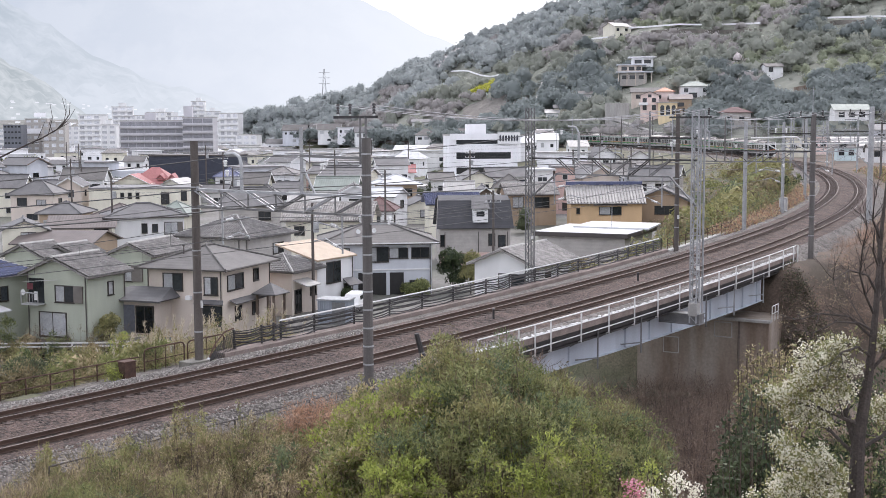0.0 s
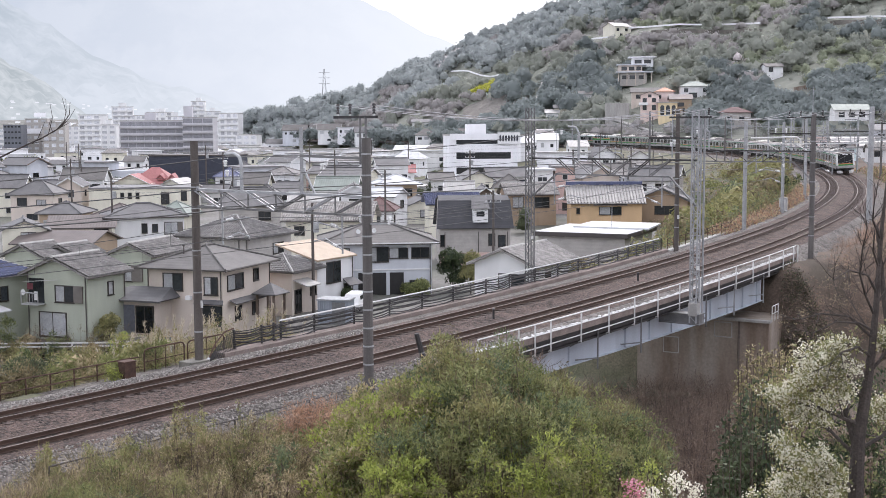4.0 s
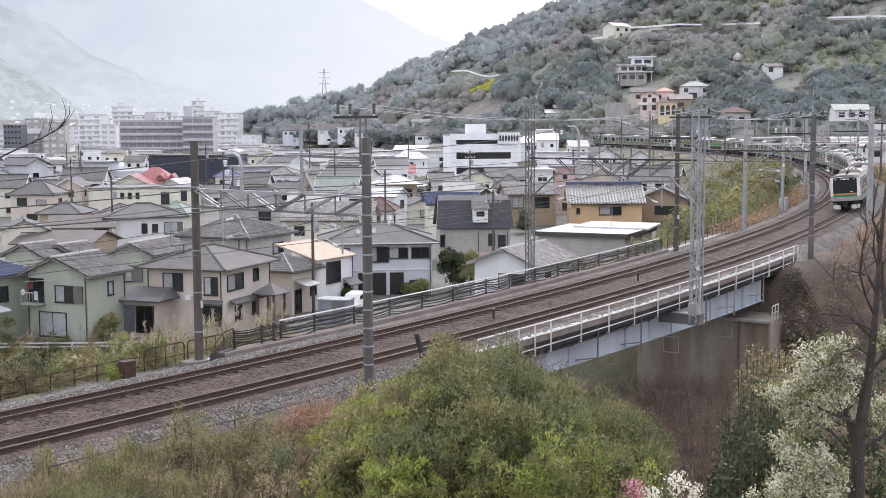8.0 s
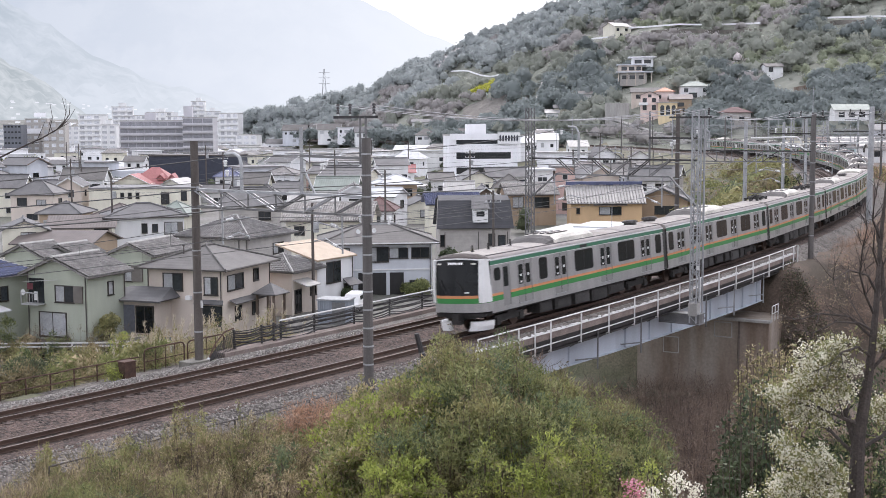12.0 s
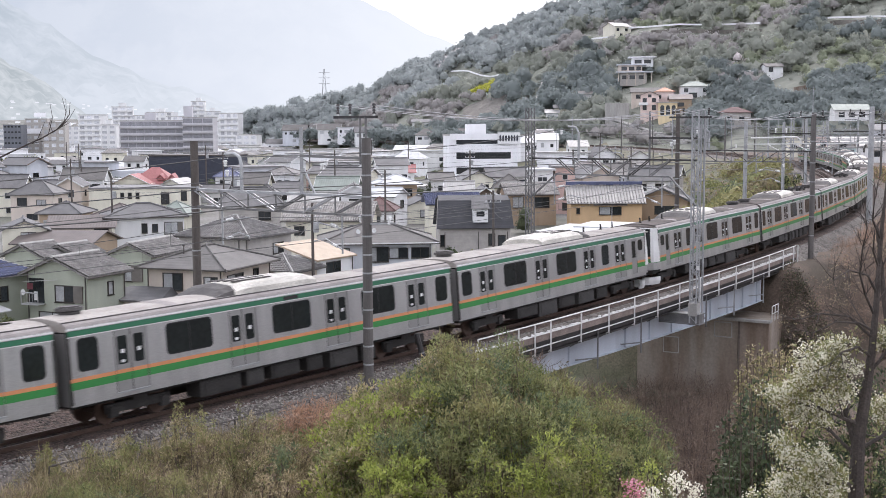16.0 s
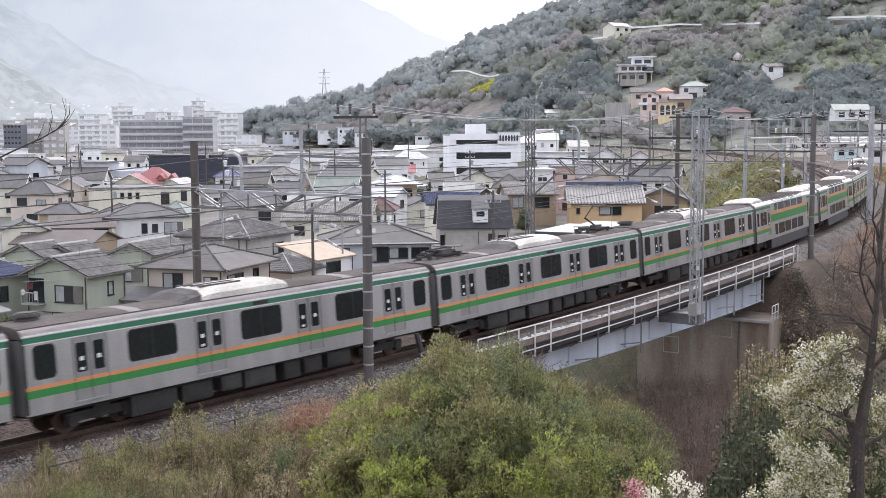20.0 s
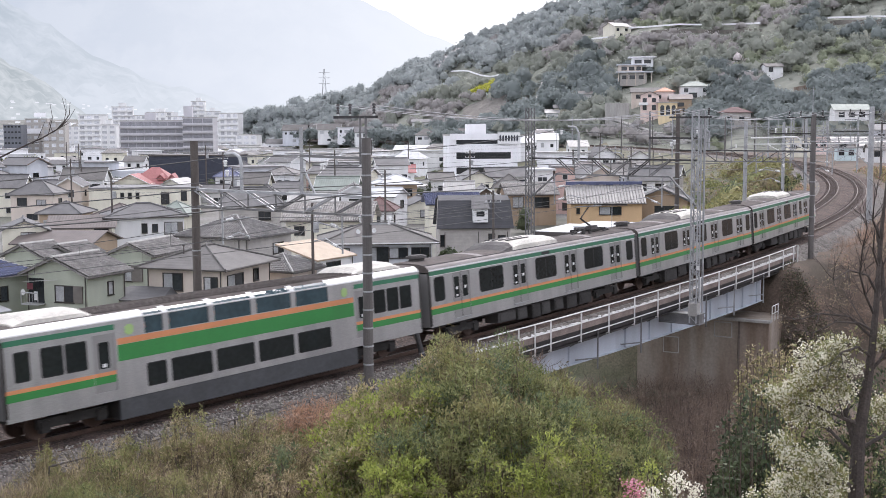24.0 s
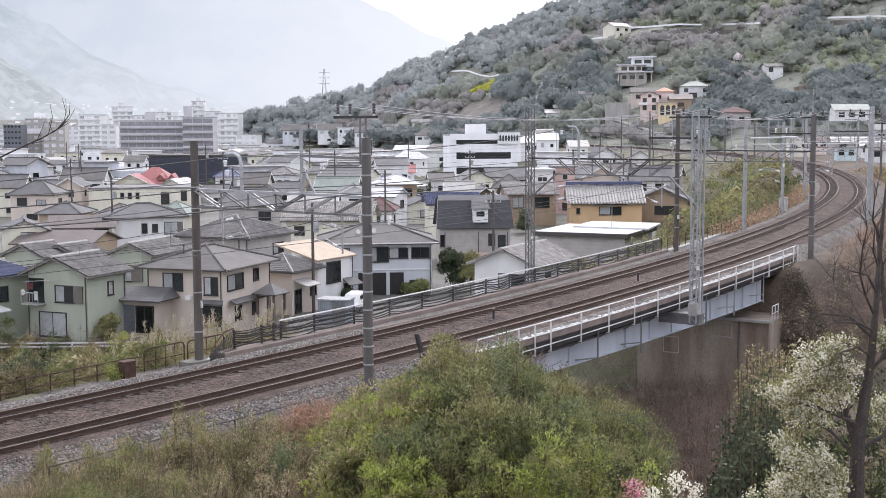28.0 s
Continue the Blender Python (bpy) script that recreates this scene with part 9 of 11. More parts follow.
    bush("shaded_ivy", "dark brush standing in for the shadow beside the abutment", rng, pts[:, 0], pts[:, 1], rng.uniform(0.4, 1.0, n), 50, 0.2, 0.05, (L_STEM, L_DARK, L_STEM, L_VINE), spread=0.45, low=0.0)


build_gully()


def build_bank_plants():
    rng = np.random.default_rng(10)
    # bright bamboo grass and shrubs inside the curve
    n = 520
    s = rng.uniform(66, 225, n)
    lat = -9.6 - np.abs(rng.normal(0, 5.5, n))
    pts = np.array([on_line(a, b) for a, b in zip(s, lat)])
    h = rng.uniform(0.9, 2.5, n) * np.interp(s, [66, 90, 150, 225], [0.6, 1.0, 1.1, 0.6])
    clump = np.sin(s / 7.0) + np.sin(s / 3.1 + lat / 2.5)
    a = clump > -0.5
    bush("curve_shrubs", "yellow-green bamboo grass and shrubs inside the curve", rng, pts[a, 0], pts[a, 1], h[a], 60, 0.42, 0.09, (L_STEM, L_WILLOW, L_WEED, L_TWIG), spread=0.45, low=0.0)
    bush("curve_dry_grass", "dry brown grass between the shrubs of the curve", rng, pts[~a, 0], pts[~a, 1], h[~a] * 0.6, 50, 0.4, 0.07, (L_STEM, L_RED, L_DRY, L_VINE), spread=0.4, low=0.0)
    n = 300
    s = rng.uniform(72, 215, n)
    lat = -11 - np.abs(rng.normal(0, 5.0, n))
    pts = np.array([on_line(a, b) for a, b in zip(s, lat)])
    r = rng.uniform(0.9, 2.8, n)
    ok = np.sin(s / 6.0) + np.sin(lat * 0.7 + s / 11) > -0.7
    which = rng.random(n)
    for lo, hi, mat, lab in ((0, 0.42, L_WEED, "rounded yellow-green bushes inside the curve"), (0.42, 0.74, L_BUSH_GREY, "leafy grey-green bushes inside the curve"), (0.74, 0.9, L_TWIG, "olive-brown bushes inside the curve"), (0.9, 1, L_WILLOW, "dark green bushes inside the curve")):
        j = ok & (which >= lo) & (which < hi)
        q = pts[j]
        v, fc = crowns(rng, q[:, 0], q[:, 1], ground_z(q[:, 0], q[:, 1]), r[j], r[j] * 0.8, 170, 0.72)
        plant("curve_bushes", lab, "bushes", v, fc, [mat], kind="stuff")
    # far side of the line: weeds and pampas on the slope above the houses
    n = 1500
    s = rng.uniform(-16, 14, n)
    lat = rng.uniform(-17.5, -8.45, n)
    pts = np.array([on_line(a, b) for a, b in zip(s, lat)])
    h = rng.uniform(0.6, 1.9, n) * np.where(lat > -9.4, 0.4, 1.1)
    a = rng.random(n) < 0.62
    bush("slope_weeds", "green weeds on the slope above the houses", rng, pts[a, 0], pts[a, 1], h[a], 45, 0.22, 0.035, (L_STEM, L_WEED, L_BUSH, L_DRY), spread=0.25, low=0.0)
    bush("slope_dry_grass", "dry straw grass on the slope", rng, pts[~a, 0], pts[~a, 1], h[~a], 70, 0.5, 0.017, (L_STEM, L_DRY, L_DRY, L_WEED), spread=0.22, low=0.0)
    n = 150
    s = rng.uniform(-18, 13, n)
    lat = rng.uniform(-16.5, -9.9, n)
    pts = np.array([on_line(a, b) for a, b in zip(s, lat)])
    r = rng.uniform(0.35, 1.0, n)
    which = rng.random(n) + 0.25 * np.sin(s)
    for lo, hi, mat, lab in ((-1, 0.35, L_BUSH, "dark green bramble bushes behind the low rail"), (0.35, 0.7, L_WEED, "olive weeds behind the low rail"), (0.7, 2, L_DRY, "dry straw tussocks behind the low rail")):
        j = (which >= lo) & (which < hi)
        q = pts[j]
        v, fc = crowns(rng, q[:, 0], q[:, 1], ground_z(q[:, 0], q[:, 1]), r[j], r[j] * 0.85, 210, 1.05, squash=0.95)
        plant("bank_bushes", lab, "bushes", v, fc, [mat], kind="stuff")
    for s0, la, r0, mat, lab in ((-0.9, -10.2, 0.75, L_GARDEN, "dark olive bramble bush behind the low fence"), (0.2, -10.6, 0.85, L_GARDEN, "dark olive bramble bush behind the low fence"), (0.9, -10.0, 0.6, L_BUSH, "green bramble bush behind the low fence"), (-2.6, -10.4, 0.7, L_BUSH, "green bramble bush behind the low fence"),
                                 (-1.7, -9.4, 0.5, L_TWIG, "withered bramble behind the low fence"), (3.6, -9.8, 0.6, L_BUSH, "green bramble bush behind the low fence"), (5.3, -9.4, 0.5, L_BUSH, "green bramble bush behind the low fence")):
        k = 9
        c = on_line(s0, la)
        x, y = c.x + rng.normal(0, r0 * 0.6, k), c.y + rng.normal(0, r0 * 0.5, k)
        thicket("bramble_bush", lab, rng, x, y, ground_z(x, y) - 0.05, r0 * rng.uniform(1.0, 1.9, k), 4, 70, 0.16, 0.035, (L_STEM, mat, mat), size=0.3, low=0.1)
    x, y = np.array([on_line(a, b) for a, b in zip(rng.normal(2.0, 0.22, 16), rng.normal(-7.7, 0.12, 16))]).T[:2]
    bush("weed_clump", "fresh green weed clump by the ballast", rng, x, y, rng.uniform(0.4, 0.9, 16), 40, 0.16, 0.03, (L_STEM, L_BUSH, L_BRIGHT), spread=0.1, low=0.0)
    n = 1400
    yy = rng.uniform(80, 95.5, n)
    xx = rng.uniform(-46, -6, n)
    bush("field_weeds", "rough weeds beside the lane below the houses", rng, xx, yy, rng.uniform(0.5, 1.9, n), 24, 0.34, 0.07, (L_STEM, L_WEED, L_DRY, L_BUSH), spread=0.35, low=0.0)
    n = 330
    s = rng.uniform(4.6, 17, n)
    lat = rng.uniform(-15, -9.6, n)
    pts = np.array([on_line(a, b) for a, b in zip(s, lat)])
    z = ground_z(pts[:, 0], pts[:, 1])
    h = rng.uniform(1.2, 2.4, n) + np.clip(-lat - 10, 0, 4) * 0.38
    base = np.stack([pts[:, 0], pts[:, 1], z], 1)
    lean = np.stack([rng.normal(0.2, 0.25, n), rng.normal(0, 0.2, n), h], 1)
    top = base + lean
    pg = thing("pampas_grass", "pampas grass with pale feathery plumes", "grass")
    plant("stalk_growth", "", "", *stems(base, top, 0.012), [L_DRY], parent=pg)
    k = np.repeat(np.arange(n), 26)
    t = rng.random(len(k))
    d = unit(np.stack([rng.normal(0.25, 0.35, len(k)), rng.normal(0, 0.3, len(k)), 0.6 + rng.random(len(k))], 1)) * 0.2
    p = top[k] - lean[k] * (0.17 * t)[:, None] / 1.0
    plant("plume_growth", "", "", *blades(p, d, np.full(len(k), 0.032), rng), [L_PLUME], parent=pg)
    k = np.repeat(np.arange(n), 30)
    d = unit(np.stack([rng.normal(0, 0.6, len(k)), rng.normal(0, 0.6, len(k)), 0.9 * rng.random(len(k))], 1)) * rng.uniform(0.5, 1.1, len(k))[:, None]
    plant("blade_growth", "", "", *blades(base[k] + rng.normal(0, 0.15, (len(k), 3)) * [1, 1, 0], d, np.full(len(k), 0.02), rng), [L_DRY], parent=pg)
    # shrubs on the bank beyond the bridge
    for i, (s0, s1, l0, l1, nn, hh, mats, lab, nm) in enumerate((
            (60, 150, -24, -8.6, 1100, 2.0, (L_STEM, L_WILLOW, L_WEED, L_TWIG), "green and olive shrubs on the railway bank", "bank_shrubs"),
            (74, 150, -8.8, -6.6, 420, 1.0, (L_STEM, L_RED, L_DRY, L_VINE), "rust-coloured dry grass by the ballast", "bank_dry_grass"),
            (150, 260, -36, -9, 700, 1.6, (L_STEM, L_BUSH, L_DRY, L_VINE), "scrub and dry grass below the yard", "yard_scrub"),
            (110, 210, 4.6, 15, 800, 1.3, (L_STEM, L_BRUSH, L_BUSH, L_RED, L_WEED), "brown and green scrub outside the curve", "curve_scrub"))):
        s = rng.uniform(s0, s1, nn)
        lat = rng.uniform(l0, l1, nn)
        pts = np.array([on_line(a, b) for a, b in zip(s, lat)])
        bush(nm, lab, rng, pts[:, 0], pts[:, 1], rng.uniform(0.4, 1, nn) * hh, 30, 0.34, 0.11, mats, spread=0.45, low=0.1)



def build_lane_shrubs():
    rng = np.random.default_rng(23)
    tones = (((L_STEM, L_WEED, L_BRIGHT), "straggling yellow-green shrub beside the lane"), ((L_STEM, L_TWIG, L_DRY), "withered brown shrub beside the lane"), ((L_STEM, L_BUSH, L_WILLOW), "dark green shrub beside the lane"), ((L_STEM, L_WEED, L_TWIG), "olive shrub beside the lane"))
    for i in range(19):
        x, y = -37 + 1.55 * i + rng.normal(0, 0.5), rng.uniform(91.0, 97.5)
        m, lab = tones[int(rng.integers(0, 4))]
        n = 5
        xs, ys = x + rng.normal(0, 0.4, n), y + rng.normal(0, 0.4, n)
        thicket("lane_shrub", lab, rng, xs, ys, ground_z(xs, ys) - 0.1, rng.uniform(1.5, 3.3) * rng.uniform(0.6, 1.0, n), 5, 60, 0.2, 0.06, m, size=0.5, low=0.1)
    n = 90
    xs, ys = rng.uniform(-33, -22, n), rng.uniform(94.8, 97.5, n)
    bush("lane_twigs", "leafless twiggy saplings beside the lane", rng, xs, ys, rng.uniform(1.4, 3.2, n), 50, 0.5, 0.014, (L_STEM, L_STEM, L_TWIG, L_VINE), spread=0.3, low=0.15, droop=-0.5)
    n = 130
    s = rng.uniform(20, 40, n)
    lat = rng.uniform(3.4, 9.0, n)
    pts = np.array([on_line(a, b) for a, b in zip(s, lat)])
    top = np.interp(s, [20, 28, 40], [-2.0, -2.6, -5.2]) - 0.25 * (lat - 3.4) - rng.uniform(0, 2.0, n)
    bush("twiggy_saplings", "leafless twiggy saplings in front of the bridge girder", rng, pts[:, 0], pts[:, 1], np.maximum(top - ground_z(pts[:, 0], pts[:, 1]), 1.0), 90, 0.55, 0.012, (L_STEM, L_VINE, L_STEM, L_VINE), spread=0.5, low=0.2, droop=-0.5)


build_lane_shrubs()


def build_bank_bushes():
    rng = np.random.default_rng(14)
    for i in range(28):
        s0 = rng.uniform(58, 150)
        lat = -9.2 - rng.gamma(2.0, 3.0)
        c = on_line(s0, lat)
        n = 7
        x, y = c.x + rng.normal(0, 0.7, n), c.y + rng.normal(0, 0.7, n)
        tone = ((L_STEM, L_BUSH, L_WEED), (L_STEM, L_BUSH, L_BUSH_GREY), (L_STEM, L_WEED, L_BRIGHT), (L_STEM, L_BUSH, L_DARK))[i % 4]
        thicket("bank_shrub", ("yellow-green rounded shrub on the railway bank", "grey-green rounded shrub on the railway bank", "bright green shrub on the railway bank", "dark green shrub on the railway bank")[i % 4],
                rng, x, y, ground_z(x, y) - 0.1, rng.uniform(1.2, 3.0) * rng.uniform(0.7, 1.0, n), 4, 26, 0.32, 0.15, tone, size=0.65, low=0.3)


build_bank_bushes()


def limb(mb, rng, p, d, length, r, depth, tips):
    """A branch that forks; its thin ends are collected in tips."""
    n = 5
    pts = [p.copy()]
    for i in range(n):
        d = (d + Vector((rng.gauss(0, 0.14), rng.gauss(0, 0.14), rng.gauss(0.03, 0.1)))).normalized()
        pts.append(pts[-1] + d * (length / n))
    mb.tube(pts, r, 5 if r < 0.03 else 7, r * 0.55, cap=False)
    if depth == 0:
        tips.append((pts[2], pts[-1]))
        return
    for i in range(3 if depth > 1 else 4):
        q = pts[rng.randint(2, n)]
        nd = (d + Vector((rng.gauss(0, 0.55), rng.gauss(0, 0.55), rng.gauss(0.15, 0.45)))).normalized()
        limb(mb, rng, q, nd, length * rng.uniform(0.5, 0.75), r * 0.5, depth - 1, tips)


def build_blossom_trees():
    rng = random.Random(17)
    nr = np.random.default_rng(17)
    y = 18.0
    bx = view_x(1542, y)
    foot = Vector((bx, y, gz(bx, y) - 0.3))
    t = thing("blossom_tree", "tree with dark trunk and white spring blossom", "tree")
    mb, tips = Mesh(), []
    mb.tube([foot, Vector((bx - 0.10, y, 3.6)), Vector((bx - 0.08, y, 5.0)), Vector((bx, y, 5.6)), Vector((bx + 0.08, y, 6.3))], 0.14, 9, 0.06)
    mb.tube([Vector((bx + 0.08, y, 6.28)), Vector((bx + 0.13, y, 7.1)), Vector((bx + 0.17, y, 8.1)), Vector((bx + 0.24, y, 9.0))], 0.06, 8, 0.015)
    mb.tube([Vector((bx - 0.08, y, 4.8)), Vector((bx - 0.24, y + 0.1, 5.4)), Vector((bx - 0.30, y + 0.15, 5.9)), Vector((bx - 0.34, y + 0.2, 6.3))], 0.06, 7, 0.02)
    # leafless upper branches that arch out over the bank
    bare = []
    for run in (((0.07, 6.55), (-0.35, 6.9), (-0.85, 6.98), (-1.2, 6.94)), ((0.09, 6.9), (-0.12, 7.2), (-0.3, 7.55), (-0.35, 7.95), (-0.38, 8.25)), ((0.08, 6.25), (-0.2, 6.45), (-0.52, 6.42), (-0.75, 6.32)),
                ((0.08, 6.65), (-0.2, 6.8), (-0.62, 6.86), (-1.02, 6.74)), ((0.14, 7.6), (-0.03, 7.85), (-0.1, 8.2)), ((0.13, 7.2), (-0.1, 7.5), (-0.45, 7.6), (-0.75, 7.5)), ((0.1, 7.0), (0.35, 7.35), (0.5, 7.8)), ((0.16, 8.0), (-0.05, 8.3), (-0.12, 8.6))):
        pts = [Vector((bx + u, y - 0.25 * i * (u < 0), w)) for i, (u, w) in enumerate(run)]
        mb.tube(pts, 0.022, 6, 0.006)
        for q, nxt in zip(pts[1:], pts[2:] + [pts[-1] * 2 - pts[-2]]):
            for _ in range(3):
                d = ((nxt - q).normalized() + Vector((rng.gauss(0, 0.5), rng.gauss(0, 0.4), rng.gauss(0.1, 0.5)))).normalized()
                limb(mb, rng, q, d, rng.uniform(0.25, 0.5), 0.006, 1, bare)
    for p, d, ln in (((bx - 0.05, y, 3.6), (-0.9, 0.1, 0.7), 1.5), ((bx - 0.05, y, 4.3), (-0.9, -0.2, 0.45), 1.5), ((bx, y, 4.6), (-0.7, 0.3, 0.9), 1.5), ((bx, y, 5.2), (-0.8, -0.1, 0.6), 1.4),
                     ((bx, y, 5.6), (-0.6, 0.2, 0.7), 1.2), ((bx, y, 3.2), (-0.8, 0.4, 0.5), 1.6), ((bx, y, 4.9), (0.8, 0.1, 0.5), 1.2), ((bx, y, 3.9), (0.8, -0.1, 0.4), 1.2), ((bx, y, 2.6), (-0.9, -0.3, 0.5), 1.7), ((bx, y, 2.2), (-0.95, 0.1, 0.35), 2.1), ((bx, y, 1.6), (-0.9, -0.1, 0.3), 2.2), ((bx, y, 2.9), (-0.95, 0.2, 0.2), 1.9), ((bx, y, 1.9), (0.8, 0.2, 0.5), 1.4), ((bx, y, 5.9), (0.5, 0.1, 0.9), 1.0)):
        limb(mb, rng, Vector(p), Vector(d).normalized(), ln * 0.62, 0.035, 2, tips)
    part("trunk", mb, M_BARK, t, "dark rough trunk and limbs")
    a = np.array([tuple(q[0]) for q in tips])
    b = np.array([tuple(q[1]) for q in tips])
    k = nr.integers(0, len(a), 4600)
    c = a[k] + (b - a)[k] * nr.random((len(k), 1)) * 1.2 + nr.normal(0, 0.07, (len(k), 3))
    k = nr.integers(0, len(c), 38000)
    q = c[k] + nr.normal(0, 0.03, (len(k), 3))
    d = unit(nr.normal(size=(len(k), 3))) * nr.uniform(0.022, 0.046, len(k))[:, None]
    plant("blossom", "white blossom", "", *blades(q, d, nr.uniform(0.02, 0.042, len(k)), nr), [L_WHITE], parent=t)
    k = nr.integers(0, len(a), 15000)
    q = a[k] + (b - a)[k] * nr.random((len(k), 1)) * 1.2 + nr.normal(0, 0.09, (len(k), 3))
    d = unit(nr.normal(size=(len(k), 3))) * nr.uniform(0.05, 0.10, len(k))[:, None]
    plant("foliage", "small fresh leaves", "", *blades(q, d, nr.uniform(0.02, 0.04, len(k)), nr), [L_BUSH_GREY, L_WEED], nr.integers(0, 2, len(k)), parent=t)
    # a bare tree behind it with budding twigs
    y = 24.0
    bx = view_x(1600, y)
    t = thing("budding_tree", "leafless grey tree with a few buds", "tree")
    mb, tips = Mesh(), []
    foot = Vector((bx, y, gz(bx, y) - 0.3))
    mb.tube([foot, Vector((bx, y, 2.5)), Vector((bx - 0.1, y, 5.0)), Vector((bx - 0.35, y, 6.5)), Vector((bx - 0.5, y, 7.7))], 0.13, 8, 0.03)
    for p, d, ln in (((bx - 0.05, y, 4.2), (-0.9, 0, 0.5), 2.0), ((bx - 0.15, y, 5.2), (-0.8, 0.2, 0.8), 1.6), ((bx - 0.3, y, 6.2), (-0.4, 0, 1), 1.2), ((bx, y, 4.8), (0.7, 0, 0.8), 1.4), ((bx - 0.4, y, 6.8), (0.4, 0.1, 1), 1.0), ((bx, y, 3.4), (-0.95, -0.1, 0.35), 2.2)):
        limb(mb, rng, Vector(p), Vector(d).normalized(), ln * 0.8, 0.016, 2, tips)
    part("trunk", mb, M_BARK, t)
    a = np.array([tuple(q[0]) for q in tips])
    b = np.array([tuple(q[1]) for q in tips])
    k = nr.integers(0, len(a), 1500)
    q = a[k] + (b - a)[k] * nr.random((len(k), 1)) * 1.1 + nr.normal(0, 0.05, (len(k), 3))
    d = unit(nr.normal(size=(len(k), 3))) * nr.uniform(0.02, 0.04, len(k))[:, None]
    plant("bud_growth", "", "", *blades(q, d, np.full(len(k), 0.018), nr), [L_DRY], parent=t)
    # peach shoots at the viewer's feet
    for px, mat, lab, tall in ((1128, L_PINK, "slender shoot with deep pink blossom", 6.17), (1160, L_WHITE, "slender shoot with white blossom", 6.08), (1205, L_WHITE, "leafy shoot with white blossom", 6.24), (1236, L_WHITE, "short shoot with white blossom", 6.12)):
        y = 12.0
        x = view_x(px, y)
        z = gz(x, y)
        t = thing("blossom_shoot", lab, "shrub", group="blossom shoots")
        part("stem", Mesh().tube([(x + 0.1, y, z - 0.1), (x + 0.03, y, (z + tall) / 2), (x, y, tall)], 0.018, 6, 0.006), M_BARK, t)
        n = 300
        q = np.stack([nr.normal(x, 0.05, n), nr.normal(y, 0.05, n), tall - np.abs(nr.normal(0, 0.16, n))], 1)
        d = unit(nr.normal(size=(n, 3))) * 0.024
        plant("blossom", "", "", *blades(q, d, np.full(n, 0.02), nr), [mat], parent=t)
    # twigs reaching in at the viewer's left
    y = 6.0
    t = thing("bare_sapling", "leafless sapling with a curved twig", "tree")
    x0 = view_x(-140, y)
    mb = Mesh().tube([(x0, y, gz(x0, y) - 0.2), (x0 + 0.03, y, 8.4), (x0 + 0.06, y, 9.2)], 0.04, 7, 0.015)
    zz = lambda py: EYE_Z - (py - 223) / 2189 * y
    mb.tube([(x0 + 0.05, y, 9.1), (view_x(-40, y), y, zz(295)), (view_x(30, y), y, zz(262)), (view_x(80, y), y, zz(240)), (view_x(112, y), y, zz(222)), (view_x(128, y), y, zz(200)), (view_x(130, y), y, zz(178))], 0.0055, 5, 0.0016)
    for a in (((90, 234), (96, 205), (90, 180)), ((104, 227), (122, 205), (118, 172)), ((98, 232), (90, 215), (92, 206)), ((70, 244), (76, 226), (80, 212)), ((60, 250), (80, 246), (100, 246)), ((112, 222), (126, 206), (134, 190)), ((118, 214), (120, 195), (112, 170)), ((84, 238), (104, 226), (116, 210)), ((96, 232), (110, 222), (124, 214))):
        mb.tube([(view_x(px, y), y + 0.02 * i, zz(py)) for i, (px, py) in enumerate(a)], 0.0022, 4, 0.001)
    part("stem", mb, M_BARK, t)


build_blossom_trees()


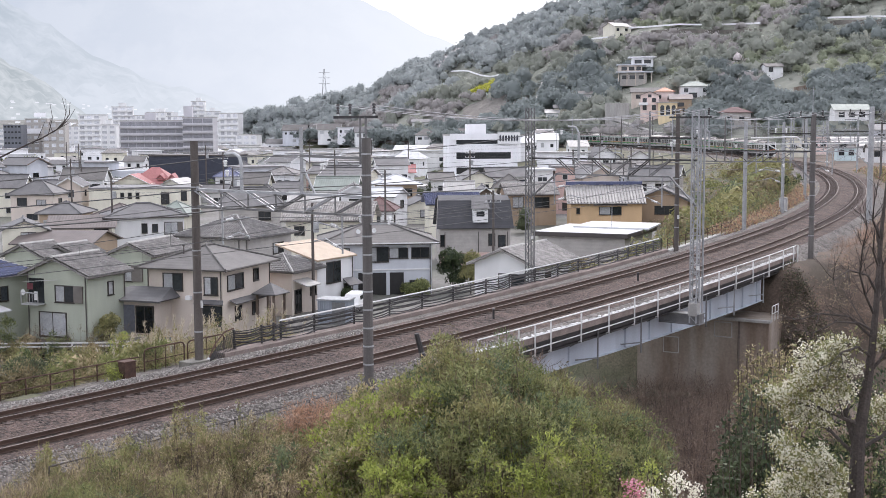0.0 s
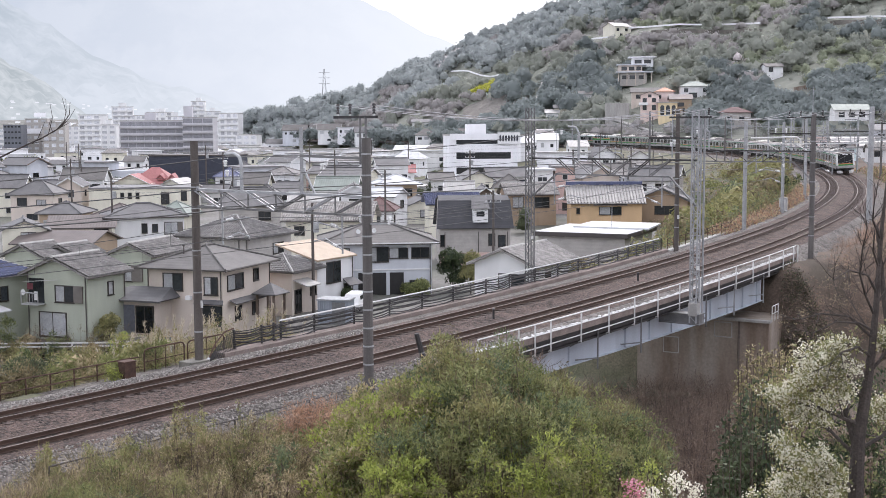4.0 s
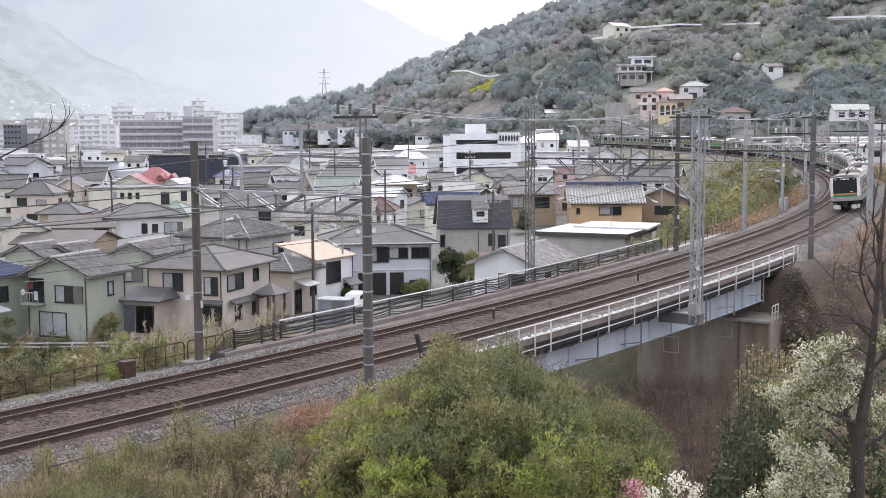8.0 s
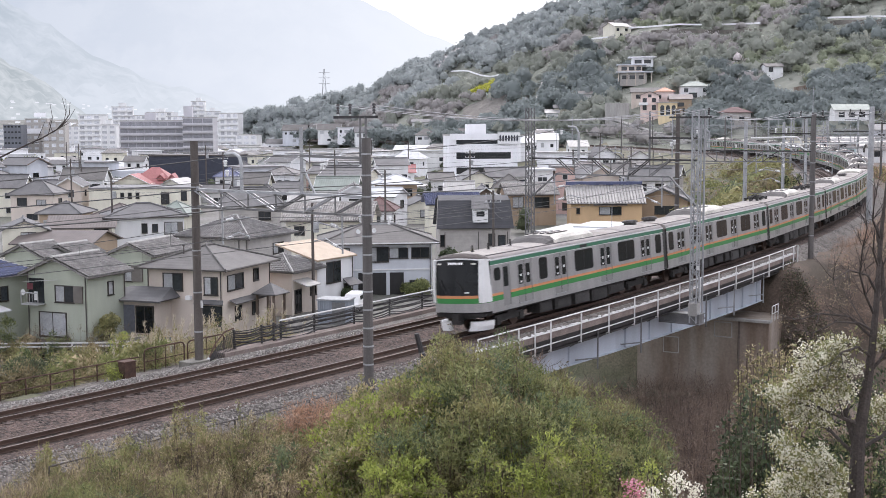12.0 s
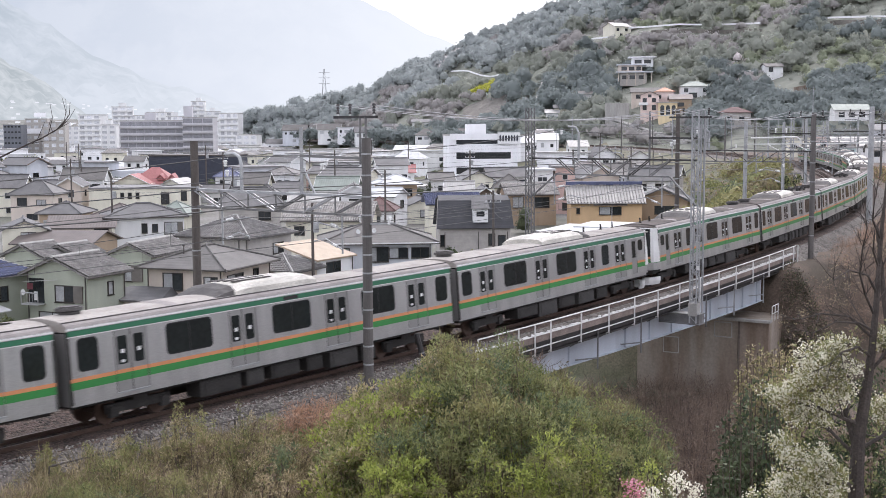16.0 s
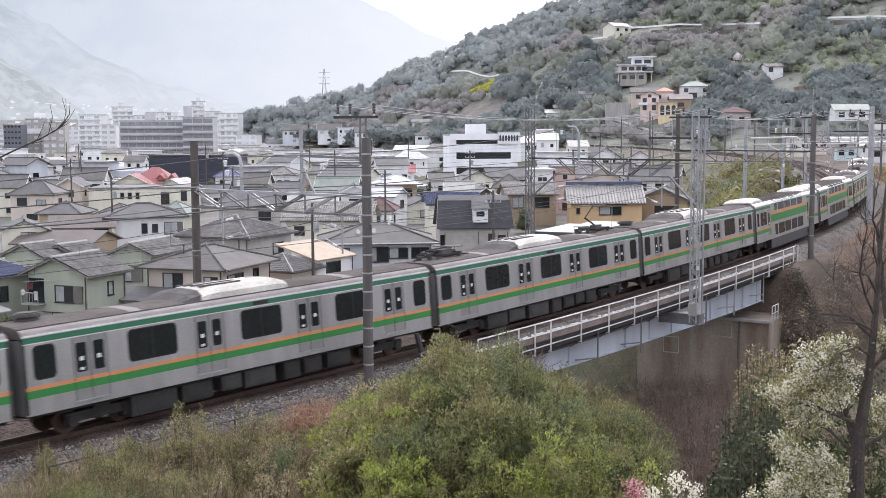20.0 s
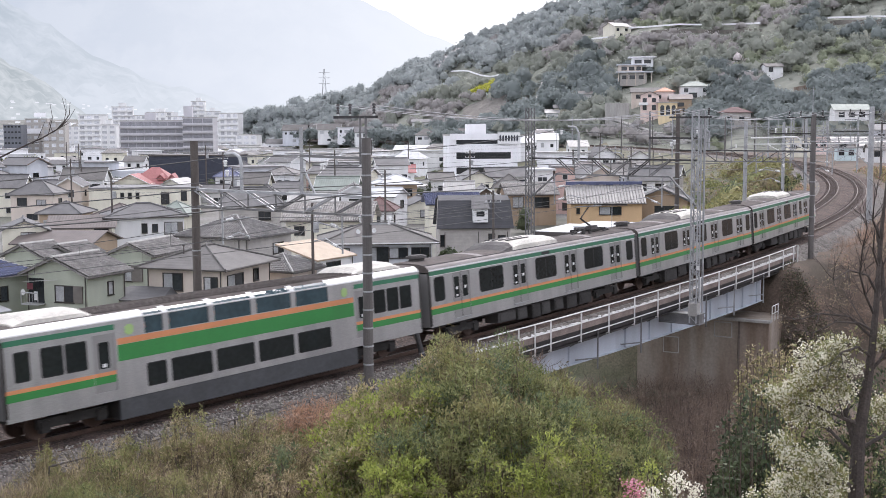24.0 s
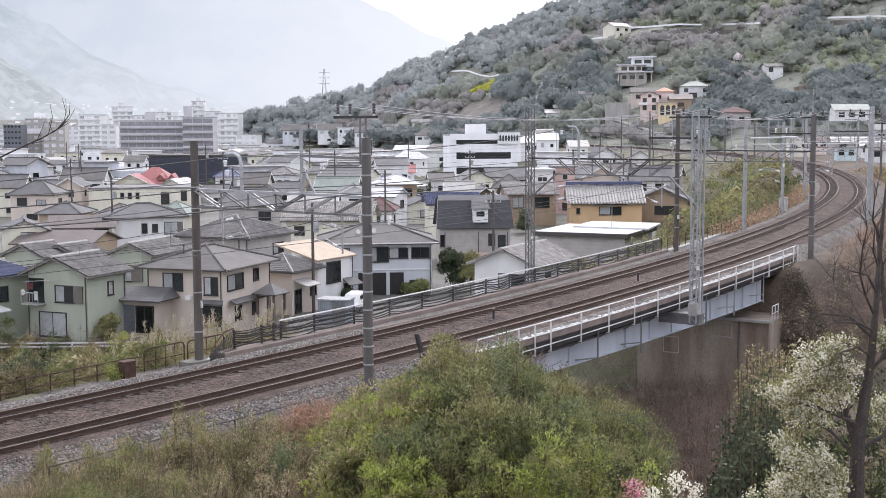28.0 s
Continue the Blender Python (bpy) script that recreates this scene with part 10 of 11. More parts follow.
def crowns(rng, x, y, z, r, h, cards, size, squash=0.75, solid=False, rough=0.3):
    """Many tree crowns: clouds of leaf clumps, with a lumpy inner mass of foliage for far woods."""
    n = len(x)
    k = np.repeat(np.arange(n), cards)
    m = len(k)
    d = unit(rng.normal(size=(m, 3)))
    d[:, 2] = np.abs(d[:, 2]) * 1.1 - 0.25
    lump = 0.78 + 0.22 * np.sin(d[:, 0] * 5 + k) * np.sin(d[:, 1] * 5 + 2 * k) + 0.1 * rng.random(m)
    c = np.stack([x, y, z + h], 1)[k]
    rad = r[k] * lump
    tall = np.broadcast_to(squash, (n,))
    p = c + d * np.stack([rad, rad, rad * tall[k]], 1)
    p, d, wide = np.repeat(p, 2, 0), np.repeat(d, 2, 0), np.repeat(size * r[k] / 4, 2)
    p = p + rng.normal(size=(2 * m, 3)) * (wide * 0.4)[:, None]
    nrm = unit(d + rng.normal(size=(2 * m, 3)) * rough)
    e = unit(np.cross(nrm, rng.normal(size=(2 * m, 3)))) * (wide * rng.uniform(0.35, 0.7, 2 * m))[:, None]
    g = np.cross(nrm, e)
    v = np.stack([p + e, p - 0.5 * e + g * rng.uniform(0.5, 1.1, (2 * m, 1)), p - 0.5 * e - g * rng.uniform(0.5, 1.1, (2 * m, 1))], 1).reshape(-1, 3)
    out = v, np.arange(6 * m).reshape(2 * m, 3)
    if not solid:
        return out
    seg, ring = 8, 5
    ph, th = np.meshgrid(np.linspace(0, 2 * np.pi, seg, endpoint=False), np.linspace(0.03, 2.0, ring))
    ball = np.stack([np.cos(ph) * np.sin(th), np.sin(ph) * np.sin(th), np.cos(th)], -1).reshape(-1, 3)
    i = np.arange(ring * seg).reshape(ring, seg)
    bf = np.stack([i[:-1], np.roll(i[:-1], -1, 1), np.roll(i[1:], -1, 1), i[1:]], -1).reshape(-1, 4)
    q = np.arange(n)[:, None]
    lump = 0.64 + 0.2 * np.sin(ball[None, :, 0] * 5 + q) * np.sin(ball[None, :, 1] * 5 + 2 * q) + rng.normal(0, 0.05, (n, len(ball)))
    v = np.stack([x, y, z + h], 1)[:, None, :] + ball[None] * (lump * r[:, None])[:, :, None] * np.stack([np.ones(n), np.ones(n), tall], 1)[:, None, :]
    bf = np.concatenate([bf[:, [0, 1, 2]], bf[:, [0, 2, 3]]])
    f = (bf[None] + (q * len(ball))[:, :, None]).reshape(-1, 3)
    return join(out, (v.reshape(-1, 3), f))


# evergreen groves on the hill: centre, half extents, head radius
GROVES = ((50, 641, 14, 30, 6), (65, 567, 6, 24, 5), (100, 627, 15, 14, 5.5), (123, 572, 20, 34, 5.5), (148, 507, 9, 18, 4.5), (110, 462, 8, 34, 4.5),
          (120, 424, 13, 18, 3.6), (157, 460, 8, 14, 3.6), (-112, 781, 15, 30, 6.5), (-87, 750, 13, 34, 7), (-29.5, 620, 9, 30, 6), (-5.7, 571, 8, 18, 5),
          (-67.6, 733, 8, 28, 6), (-65, 772, 16, 26, 6.5), (-15, 746, 14, 24, 6.5), (64, 648, 9, 16, 5), (22, 732, 12, 26, 6))
BROWN_PATCHES = ((9.5, 576, 14, 20), (107.6, 540, 13, 20), (109, 450, 7, 15), (33.6, 729, 9, 30), (-13.5, 604, 16, 24), (-30, 700, 11, 26))


GREEN_PATCHES = ((153, 452, 22, 26), (128, 486, 14, 14), (143, 420, 18, 9), (92, 496, 8, 10))


def build_hill_woods():
    rng = np.random.default_rng(12)
    n = 3000
    b = rng.uniform(-430, 960, n)
    f, c = np.interp(b, HILL_B, HILL_F), np.interp(b, HILL_B, HILL_C)
    t = rng.random(n) ** 0.85
    y = f + 8 + (c - f) * 1.02 * t
    x = b / 2189 * y
    z = ground_z(x, y)
    zone = np.sin(x / 31 + 1) + np.sin(y / 27 + x / 53) + 0.22 * rng.normal(size=n)
    kind = np.where(zone > 0.7, 0, np.where(zone > -0.6, 1, np.where(zone > -1.3, 2, 4)))
    for gx, gy, gw, gd in BROWN_PATCHES:
        kind[((x - gx) / gw) ** 2 + ((y - gy) / gd) ** 2 < 1] = 2
    kind[rng.random(n) < 0.006] = 3
    clear = np.zeros(n, bool)
    for gx, gy, gw, gd in GREEN_PATCHES:
        kind[((x - gx) / gw) ** 2 + ((y - gy) / gd) ** 2 < 1] = 4
    for hx, hy, hr in HILL_CLEAR:
        clear |= (x - hx) ** 2 + ((y - hy) * 0.6 + 4) ** 2 < hr ** 2
    for k, (mat, lab, nm, r0, r1) in enumerate(((L_HILL_DARK, "dark evergreen wood on the hill", "evergreen_wood", 3.8, 7.0), (L_HILL_OLIVE, "olive green wood on the hill", "olive_wood", 3.2, 5.6),
                                                (L_HILL_BARE, "leafless grey-brown wood on the hill", "bare_wood", 2.8, 5.0), (L_HILL_BLOSSOM, "pale cherry trees on the hill", "cherry_trees", 2.4, 3.8), (L_HILL_LIGHT, "light green scrub on the hill", "hill_scrub", 2.0, 3.4))):
        i = np.nonzero((kind == k) & ~clear)[0]
        r = rng.uniform(r0, r1, len(i))
        j = np.repeat(np.arange(len(i)), 2)
        off = rng.normal(0, 0.4, (len(j), 3)) * r[j][:, None] * np.array([1, 1, 0.45])
        rr = r[j] * rng.uniform(0.55, 0.95, len(j))
        deep = (y[i] > 640)[j]
        for far in (False, True):
            a = np.nonzero(deep == far)[0]
            if len(a):
                v, fc = crowns(rng, (x[i][j] + off[:, 0])[a], (y[i][j] + off[:, 1])[a], (z[i][j] + off[:, 2])[a], rr[a], (r[j] * 0.45)[a], 27, 1.25, squash=rng.uniform(0.7, 1.25, len(a)), solid=True, rough=0.24)
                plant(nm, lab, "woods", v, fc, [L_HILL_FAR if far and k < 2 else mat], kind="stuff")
    # low scrub that covers the open ground between the trees
    n = 2800
    b = rng.uniform(-430, 900, n)
    f, c = np.interp(b, HILL_B, HILL_F), np.interp(b, HILL_B, HILL_C)
    y = f + 6 + (c - f) * rng.random(n)
    x = b / 2189 * y
    ok = np.ones(n, bool)
    for hx, hy, hr in HILL_CLEAR:
        ok &= (x - hx) ** 2 + ((y - hy) * 0.8) ** 2 > min(hr * 0.75, 6) ** 2
    green = np.zeros(n, bool)
    for gx, gy, gw, gd in GREEN_PATCHES:
        green |= ((x - gx) / gw) ** 2 + ((y - gy) / gd) ** 2 < 1
    for j, mat, lab in ((ok & green, L_HILL_LIGHT, "low green scrub on the hillside terraces"), (ok & ~green, L_HILL_OLIVE, "low olive scrub between the hill's trees")):
        r = rng.uniform(1.0, 2.0, j.sum())
        v, fc = crowns(rng, x[j], y[j], ground_z(x[j], y[j]), r, r * 0.2, 15, 1.5, squash=0.6, rough=0.25)
        plant("low_scrub", lab, "woods", v, fc, [mat], kind="stuff")
    # groves of large evergreens, with round heads that stand clear of the scrub
    for k, (gx, gy, gw, gd, size) in enumerate(GROVES):
        n = int(max(5, 0.034 * gw * gd * (6 / size) ** 1.6))
        a, q = rng.uniform(0, 2 * math.pi, n), np.sqrt(rng.random(n))
        x, y = gx + gw * q * np.cos(a), gy + gd * q * np.sin(a)
        ok = np.ones(n, bool)
        for hx, hy, hr in HILL_CLEAR:
            ok &= (x - hx) ** 2 + ((y - hy) * 0.6 + 3) ** 2 > (hr * 0.9) ** 2
        x, y = x[ok], y[ok]
        n = len(x)
        if not n:
            continue
        r = size * rng.uniform(0.7, 1.15, n)
        j = np.repeat(np.arange(n), 5)
        off = rng.normal(0, 0.4, (len(j), 3)) * r[j][:, None] * np.array([1, 1, 0.5])
        v, fc = crowns(rng, x[j] + off[:, 0], y[j] + off[:, 1], ground_z(x, y)[j] + off[:, 2], r[j] * rng.uniform(0.45, 0.7, len(j)), r[j] * 0.95, 48, 1.1, squash=rng.uniform(0.8, 1.3, len(j)), solid=True, rough=0.24)
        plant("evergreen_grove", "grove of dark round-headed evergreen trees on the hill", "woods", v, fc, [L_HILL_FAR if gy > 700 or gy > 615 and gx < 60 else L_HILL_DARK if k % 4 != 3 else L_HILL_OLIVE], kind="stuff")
    # dark wood above the yard
    n = 420
    b = rng.uniform(440, 820, n)
    y = np.interp(b, HILL_B, HILL_F) + rng.uniform(16, 62, n)
    x = b / 2189 * y
    ok = np.ones(n, bool)
    for hx, hy, hr in HILL_CLEAR:
        ok &= (x - hx) ** 2 + ((y - hy) * 0.6 + 3) ** 2 > (hr * 0.8) ** 2
    x, y = x[ok], y[ok]
    r = rng.uniform(2.0, 4.2, len(x))
    v, fc = crowns(rng, x, y, ground_z(x, y), r, r * 0.9, 80, 1.3, solid=True, rough=0.2)
    plant("yard_wood", "dark bamboo and evergreen wood above the yard", "woods", v, fc, [L_HILL_DARK], kind="stuff")
    # trees that screen the far line
    n = 150
    s = rng.uniform(400, 578, n)
    pts = np.array([on_line(a, b) for a, b in zip(s, rng.uniform(-10, -6, n))])
    r = rng.uniform(2.0, 3.6, n)
    v, fc = crowns(rng, pts[:, 0], pts[:, 1], pts[:, 2] - 1.0, r, r * 0.8 + 0.6, 110, 1.6)
    plant("lineside_trees", "dark green trees beside the far line", "woods", v, fc, [L_HILL_DARK], kind="stuff")
    n = 210
    s = rng.uniform(432, 576, n)
    pts = np.array([on_line(a, b) for a, b in zip(s, rng.uniform(-19, -9, n))])
    r = rng.uniform(1.4, 2.8, n)
    v, fc = crowns(rng, pts[:, 0], pts[:, 1], ground_z(pts[:, 0], pts[:, 1]), r, r * 0.6, 110, 1.3)
    plant("lineside_shrubs", "dark scrub on the bank of the far line", "woods", v, fc, [L_HILL_DARK], kind="stuff")
    # taller single trees along the crest
    n = 105
    b = rng.uniform(-430, 250, n)
    c = np.interp(b, HILL_B, HILL_C)
    y = c - rng.uniform(0, 18, n)
    x = b / 2189 * y
    r = rng.uniform(3.0, 6.6, n) * np.where(rng.random(n) < 0.6, 1, 0.6)
    v, fc = crowns(rng, x, y, ground_z(x, y), r, r * 0.8 + 0.6, 150, 1.1, solid=True, rough=0.2)
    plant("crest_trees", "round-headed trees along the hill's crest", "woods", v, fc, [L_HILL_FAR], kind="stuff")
    # garden trees in the town
    n = 85
    y = rng.uniform(175, 480, n)
    x = rng.uniform(-0.36, 0.1, n) * y
    s, lat = line_coords(x, y)
    ok = lat < -40
    x, y = x[ok], y[ok]
    r = rng.uniform(1.0, 2.3, len(x))
    j = np.repeat(np.arange(len(x)), 3)
    off = rng.normal(0, 0.3, (len(j), 3)) * r[j][:, None]
    v, fc = crowns(rng, x[j] + off[:, 0], y[j] + off[:, 1], ground_z(x, y)[j] + off[:, 2] * 0.8, r[j] * 0.66, r[j] * np.tile((0.45, 0.95, 1.35), len(x)), 120, 0.6, squash=1.0, solid=True)
    plant("garden_trees", "dark green garden trees between the houses", "woods", v, fc, [L_GARDEN], kind="stuff")
    k = 9
    x, y = rng.normal(-114, 4, k), rng.normal(330, 4, k)
    r = rng.uniform(2.0, 3.4, k)
    v, fc = crowns(rng, x, y, ground_z(x, y), r, rng.uniform(1.5, 5.0, k), 380, 0.9, squash=0.9)
    plant("park_trees", "olive green trees between the far streets", "woods", v, fc, [L_BUSH], kind="stuff")
    # single shrubs beside the near houses
    for x, y, r, mat, lab in ((1.0, 126.0, 1.6, L_DARK, "clipped dark green garden tree"), (2.8, 124.5, 1.4, L_WEED, "clipped olive garden tree"), (-27.2, 99.5, 1.2, L_WEED, "straggling shrub by the green house"), (-33, 97, 1.3, L_DRY, "bare brown garden shrub"), (1.0, 240.0, 2.6, L_DARK, "pruned dark garden pine"), (-9.5, 118.5, 1.0, L_DARK, "potted shrub by the white house"), (-2.5, 122.5, 1.2, L_BUSH, "leafy shrub by the pale house")):
        t = thing("garden_shrub", lab, "shrub", group="garden shrubs")
        z = gz(x, y)
        tall = 3.3 if "clipped" in lab else 2.6 if "straggling" in lab else r * 0.9
        part("stem", Mesh().tube([(x, y, z - 0.2), (x, y, z + tall)], 0.07, 6), M_BARK, t)
        k = 6
        v, fc = crowns(rng, x + rng.normal(0, 0.35, k) * r, y + rng.normal(0, 0.35, k) * r, np.full(k, z), np.full(k, r * 0.72), np.linspace(max(0.2, tall - 1.3 * r), tall + 0.2 * r, k), 420, 0.75, squash=1.0)
        plant("crown", "", "", v, fc, [mat], parent=t)


build_bank_plants()
# ---- houses, walls and roads on the hill ----
def hill_house(x, y, rz, w, d, eave, kind, axis, wall, roof, label, wins=(), pitch=0.4, lift=0.3):
    HILL_CLEAR.append((x, y, max(w, d) * 0.55 + 1.0))
    z = min(gz(x - w / 2, y - d / 2), gz(x + w / 2, y - d / 2)) + lift
    h = house_at(x, y, z, rz, label, group="hillside houses")
    walls_of(h, w, d, eave, kind, axis, pitch, WALLS[wall], base=0 if lift > 5 else -2 - lift)
    if lift > 5:
        tiers = [[(sx * (w / 2 + g), sy * (d / 2 + g), k) for sx, sy in ((-1, -1), (1, -1), (1, 1), (-1, 1))] for g, k in ((7.0, -lift - 2), (4.0, -lift * 0.45), (1.2, 0.0))]
        thing("earth_terrace", "steep earth terrace overgrown with scrub under a house", "terrace", h.matrix_basis.copy(), mb=Mesh().rings(tiers), material=M_FOREST)
        rng = np.random.default_rng(71)
        u, k = rng.uniform(-w / 2 - 5, w / 2 + 5, 70), rng.uniform(0.05, 0.95, 70)
        q = [h.matrix_basis @ Vector((a, -d / 2 - 1.2 - 5.8 * b, -lift * b)) for a, b in zip(u, k)]
        v, f = crowns(rng, np.array([c.x for c in q]), np.array([c.y for c in q]), np.array([c.z for c in q]), rng.uniform(0.7, 1.6, 70), np.zeros(70), 40, 1.3, squash=0.8)
        plant("terrace_scrub", "dark scrub on the terrace under a house", "woods", v, f, [L_HILL_DARK], kind="stuff")
    roof_on(h, w, d, eave, kind, axis, pitch, 0.6, ROOFS[roof], False, False, False)
    for side, u, zz, ww, hh in wins:
        window(h, w, d, side, u, zz, ww, hh, "glass", simple=True)
    return h


def strip(name, label, pts, width, thick, lift, mat, category="wall", kind="", clear=2.6):
    """A kerb, road or barrier laid along ground points."""
    mb = Mesh()
    fine = []
    for a, b in zip(pts[:-1], pts[1:]):
        for i in range(6):
            t = i / 6
            fine.append((a[0] + (b[0] - a[0]) * t, a[1] + (b[1] - a[1]) * t))
    fine.append(pts[-1])
    ring = []
    for i, (x, y) in enumerate(fine):
        x2, y2 = fine[min(i + 1, len(fine) - 1)]
        x1, y1 = fine[max(i - 1, 0)]
        n = Vector((-(y2 - y1), x2 - x1, 0)).normalized() * width / 2
        z = gz(x, y) + lift
        ring.append([(x + n.x, y + n.y, z), (x - n.x, y - n.y, z), (x - n.x, y - n.y, z + thick), (x + n.x, y + n.y, z + thick)])
    mb.rings(ring)
    for x, y in fine[::3]:
        HILL_CLEAR.append((x, y, clear))
    return thing(name, label, category, mb=mb, material=mat, kind=kind)


M_HILLWALL = surf("sprayed_rock_slope", (0.20, 0.185, 0.165), 0.9, scale=0.15, vary=0.5, fine=1.2, bump=0.4, streak=True)


def build_hill():
    # modern terraced house
    HILL_CLEAR.append((79, 505, 10.5))
    z = gz(80, 505)
    h = house_at(80, 512, z, -6, "white and brown terraced house in three tiers", group="hillside houses")
    part("lower_wall", Mesh().box(-2.0, -6, 1.5, 10.5, 8, 5.4), WALLS["greige"], h)
    part("lower_roof", Mesh().box(-1.6, -6.5, 4.4, 14.5, 10, 0.45), WALLS["grey"], h)
    part("middle_wall", Mesh().box(-3.2, -3, 5.9, 9.6, 8, 2.7), WALLS["beige"], h)
    part("middle_roof", Mesh().box(-2.6, -3.5, 7.4, 12.2, 9.5, 0.35), WALLS["grey"], h)
    part("upper_wall", Mesh().box(2.0, 2, 8.6, 8.6, 8, 3.6), WALLS["white"], h)
    part("upper_roof", Mesh().box(2.0, 1.5, 10.7, 11.4, 10, 0.4), WALLS["bright"], h)
    for x, y, zz, w in ((-5.4, -10.05, 2.3, 2.2), (-2.2, -10.05, 2.3, 2.6), (1.2, -10.05, 2.3, 2.2), (-5.6, -7.05, 5.9, 2.2), (-2.6, -7.05, 5.9, 2.2), (0.2, -7.05, 5.9, 1.8), (0.2, -2.05, 8.9, 2.8), (4.0, -2.05, 8.9, 2.8)):
        part("window", Mesh().box(x, y, zz, w, 0.1, 1.5), M_PANE, h)
    for x in (-8, -4.6, -1.2, 2.2, 5.2):
        part("pillar", Mesh().box(x, -11, 1.6, 0.3, 0.3, 5.2), WALLS["beige"], h)
    hill_house(77.5, 474, -8, 11, 8, 4.2, "gable", "x", "beige", "slate_light", "beige hillside house with grey gable roof", ((0, -3, 1.6, 1.6, 1.4), (0, 0, 1.6, 1.6, 1.4), (0, 3, 1.6, 1.6, 1.4), (1, 0, 1.6, 1.4, 1.2)), lift=2.4)
    h = hill_house(75.8, 455, -10, 6.6, 7, 6.4, "gable", "y", "pale_pink", "slate_light", "pink three-storey hillside house with balcony", ((0, -1.8, 1.0, 1.3, 1.7), (0, 1.5, 1.0, 1.3, 1.7), (0, -1.8, 3.8, 1.3, 1.4), (0, 1.5, 3.8, 1.3, 1.4), (0, 0, 5.6, 1.1, 0.9), (1, 0, 3.8, 1.2, 1.2)), lift=4.0)
    part("balcony", Mesh().box(-2.2, -4.1, 3.2, 3.2, 1.4, 1.0), WALLS["white"], h)
    hill_house(82.4, 462, -8, 6.4, 7, 6.0, "hip", "x", "pale_pink", "orange", "pink house with orange tile roof", ((0, -2, 3.2, 1.3, 1.3), (0, 2, 3.2, 1.3, 1.3)), lift=1.4)
    h = hill_house(80.8, 447, -6, 6.4, 6, 4.6, "flat", "x", "warm_cream", "pale", "cream house with three arched openings", lift=3.4)
    for u in (-2.0, 0, 2.0):
        mb = plate(*side_frame(6.4, 6, 0), u - 0.7, u + 0.7, 0.2, 3.0, -0.05, 0.05)
        part("arch", mb, M_PANE, h)
        part("arch_top", Mesh().tube([(u, -3.06, 3.0), (u, -2.95, 3.0)], 0.7, 14), M_PANE, h)
    hill_house(86.5, 453, -6, 7.5, 8, 4.6, "gable", "x", "tan", "brown", "brown-roofed house beside a cream house", ((0, 0, 1.8, 2.0, 1.3),), lift=1.4)
    hill_house(94, 465, -4, 11, 8, 5.2, "hip", "x", "white", "green", "white hillside house with pale green hip roof", ((0, -1.0, 0.8, 3.0, 1.7), (0, 3.5, 2.8, 1.4, 1.3), (0, -3.5, 2.8, 1.4, 1.3)))
    hill_house(83, 594, 30, 9.5, 9, 5.8, "gable", "x", "cream", "pale", "pale house high on the hill", ((0, -3, 3.4, 1.4, 1.2), (0, 2, 3.4, 1.4, 1.2), (0, -1, 0.8, 1.4, 1.4)), lift=1.0)
    hill_house(122, 462, 10, 6.5, 5, 3.0, "gable", "x", "white", "slate_light", "small white shed on the terraces", ((0, -1.5, 0.8, 1.6, 1.6),), lift=3.0)
    hill_house(99.5, 424, -6, 10, 8, 4.4, "hip", "x", "greige", "dark_red", "house with brown tiled hip roof below the wood", ((0, -2, 1.4, 1.6, 1.3), (0, 2, 1.4, 1.6, 1.3)), lift=2.6)
    HILL_CLEAR.append((99.5, 412, 9))
    hill_house(124.5, 381, -6, 10, 8, 3.6, "gable", "x", "white", "green", "white house with green metal roof by the yard", ((0, -3, 1.2, 1.6, 1.4), (0, 0, 1.2, 1.6, 1.4), (0, 3, 1.2, 1.6, 1.4)), lift=8.4)
    hill_house(135, 372, -10, 14, 8, 4.0, "gable", "x", "grey", "grey", "long grey shed by the yard", ((0, -4, 1.2, 2.0, 1.2), (0, 2, 1.2, 2.0, 1.2)), lift=2.5)
    HILL_CLEAR.extend(((124.5, 366, 9), (135, 360, 9), (122, 446, 9), (122, 436, 6)))
    for x, y, w, c, r in ((44, 498, 5, "white", "pale"), (48, 500, 6, "cream", "slate"), (58, 505, 5, "white", "slate_light"), (-22, 615, 14, "white", "slate"), (-34, 612, 12, "cream", "slate_light"), (-8, 590, 12, "white", "grey"), (-52, 640, 12, "white", "slate"), (12, 520, 10, "cream", "slate_light"), (-14, 560, 11, "white", "pale")):
        hill_house(x, y, -5, w, 6, 4.4, "gable", "x", c, r, "pale small house at the foot of the hill", ((0, -w / 4, 1.4, 1.3, 1.2), (0, w / 4, 1.4, 1.3, 1.2)))
    # retaining walls, roads, barriers
    mb = Mesh().box(0, 0, 2.5, 9, 1.0, 8.5)
    HILL_CLEAR.append((65, 462, 6))
    thing("retaining_wall", "weathered concrete retaining wall on the hillside", "wall", Matrix.Translation((65, 463, gz(65, 463))) @ pose(0, 0, 0, 0, 0, -5), mb=mb, material=M_CONC_PALE)
    strip("hill_road", "grey concrete lane climbing the hill", [(50, 500), (56.5, 484), (66, 462), (79, 430), (84, 418)], 4.0, 0.25, 0.1, M_CONC_PALE, "road", "structure")
    strip("lane_wall", "pale wall beside the climbing lane", [(62, 462), (76, 430), (82, 416)], 0.6, 1.6, 0.0, M_CONC_PALE)
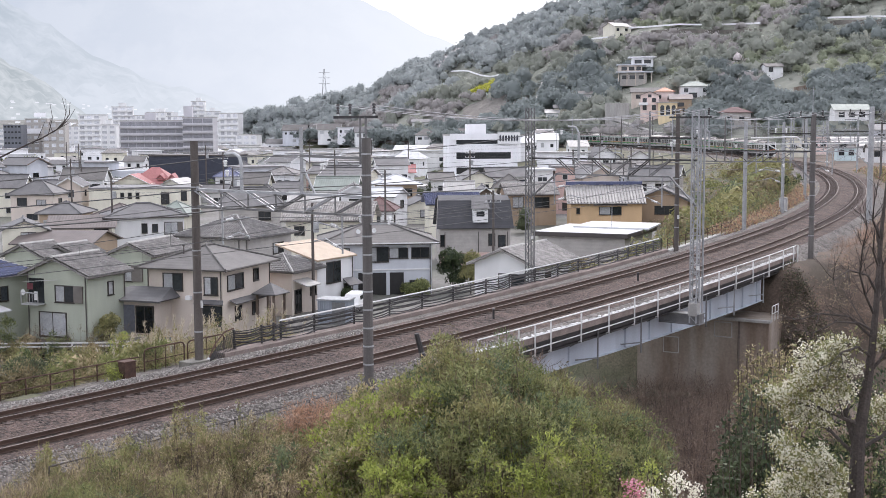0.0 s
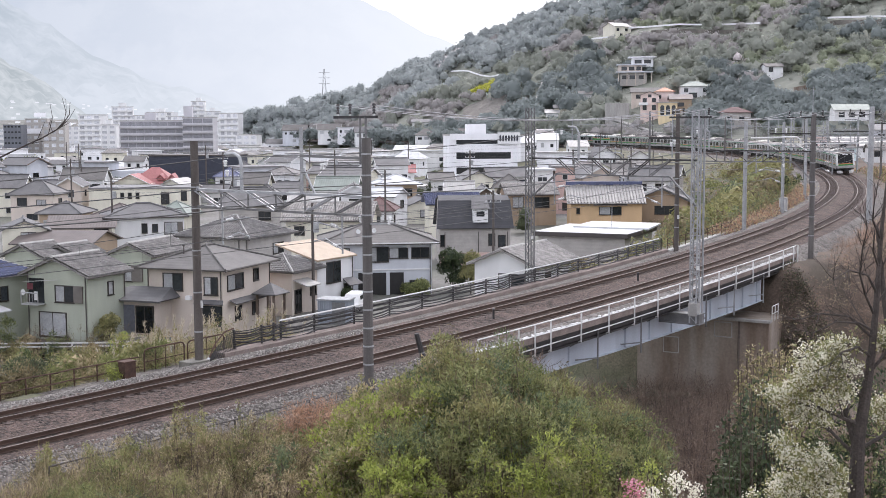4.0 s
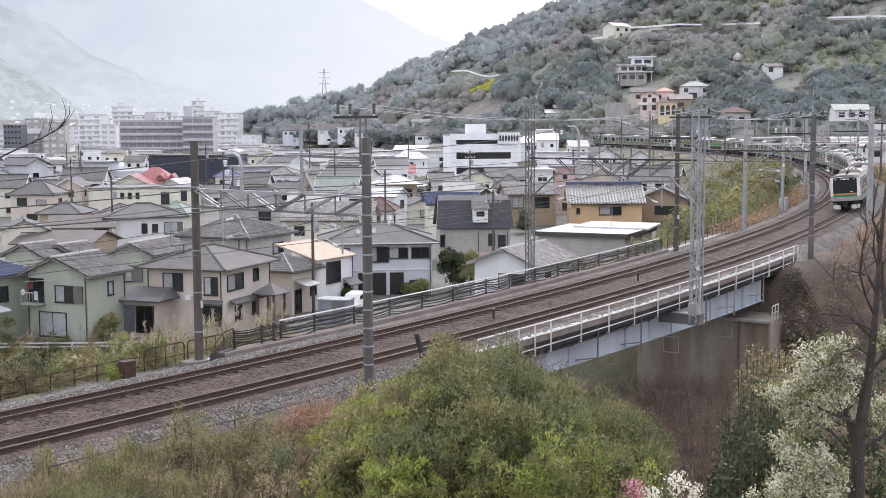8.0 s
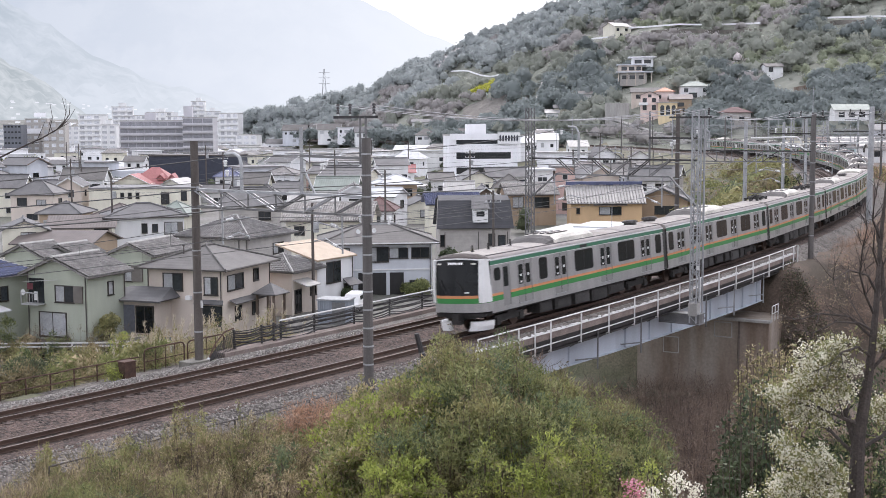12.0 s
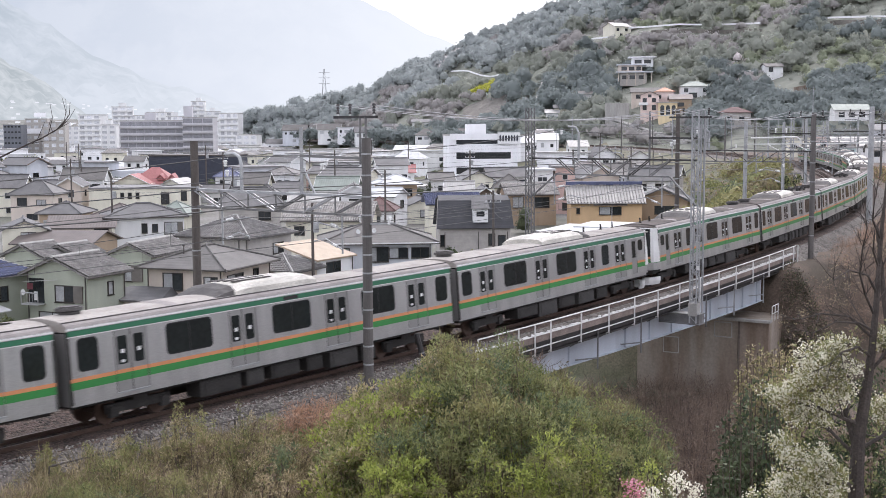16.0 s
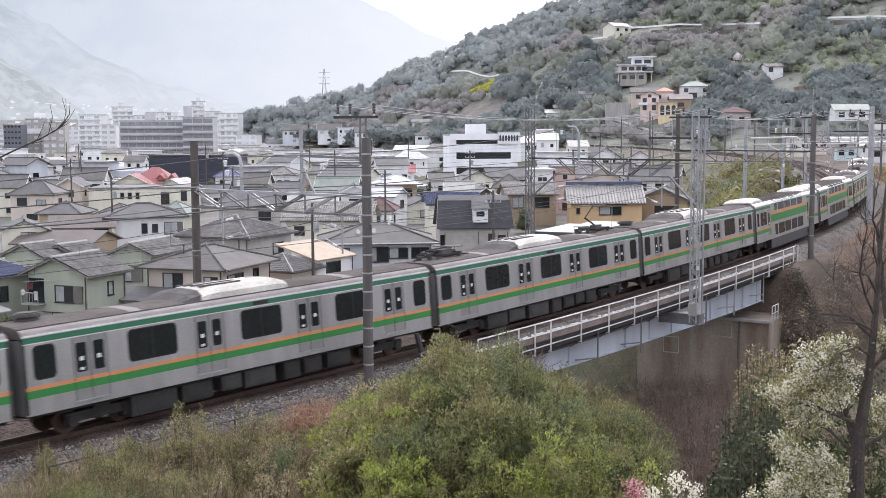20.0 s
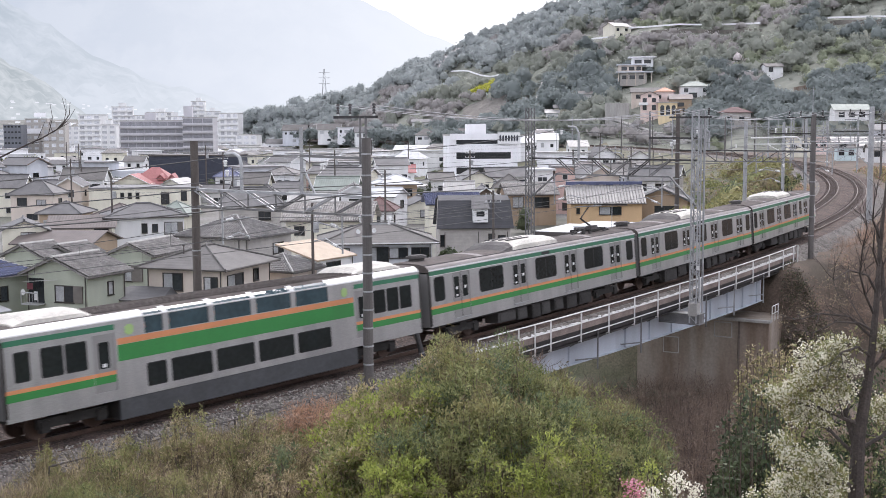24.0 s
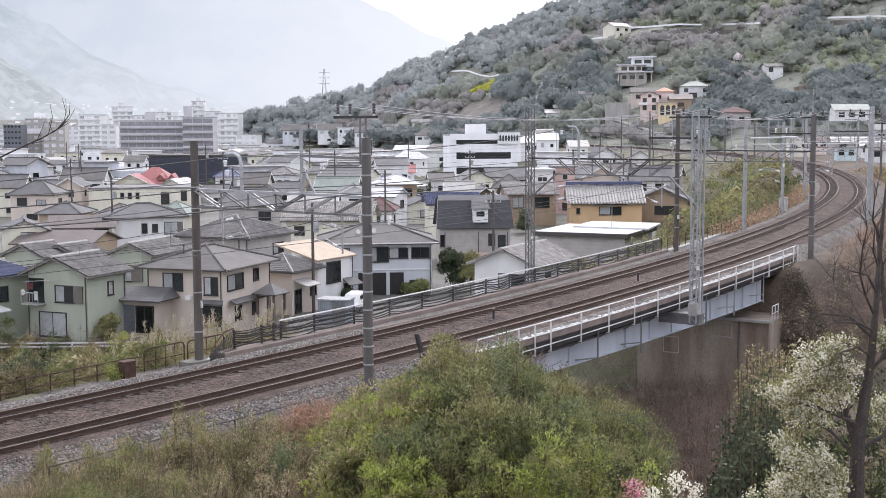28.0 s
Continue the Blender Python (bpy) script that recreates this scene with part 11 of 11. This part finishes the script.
    for pts, lab in (([(88, 590), (95.8, 577), (112, 556), (134.3, 529)], "white road barrier high on the hill"), ([(157.3, 511), (167, 503), (182, 492), (210, 476)], "white railing above a retaining wall"), ([(5, 690), (11.5, 674), (20, 650), (29, 626)], "white barrier on the hill road"), ([(72, 602), (78, 590)], "short white barrier by the hill house")):
        strip("road_barrier", lab, pts, 0.5, 0.7, 2.4 if "high" in lab else 1.2, WALLS["bright"], "barrier", clear=5.5)
    strip("retaining_wall", "brown stone wall under the hill road", [(157, 507), (167, 499), (182, 488), (210, 472)], 1.0, 5.0, -3.4, M_HILLWALL, "wall")
    strip("retaining_wall", "long brown wall under the upper road", [(96, 573), (112, 552), (134, 525)], 1.0, 3.5, -2.0, M_HILLWALL, "wall")
    for k, pts in enumerate(([(118, 430), (135, 428), (150, 424)], [(112, 418), (126, 413), (146, 409)], [(124, 440), (150, 436)])):
        strip("terrace_wall", "low stone wall of a hillside terrace", pts, 0.8, 1.6, -0.3, M_CONC_PALE if k == 1 else M_CONC, "wall")
    # bare rock slope with grid
    HILL_CLEAR.append((18, 566, 13))
    q = [(x, y, gz(x, y) + 1.2) for x, y in ((8, 552), (28, 548), (31, 578), (10, 584))]
    rs = thing("rock_slope", "grey concrete-sprayed rock slope on the hill", "slope", mb=Mesh().slab(q, 1.5), material=M_HILLWALL)
    for i in range(3):
        strip("slope_joint", "dark drain on the sprayed slope", [(30 + 5 * i, 545 - 4 * i), (36 + 5 * i, 576 - 4 * i)], 0.8, 0.5, 0.6, M_CONC_PALE)
    # pylon on the crest
    px, py = -207 / 2189 * 800, 800
    z = gz(px, py)
    t = thing("pylon", "slender grey lattice pylon on the crest", "pylon")
    top = Vector((px, py, z + 31))
    for sx, sy in ((-1, -1), (1, -1), (1, 1), (-1, 1)):
        part("leg", Mesh().bar((px + sx * 2.2, py + sy * 2.2, z - 1), top + Vector((sx * 0.3, sy * 0.3, 0)), 0.3), M_GALV, t)
    for k in range(7):
        f = k / 7
        wd = 2.2 - 1.9 * f
        part("lacing", Mesh().bar((px - wd, py - wd, z + 31 * f), (px + wd, py - wd, z + 31 * (f + 0.14)), 0.16), M_GALV, t)
    for k in (22, 25.5, 29):
        part("cross_arm", Mesh().bar((px - 3.5, py, z + k), (px + 3.5, py, z + k), 0.25), M_GALV, t)
    # yellow flower patch
    rng = np.random.default_rng(31)
    n = 90
    x, y = rng.normal(25, 5, n), rng.normal(607, 4, n)
    HILL_CLEAR.append((25, 604, 9))
    r = rng.uniform(1.0, 2.0, n)
    v, f = crowns(rng, x, y, ground_z(x, y), r, r * 0.6, 40, 1.8)
    plant("yellow_flowers", "bright yellow flowering patch on the hill", "flowers", v, f, [leaf_mat("yellow_flower", (0.40, 0.42, 0.08), (0.62, 0.60, 0.12), trans=0.3)], kind="stuff")
    # cherry trees by the upper road
    n = 12
    x, y = rng.normal(5, 4, n), rng.normal(716, 6, n)
    r = rng.uniform(2.6, 4.0, n)
    v, f = crowns(rng, x, y, ground_z(x, y), r, r, 90, 1.6)
    plant("cherry_grove", "pale pink cherry trees near the crest", "woods", v, f, [L_HILL_BLOSSOM], kind="stuff")


build_hill()
build_hill_woods()


def build_yard():
    """Small railway and trade buildings outside the curve."""
    for x, y, w, d, eave, kind, wall, roof, lab in ((90, 314, 5.4, 5, 5.0, "flat", "cream", "grey", "pale beige two-storey railway building"), (101, 334, 4.2, 5, 5.0, "flat", "pale_pink", "grey", "pale pink rendered building by the curve"),
                                                    (93.5, 288, 4.4, 3, 2.9, "flat", "pale_blue", "white", "small pale blue hut by the tracks"), (98.5, 277, 7, 6, 3.0, "gable", "white", "slate_light", "low white building with grey roof"),
                                                    (112, 340, 11, 7, 3.4, "gable", "greige", "pale", "grey storehouse beside the yard"), (106, 306, 7, 5, 3.2, "gable", "white", "pale", "small white house near the yard"),
                                                    (122, 352, 10, 6, 3.4, "gable", "white", "slate", "white house with dark roof behind the yard")):
        z = gz(x, y)
        h = house_at(x, y, z, -8, lab, group="yard buildings")
        walls_of(h, w, d, eave, kind, "x", 0.4, WALLS[wall])
        roof_on(h, w, d, eave, kind, "x", 0.4, 0.4, ROOFS[roof], False, False, False)
        for u in (-w / 4, w / 4):
            window(h, w, d, 0, u, eave * 0.45, min(1.6, w / 4), 1.1, "glass", simple=True)
    rng = random.Random(41)
    tops = []
    for i in range(20):
        s, lat = rng.uniform(190, 400), rng.choice((-1, 1, 1)) * rng.uniform(12, 40)
        p = on_line(s, lat)
        z = gz(p.x, p.y)
        t = thing("yard_pole", "slim grey pole in the railway yard", "pole", group="yard poles")
        h = rng.uniform(7, 11)
        part("shaft", Mesh().tube([(p.x, p.y, z - 0.3), (p.x, p.y, z + h)], 0.14, 7, 0.1), M_GALV if i % 2 else M_POLE_GREY, t)
        if i % 3 == 2:
            part("bent_arm", Mesh().tube([(p.x, p.y, z + h - 0.6), (p.x - 0.5, p.y, z + h + 0.1), (p.x - 1.4, p.y, z + h + 0.25), (p.x - 3.4, p.y, z + h + 0.2)], 0.1, 7), M_GALV, t)
        else:
            part("arm", Mesh().bar((p.x - 1.6, p.y, z + h - 1), (p.x + 1.6, p.y, z + h - 1), 0.1), M_GALV, t)
        for d in (-1.2, 1.2):
            part("insulator", Mesh().tube([(p.x + d, p.y, z + h - 0.95), (p.x + d, p.y, z + h - 0.65)], 0.08, 6), M_INSUL, t)
        tops.append((lat > 0, s, Vector((p.x, p.y, z + h - 0.9))))
    tops.sort(key=lambda q: q[:2])
    for q, nxt in zip(tops[:-1], tops[1:]):
        if q[0] == nxt[0] and (q[2] - nxt[2]).length < 45:
            for d in (-1.2, 1.2):
                wire([q[2] + Vector((d, 0, 0.25)), nxt[2] + Vector((d, 0, 0.25))], 0.4, 0.022, M_WIRE_PALE if d > 0 else M_WIRE, "thin wire between yard poles")


build_yard()


# ---- lanes, poles and small things of the town ----
def utility_pole(x, y, h, label, arms=2, can=True, lean=0.0):
    z = gz(x, y)
    t = thing("utility_pole", label, "pole", group="utility poles")
    part("shaft", Mesh().tube([(x, y, z - 0.5), (x + lean, y, z + h)], 0.17, 8, 0.11), M_POLE, t)
    for k in range(arms):
        zz = z + h - 0.5 - 0.8 * k
        part("cross_arm", Mesh().bar((x + lean - 0.9, y, zz), (x + lean + 0.9, y, zz), 0.09), M_GALV, t)
        for d in (-0.8, -0.3, 0.3, 0.8):
            part("insulator", Mesh().tube([(x + lean + d, y, zz + 0.04), (x + lean + d, y, zz + 0.2)], 0.05, 6), M_INSUL, t)
    if can:
        part("transformer", Mesh().tube([(x + lean + 0.35, y - 0.2, z + h - 2.7), (x + lean + 0.35, y - 0.2, z + h - 1.8)], 0.26, 10), M_GALV, t)
    return Vector((x + lean, y, z + h - 0.4))


def build_street():
    tops = []
    for x, y, h, lab in ((-12.0, 113.5, 10.2, "dark timber utility pole beside the small tiled house"), (5.6, 137, 9.6, "utility pole before the mansard house"), (-42.3, 158, 10, "utility pole among the white houses"),
                         (-30.5, 180, 10, "utility pole behind the tiled house"), (-8.0, 172, 10, "utility pole by the cream house"), (-60, 200, 10.5, "utility pole by the long cream block"), (-70, 240, 10.5, "tall utility pole near the red roof"),
                         (-40, 226, 10.5, "utility pole by the yellow gable"), (-20, 230, 10.5, "utility pole between grey roofs"), (5, 226, 10.5, "utility pole behind the old house"), (24, 228, 10.5, "utility pole behind the ochre house"),
                         (-50, 262, 11, "utility pole by the black hall"), (-30, 280, 11, "utility pole in the middle of town"), (-8, 290, 11, "utility pole near the office"), (20, 275, 11, "utility pole beside the white office"), (-85, 290, 11, "utility pole by the pale shed"),
                         (-100, 330, 11, "utility pole in the far streets"), (-20, 350, 11, "utility pole behind the office"), (42, 330, 11, "utility pole below the yard"), (38, 250, 10.5, "utility pole near the bank")):
        tops.append(utility_pole(x, y, h, lab, can=len(tops) % 3 != 1))
    order = sorted(tops, key=lambda p: (round(p.y / 60), p.x))
    for a, b in zip(order[:-1], order[1:]):
        if (a - b).length < 60:
            for dz in (0.2, -0.5, -1.6):
                wire([a + Vector((0.2, 0, dz)), b + Vector((0.2, 0, dz))], 0.5, 0.014, M_WIRE, "slack utility wire between town poles")
    # service wires from the masts down to the houses
    for a, b in ((on_line(36.6, -8.3, 6.0), (5.6, 137, 1.2)), (on_line(36.6, -8.3, 5.4), (5.6, 137, 0.4)), ((5.6, 137, 1.0), (-12, 113.5, 2.0)), ((-12.0, 113.5, 2.2), (-42, 158, 2.6)), ((-12.0, 113.5, 1.6), (-33, 104, -1.0)), (on_line(6, -6.9, 5.0), (-12.0, 113.5, 1.0))):
        wire([a, b], 0.6, 0.012, M_WIRE, "service wire to the houses")
    # lane with guard rail
    lane = Mesh().slab([(-60, 95.6, TZ + 0.06), (-4, 97.5, TZ + 0.06), (-4, 101, TZ + 0.06), (-60, 99, TZ + 0.06)], 0.1)
    thing("lane", "narrow asphalt lane before the houses", "road", mb=lane, material=surf("lane_asphalt", (0.10, 0.10, 0.10), 0.9, scale=0.6, vary=0.3, fine=12, bump=0.2), kind="structure")
    g = thing("guard_rail", "white steel guard rail along the lane", "guard rail")
    for i in range(14):
        x = -46 + 1.9 * i
        part("post", Mesh().bar((x, 94.6 + 0.03 * (x + 46), TZ - 0.3), (x, 94.6 + 0.03 * (x + 46), TZ + 0.58), 0.12), M_WHITEPAINT, g)
    for zz in (0.52, 0.24):
        part("rail", Mesh().bar((-46.5, 94.5, TZ + zz), (-21, 95.3, TZ + zz), 0.06, 0.11), M_WHITEPAINT, g)
    # shed, cars
    s = thing("storage_shed", "blue-grey steel storage shed by the bank", "shed", Matrix.Translation((-9.4, 107.5, TZ)) @ pose(0, 0, 0, 0, 0, -12))
    part("body", Mesh().box(0, 0, 1.0, 2.8, 1.8, 2.2), surf("blue_grey_sheet", (0.27, 0.30, 0.34), 0.6, 0.2, scale=1, vary=0.2, fine=20, bump=0.05, wave=("X", 0.2, 0.02)), s)
    part("roof", Mesh().box(0, 0, 2.15, 3.0, 2.0, 0.12), M_GALV, s)
    part("door", Mesh().box(0.5, -0.93, 1.0, 1.2, 0.04, 1.9), M_GALV_DULL, s)
    for x, y, rz, col, lab in ((-8.2, 114.5, 80, "white", "white car parked by the carport"), (-28.0, 262, 20, "white", "white car in a distant street")):
        c = thing("parked_car", lab, "car", Matrix.Translation((x, y, gz(x, y))) @ pose(0, 0, 0, 0, 0, rz), "parked cars")
        rings = [[(u, sy * w, z) for sy, z, w in ((-1, 0.35, 0.78), (-1, 0.8, 0.82), (-1, zt, wt), (1, zt, wt), (1, 0.8, 0.82), (1, 0.35, 0.78))] for u, zt, wt in ((-1.9, 0.85, 0.75), (-1.7, 1.0, 0.8), (-1.1, 1.72, 0.68), (1.2, 1.78, 0.68), (1.75, 1.1, 0.8), (1.9, 0.9, 0.75))]
        part("body", Mesh().rings(rings), M_MASK, c)
        part("side_glass", Mesh().box(0.0, 0, 1.38, 2.1, 1.52, 0.42), M_GLASS, c)
        for u in (-1.2, 1.2):
            for v in (-0.74, 0.74):
                part("wheel", Mesh().tube([(u, v - 0.09, 0.32), (u, v + 0.09, 0.32)], 0.32, 12), M_RUBBER, c)


build_street()


def build_stones():
    """Loose ballast stones that lie proud of the shoulders."""
    rng = np.random.default_rng(51)
    for lo, hi, n, lab in ((-7.3, -5.1, 5600, "loose grey ballast stones on the far shoulder"), (1.5, 3.6, 4800, "loose grey ballast stones on the near shoulder")):
        s = rng.uniform(-14, 16, n)
        lat = rng.uniform(lo, hi, n)
        z = np.interp(lat, [-7.2, -6.1, -5.5, -4.9, 1.3, 1.85, 2.15, 3.3, 3.8], [-0.62, -0.34, -0.3, -0.27, -0.10, -0.12, -0.28, -0.8, -0.8])
        h = np.interp(s, LINE_S, LINE_H)
        c = np.stack([np.interp(s, LINE_S, LINE_X) + np.sin(h) * lat, np.interp(s, LINE_S, LINE_Y) - np.cos(h) * lat, z + GRADE * s + 0.01], 1)
        r = rng.uniform(0.022, 0.055, n)[:, None, None]
        axes = np.array([[1, 0, 0], [0, 1, 0], [-1, 0, 0], [0, -1, 0], [0, 0, 0.8], [0, 0, -0.8]], float)
        v = c[:, None, :] + (axes[None] + rng.normal(0, 0.28, (n, 6, 3))) * r
        f = np.array([[0, 1, 4], [1, 2, 4], [2, 3, 4], [3, 0, 4], [1, 0, 5], [2, 1, 5], [3, 2, 5], [0, 3, 5]])
        faces = (f[None] + (np.arange(n) * 6)[:, None, None]).reshape(-1, 3)
        thing("loose_stones", lab, "stones", mb=raw_mesh("loose_stones", v.reshape(-1, 3), faces, [M_STONE]), kind="stuff")


build_stones()


def build_low_rail():
    """A low dark pipe on short posts along the near shoulder."""
    t = thing("low_pipe_rail", "low dark steel pipe rail on short posts beside the ballast", "rail")
    ss = [-8.4, -4.9, -1.4, 2.1, 5.6, 8.2]
    for a, b in zip(ss[:-1], ss[1:]):
        part("pipe", Mesh().tube([on_line(a, 3.4, 0.0), on_line(b, 3.4, 0.0)], 0.025, 6), M_PIPE, t)
    for s in ss:
        part("post", Mesh().tube([on_line(s, 3.4, -0.8), on_line(s, 3.4, 0.02)], 0.03, 6), M_PIPE, t)


build_low_rail()
motions()
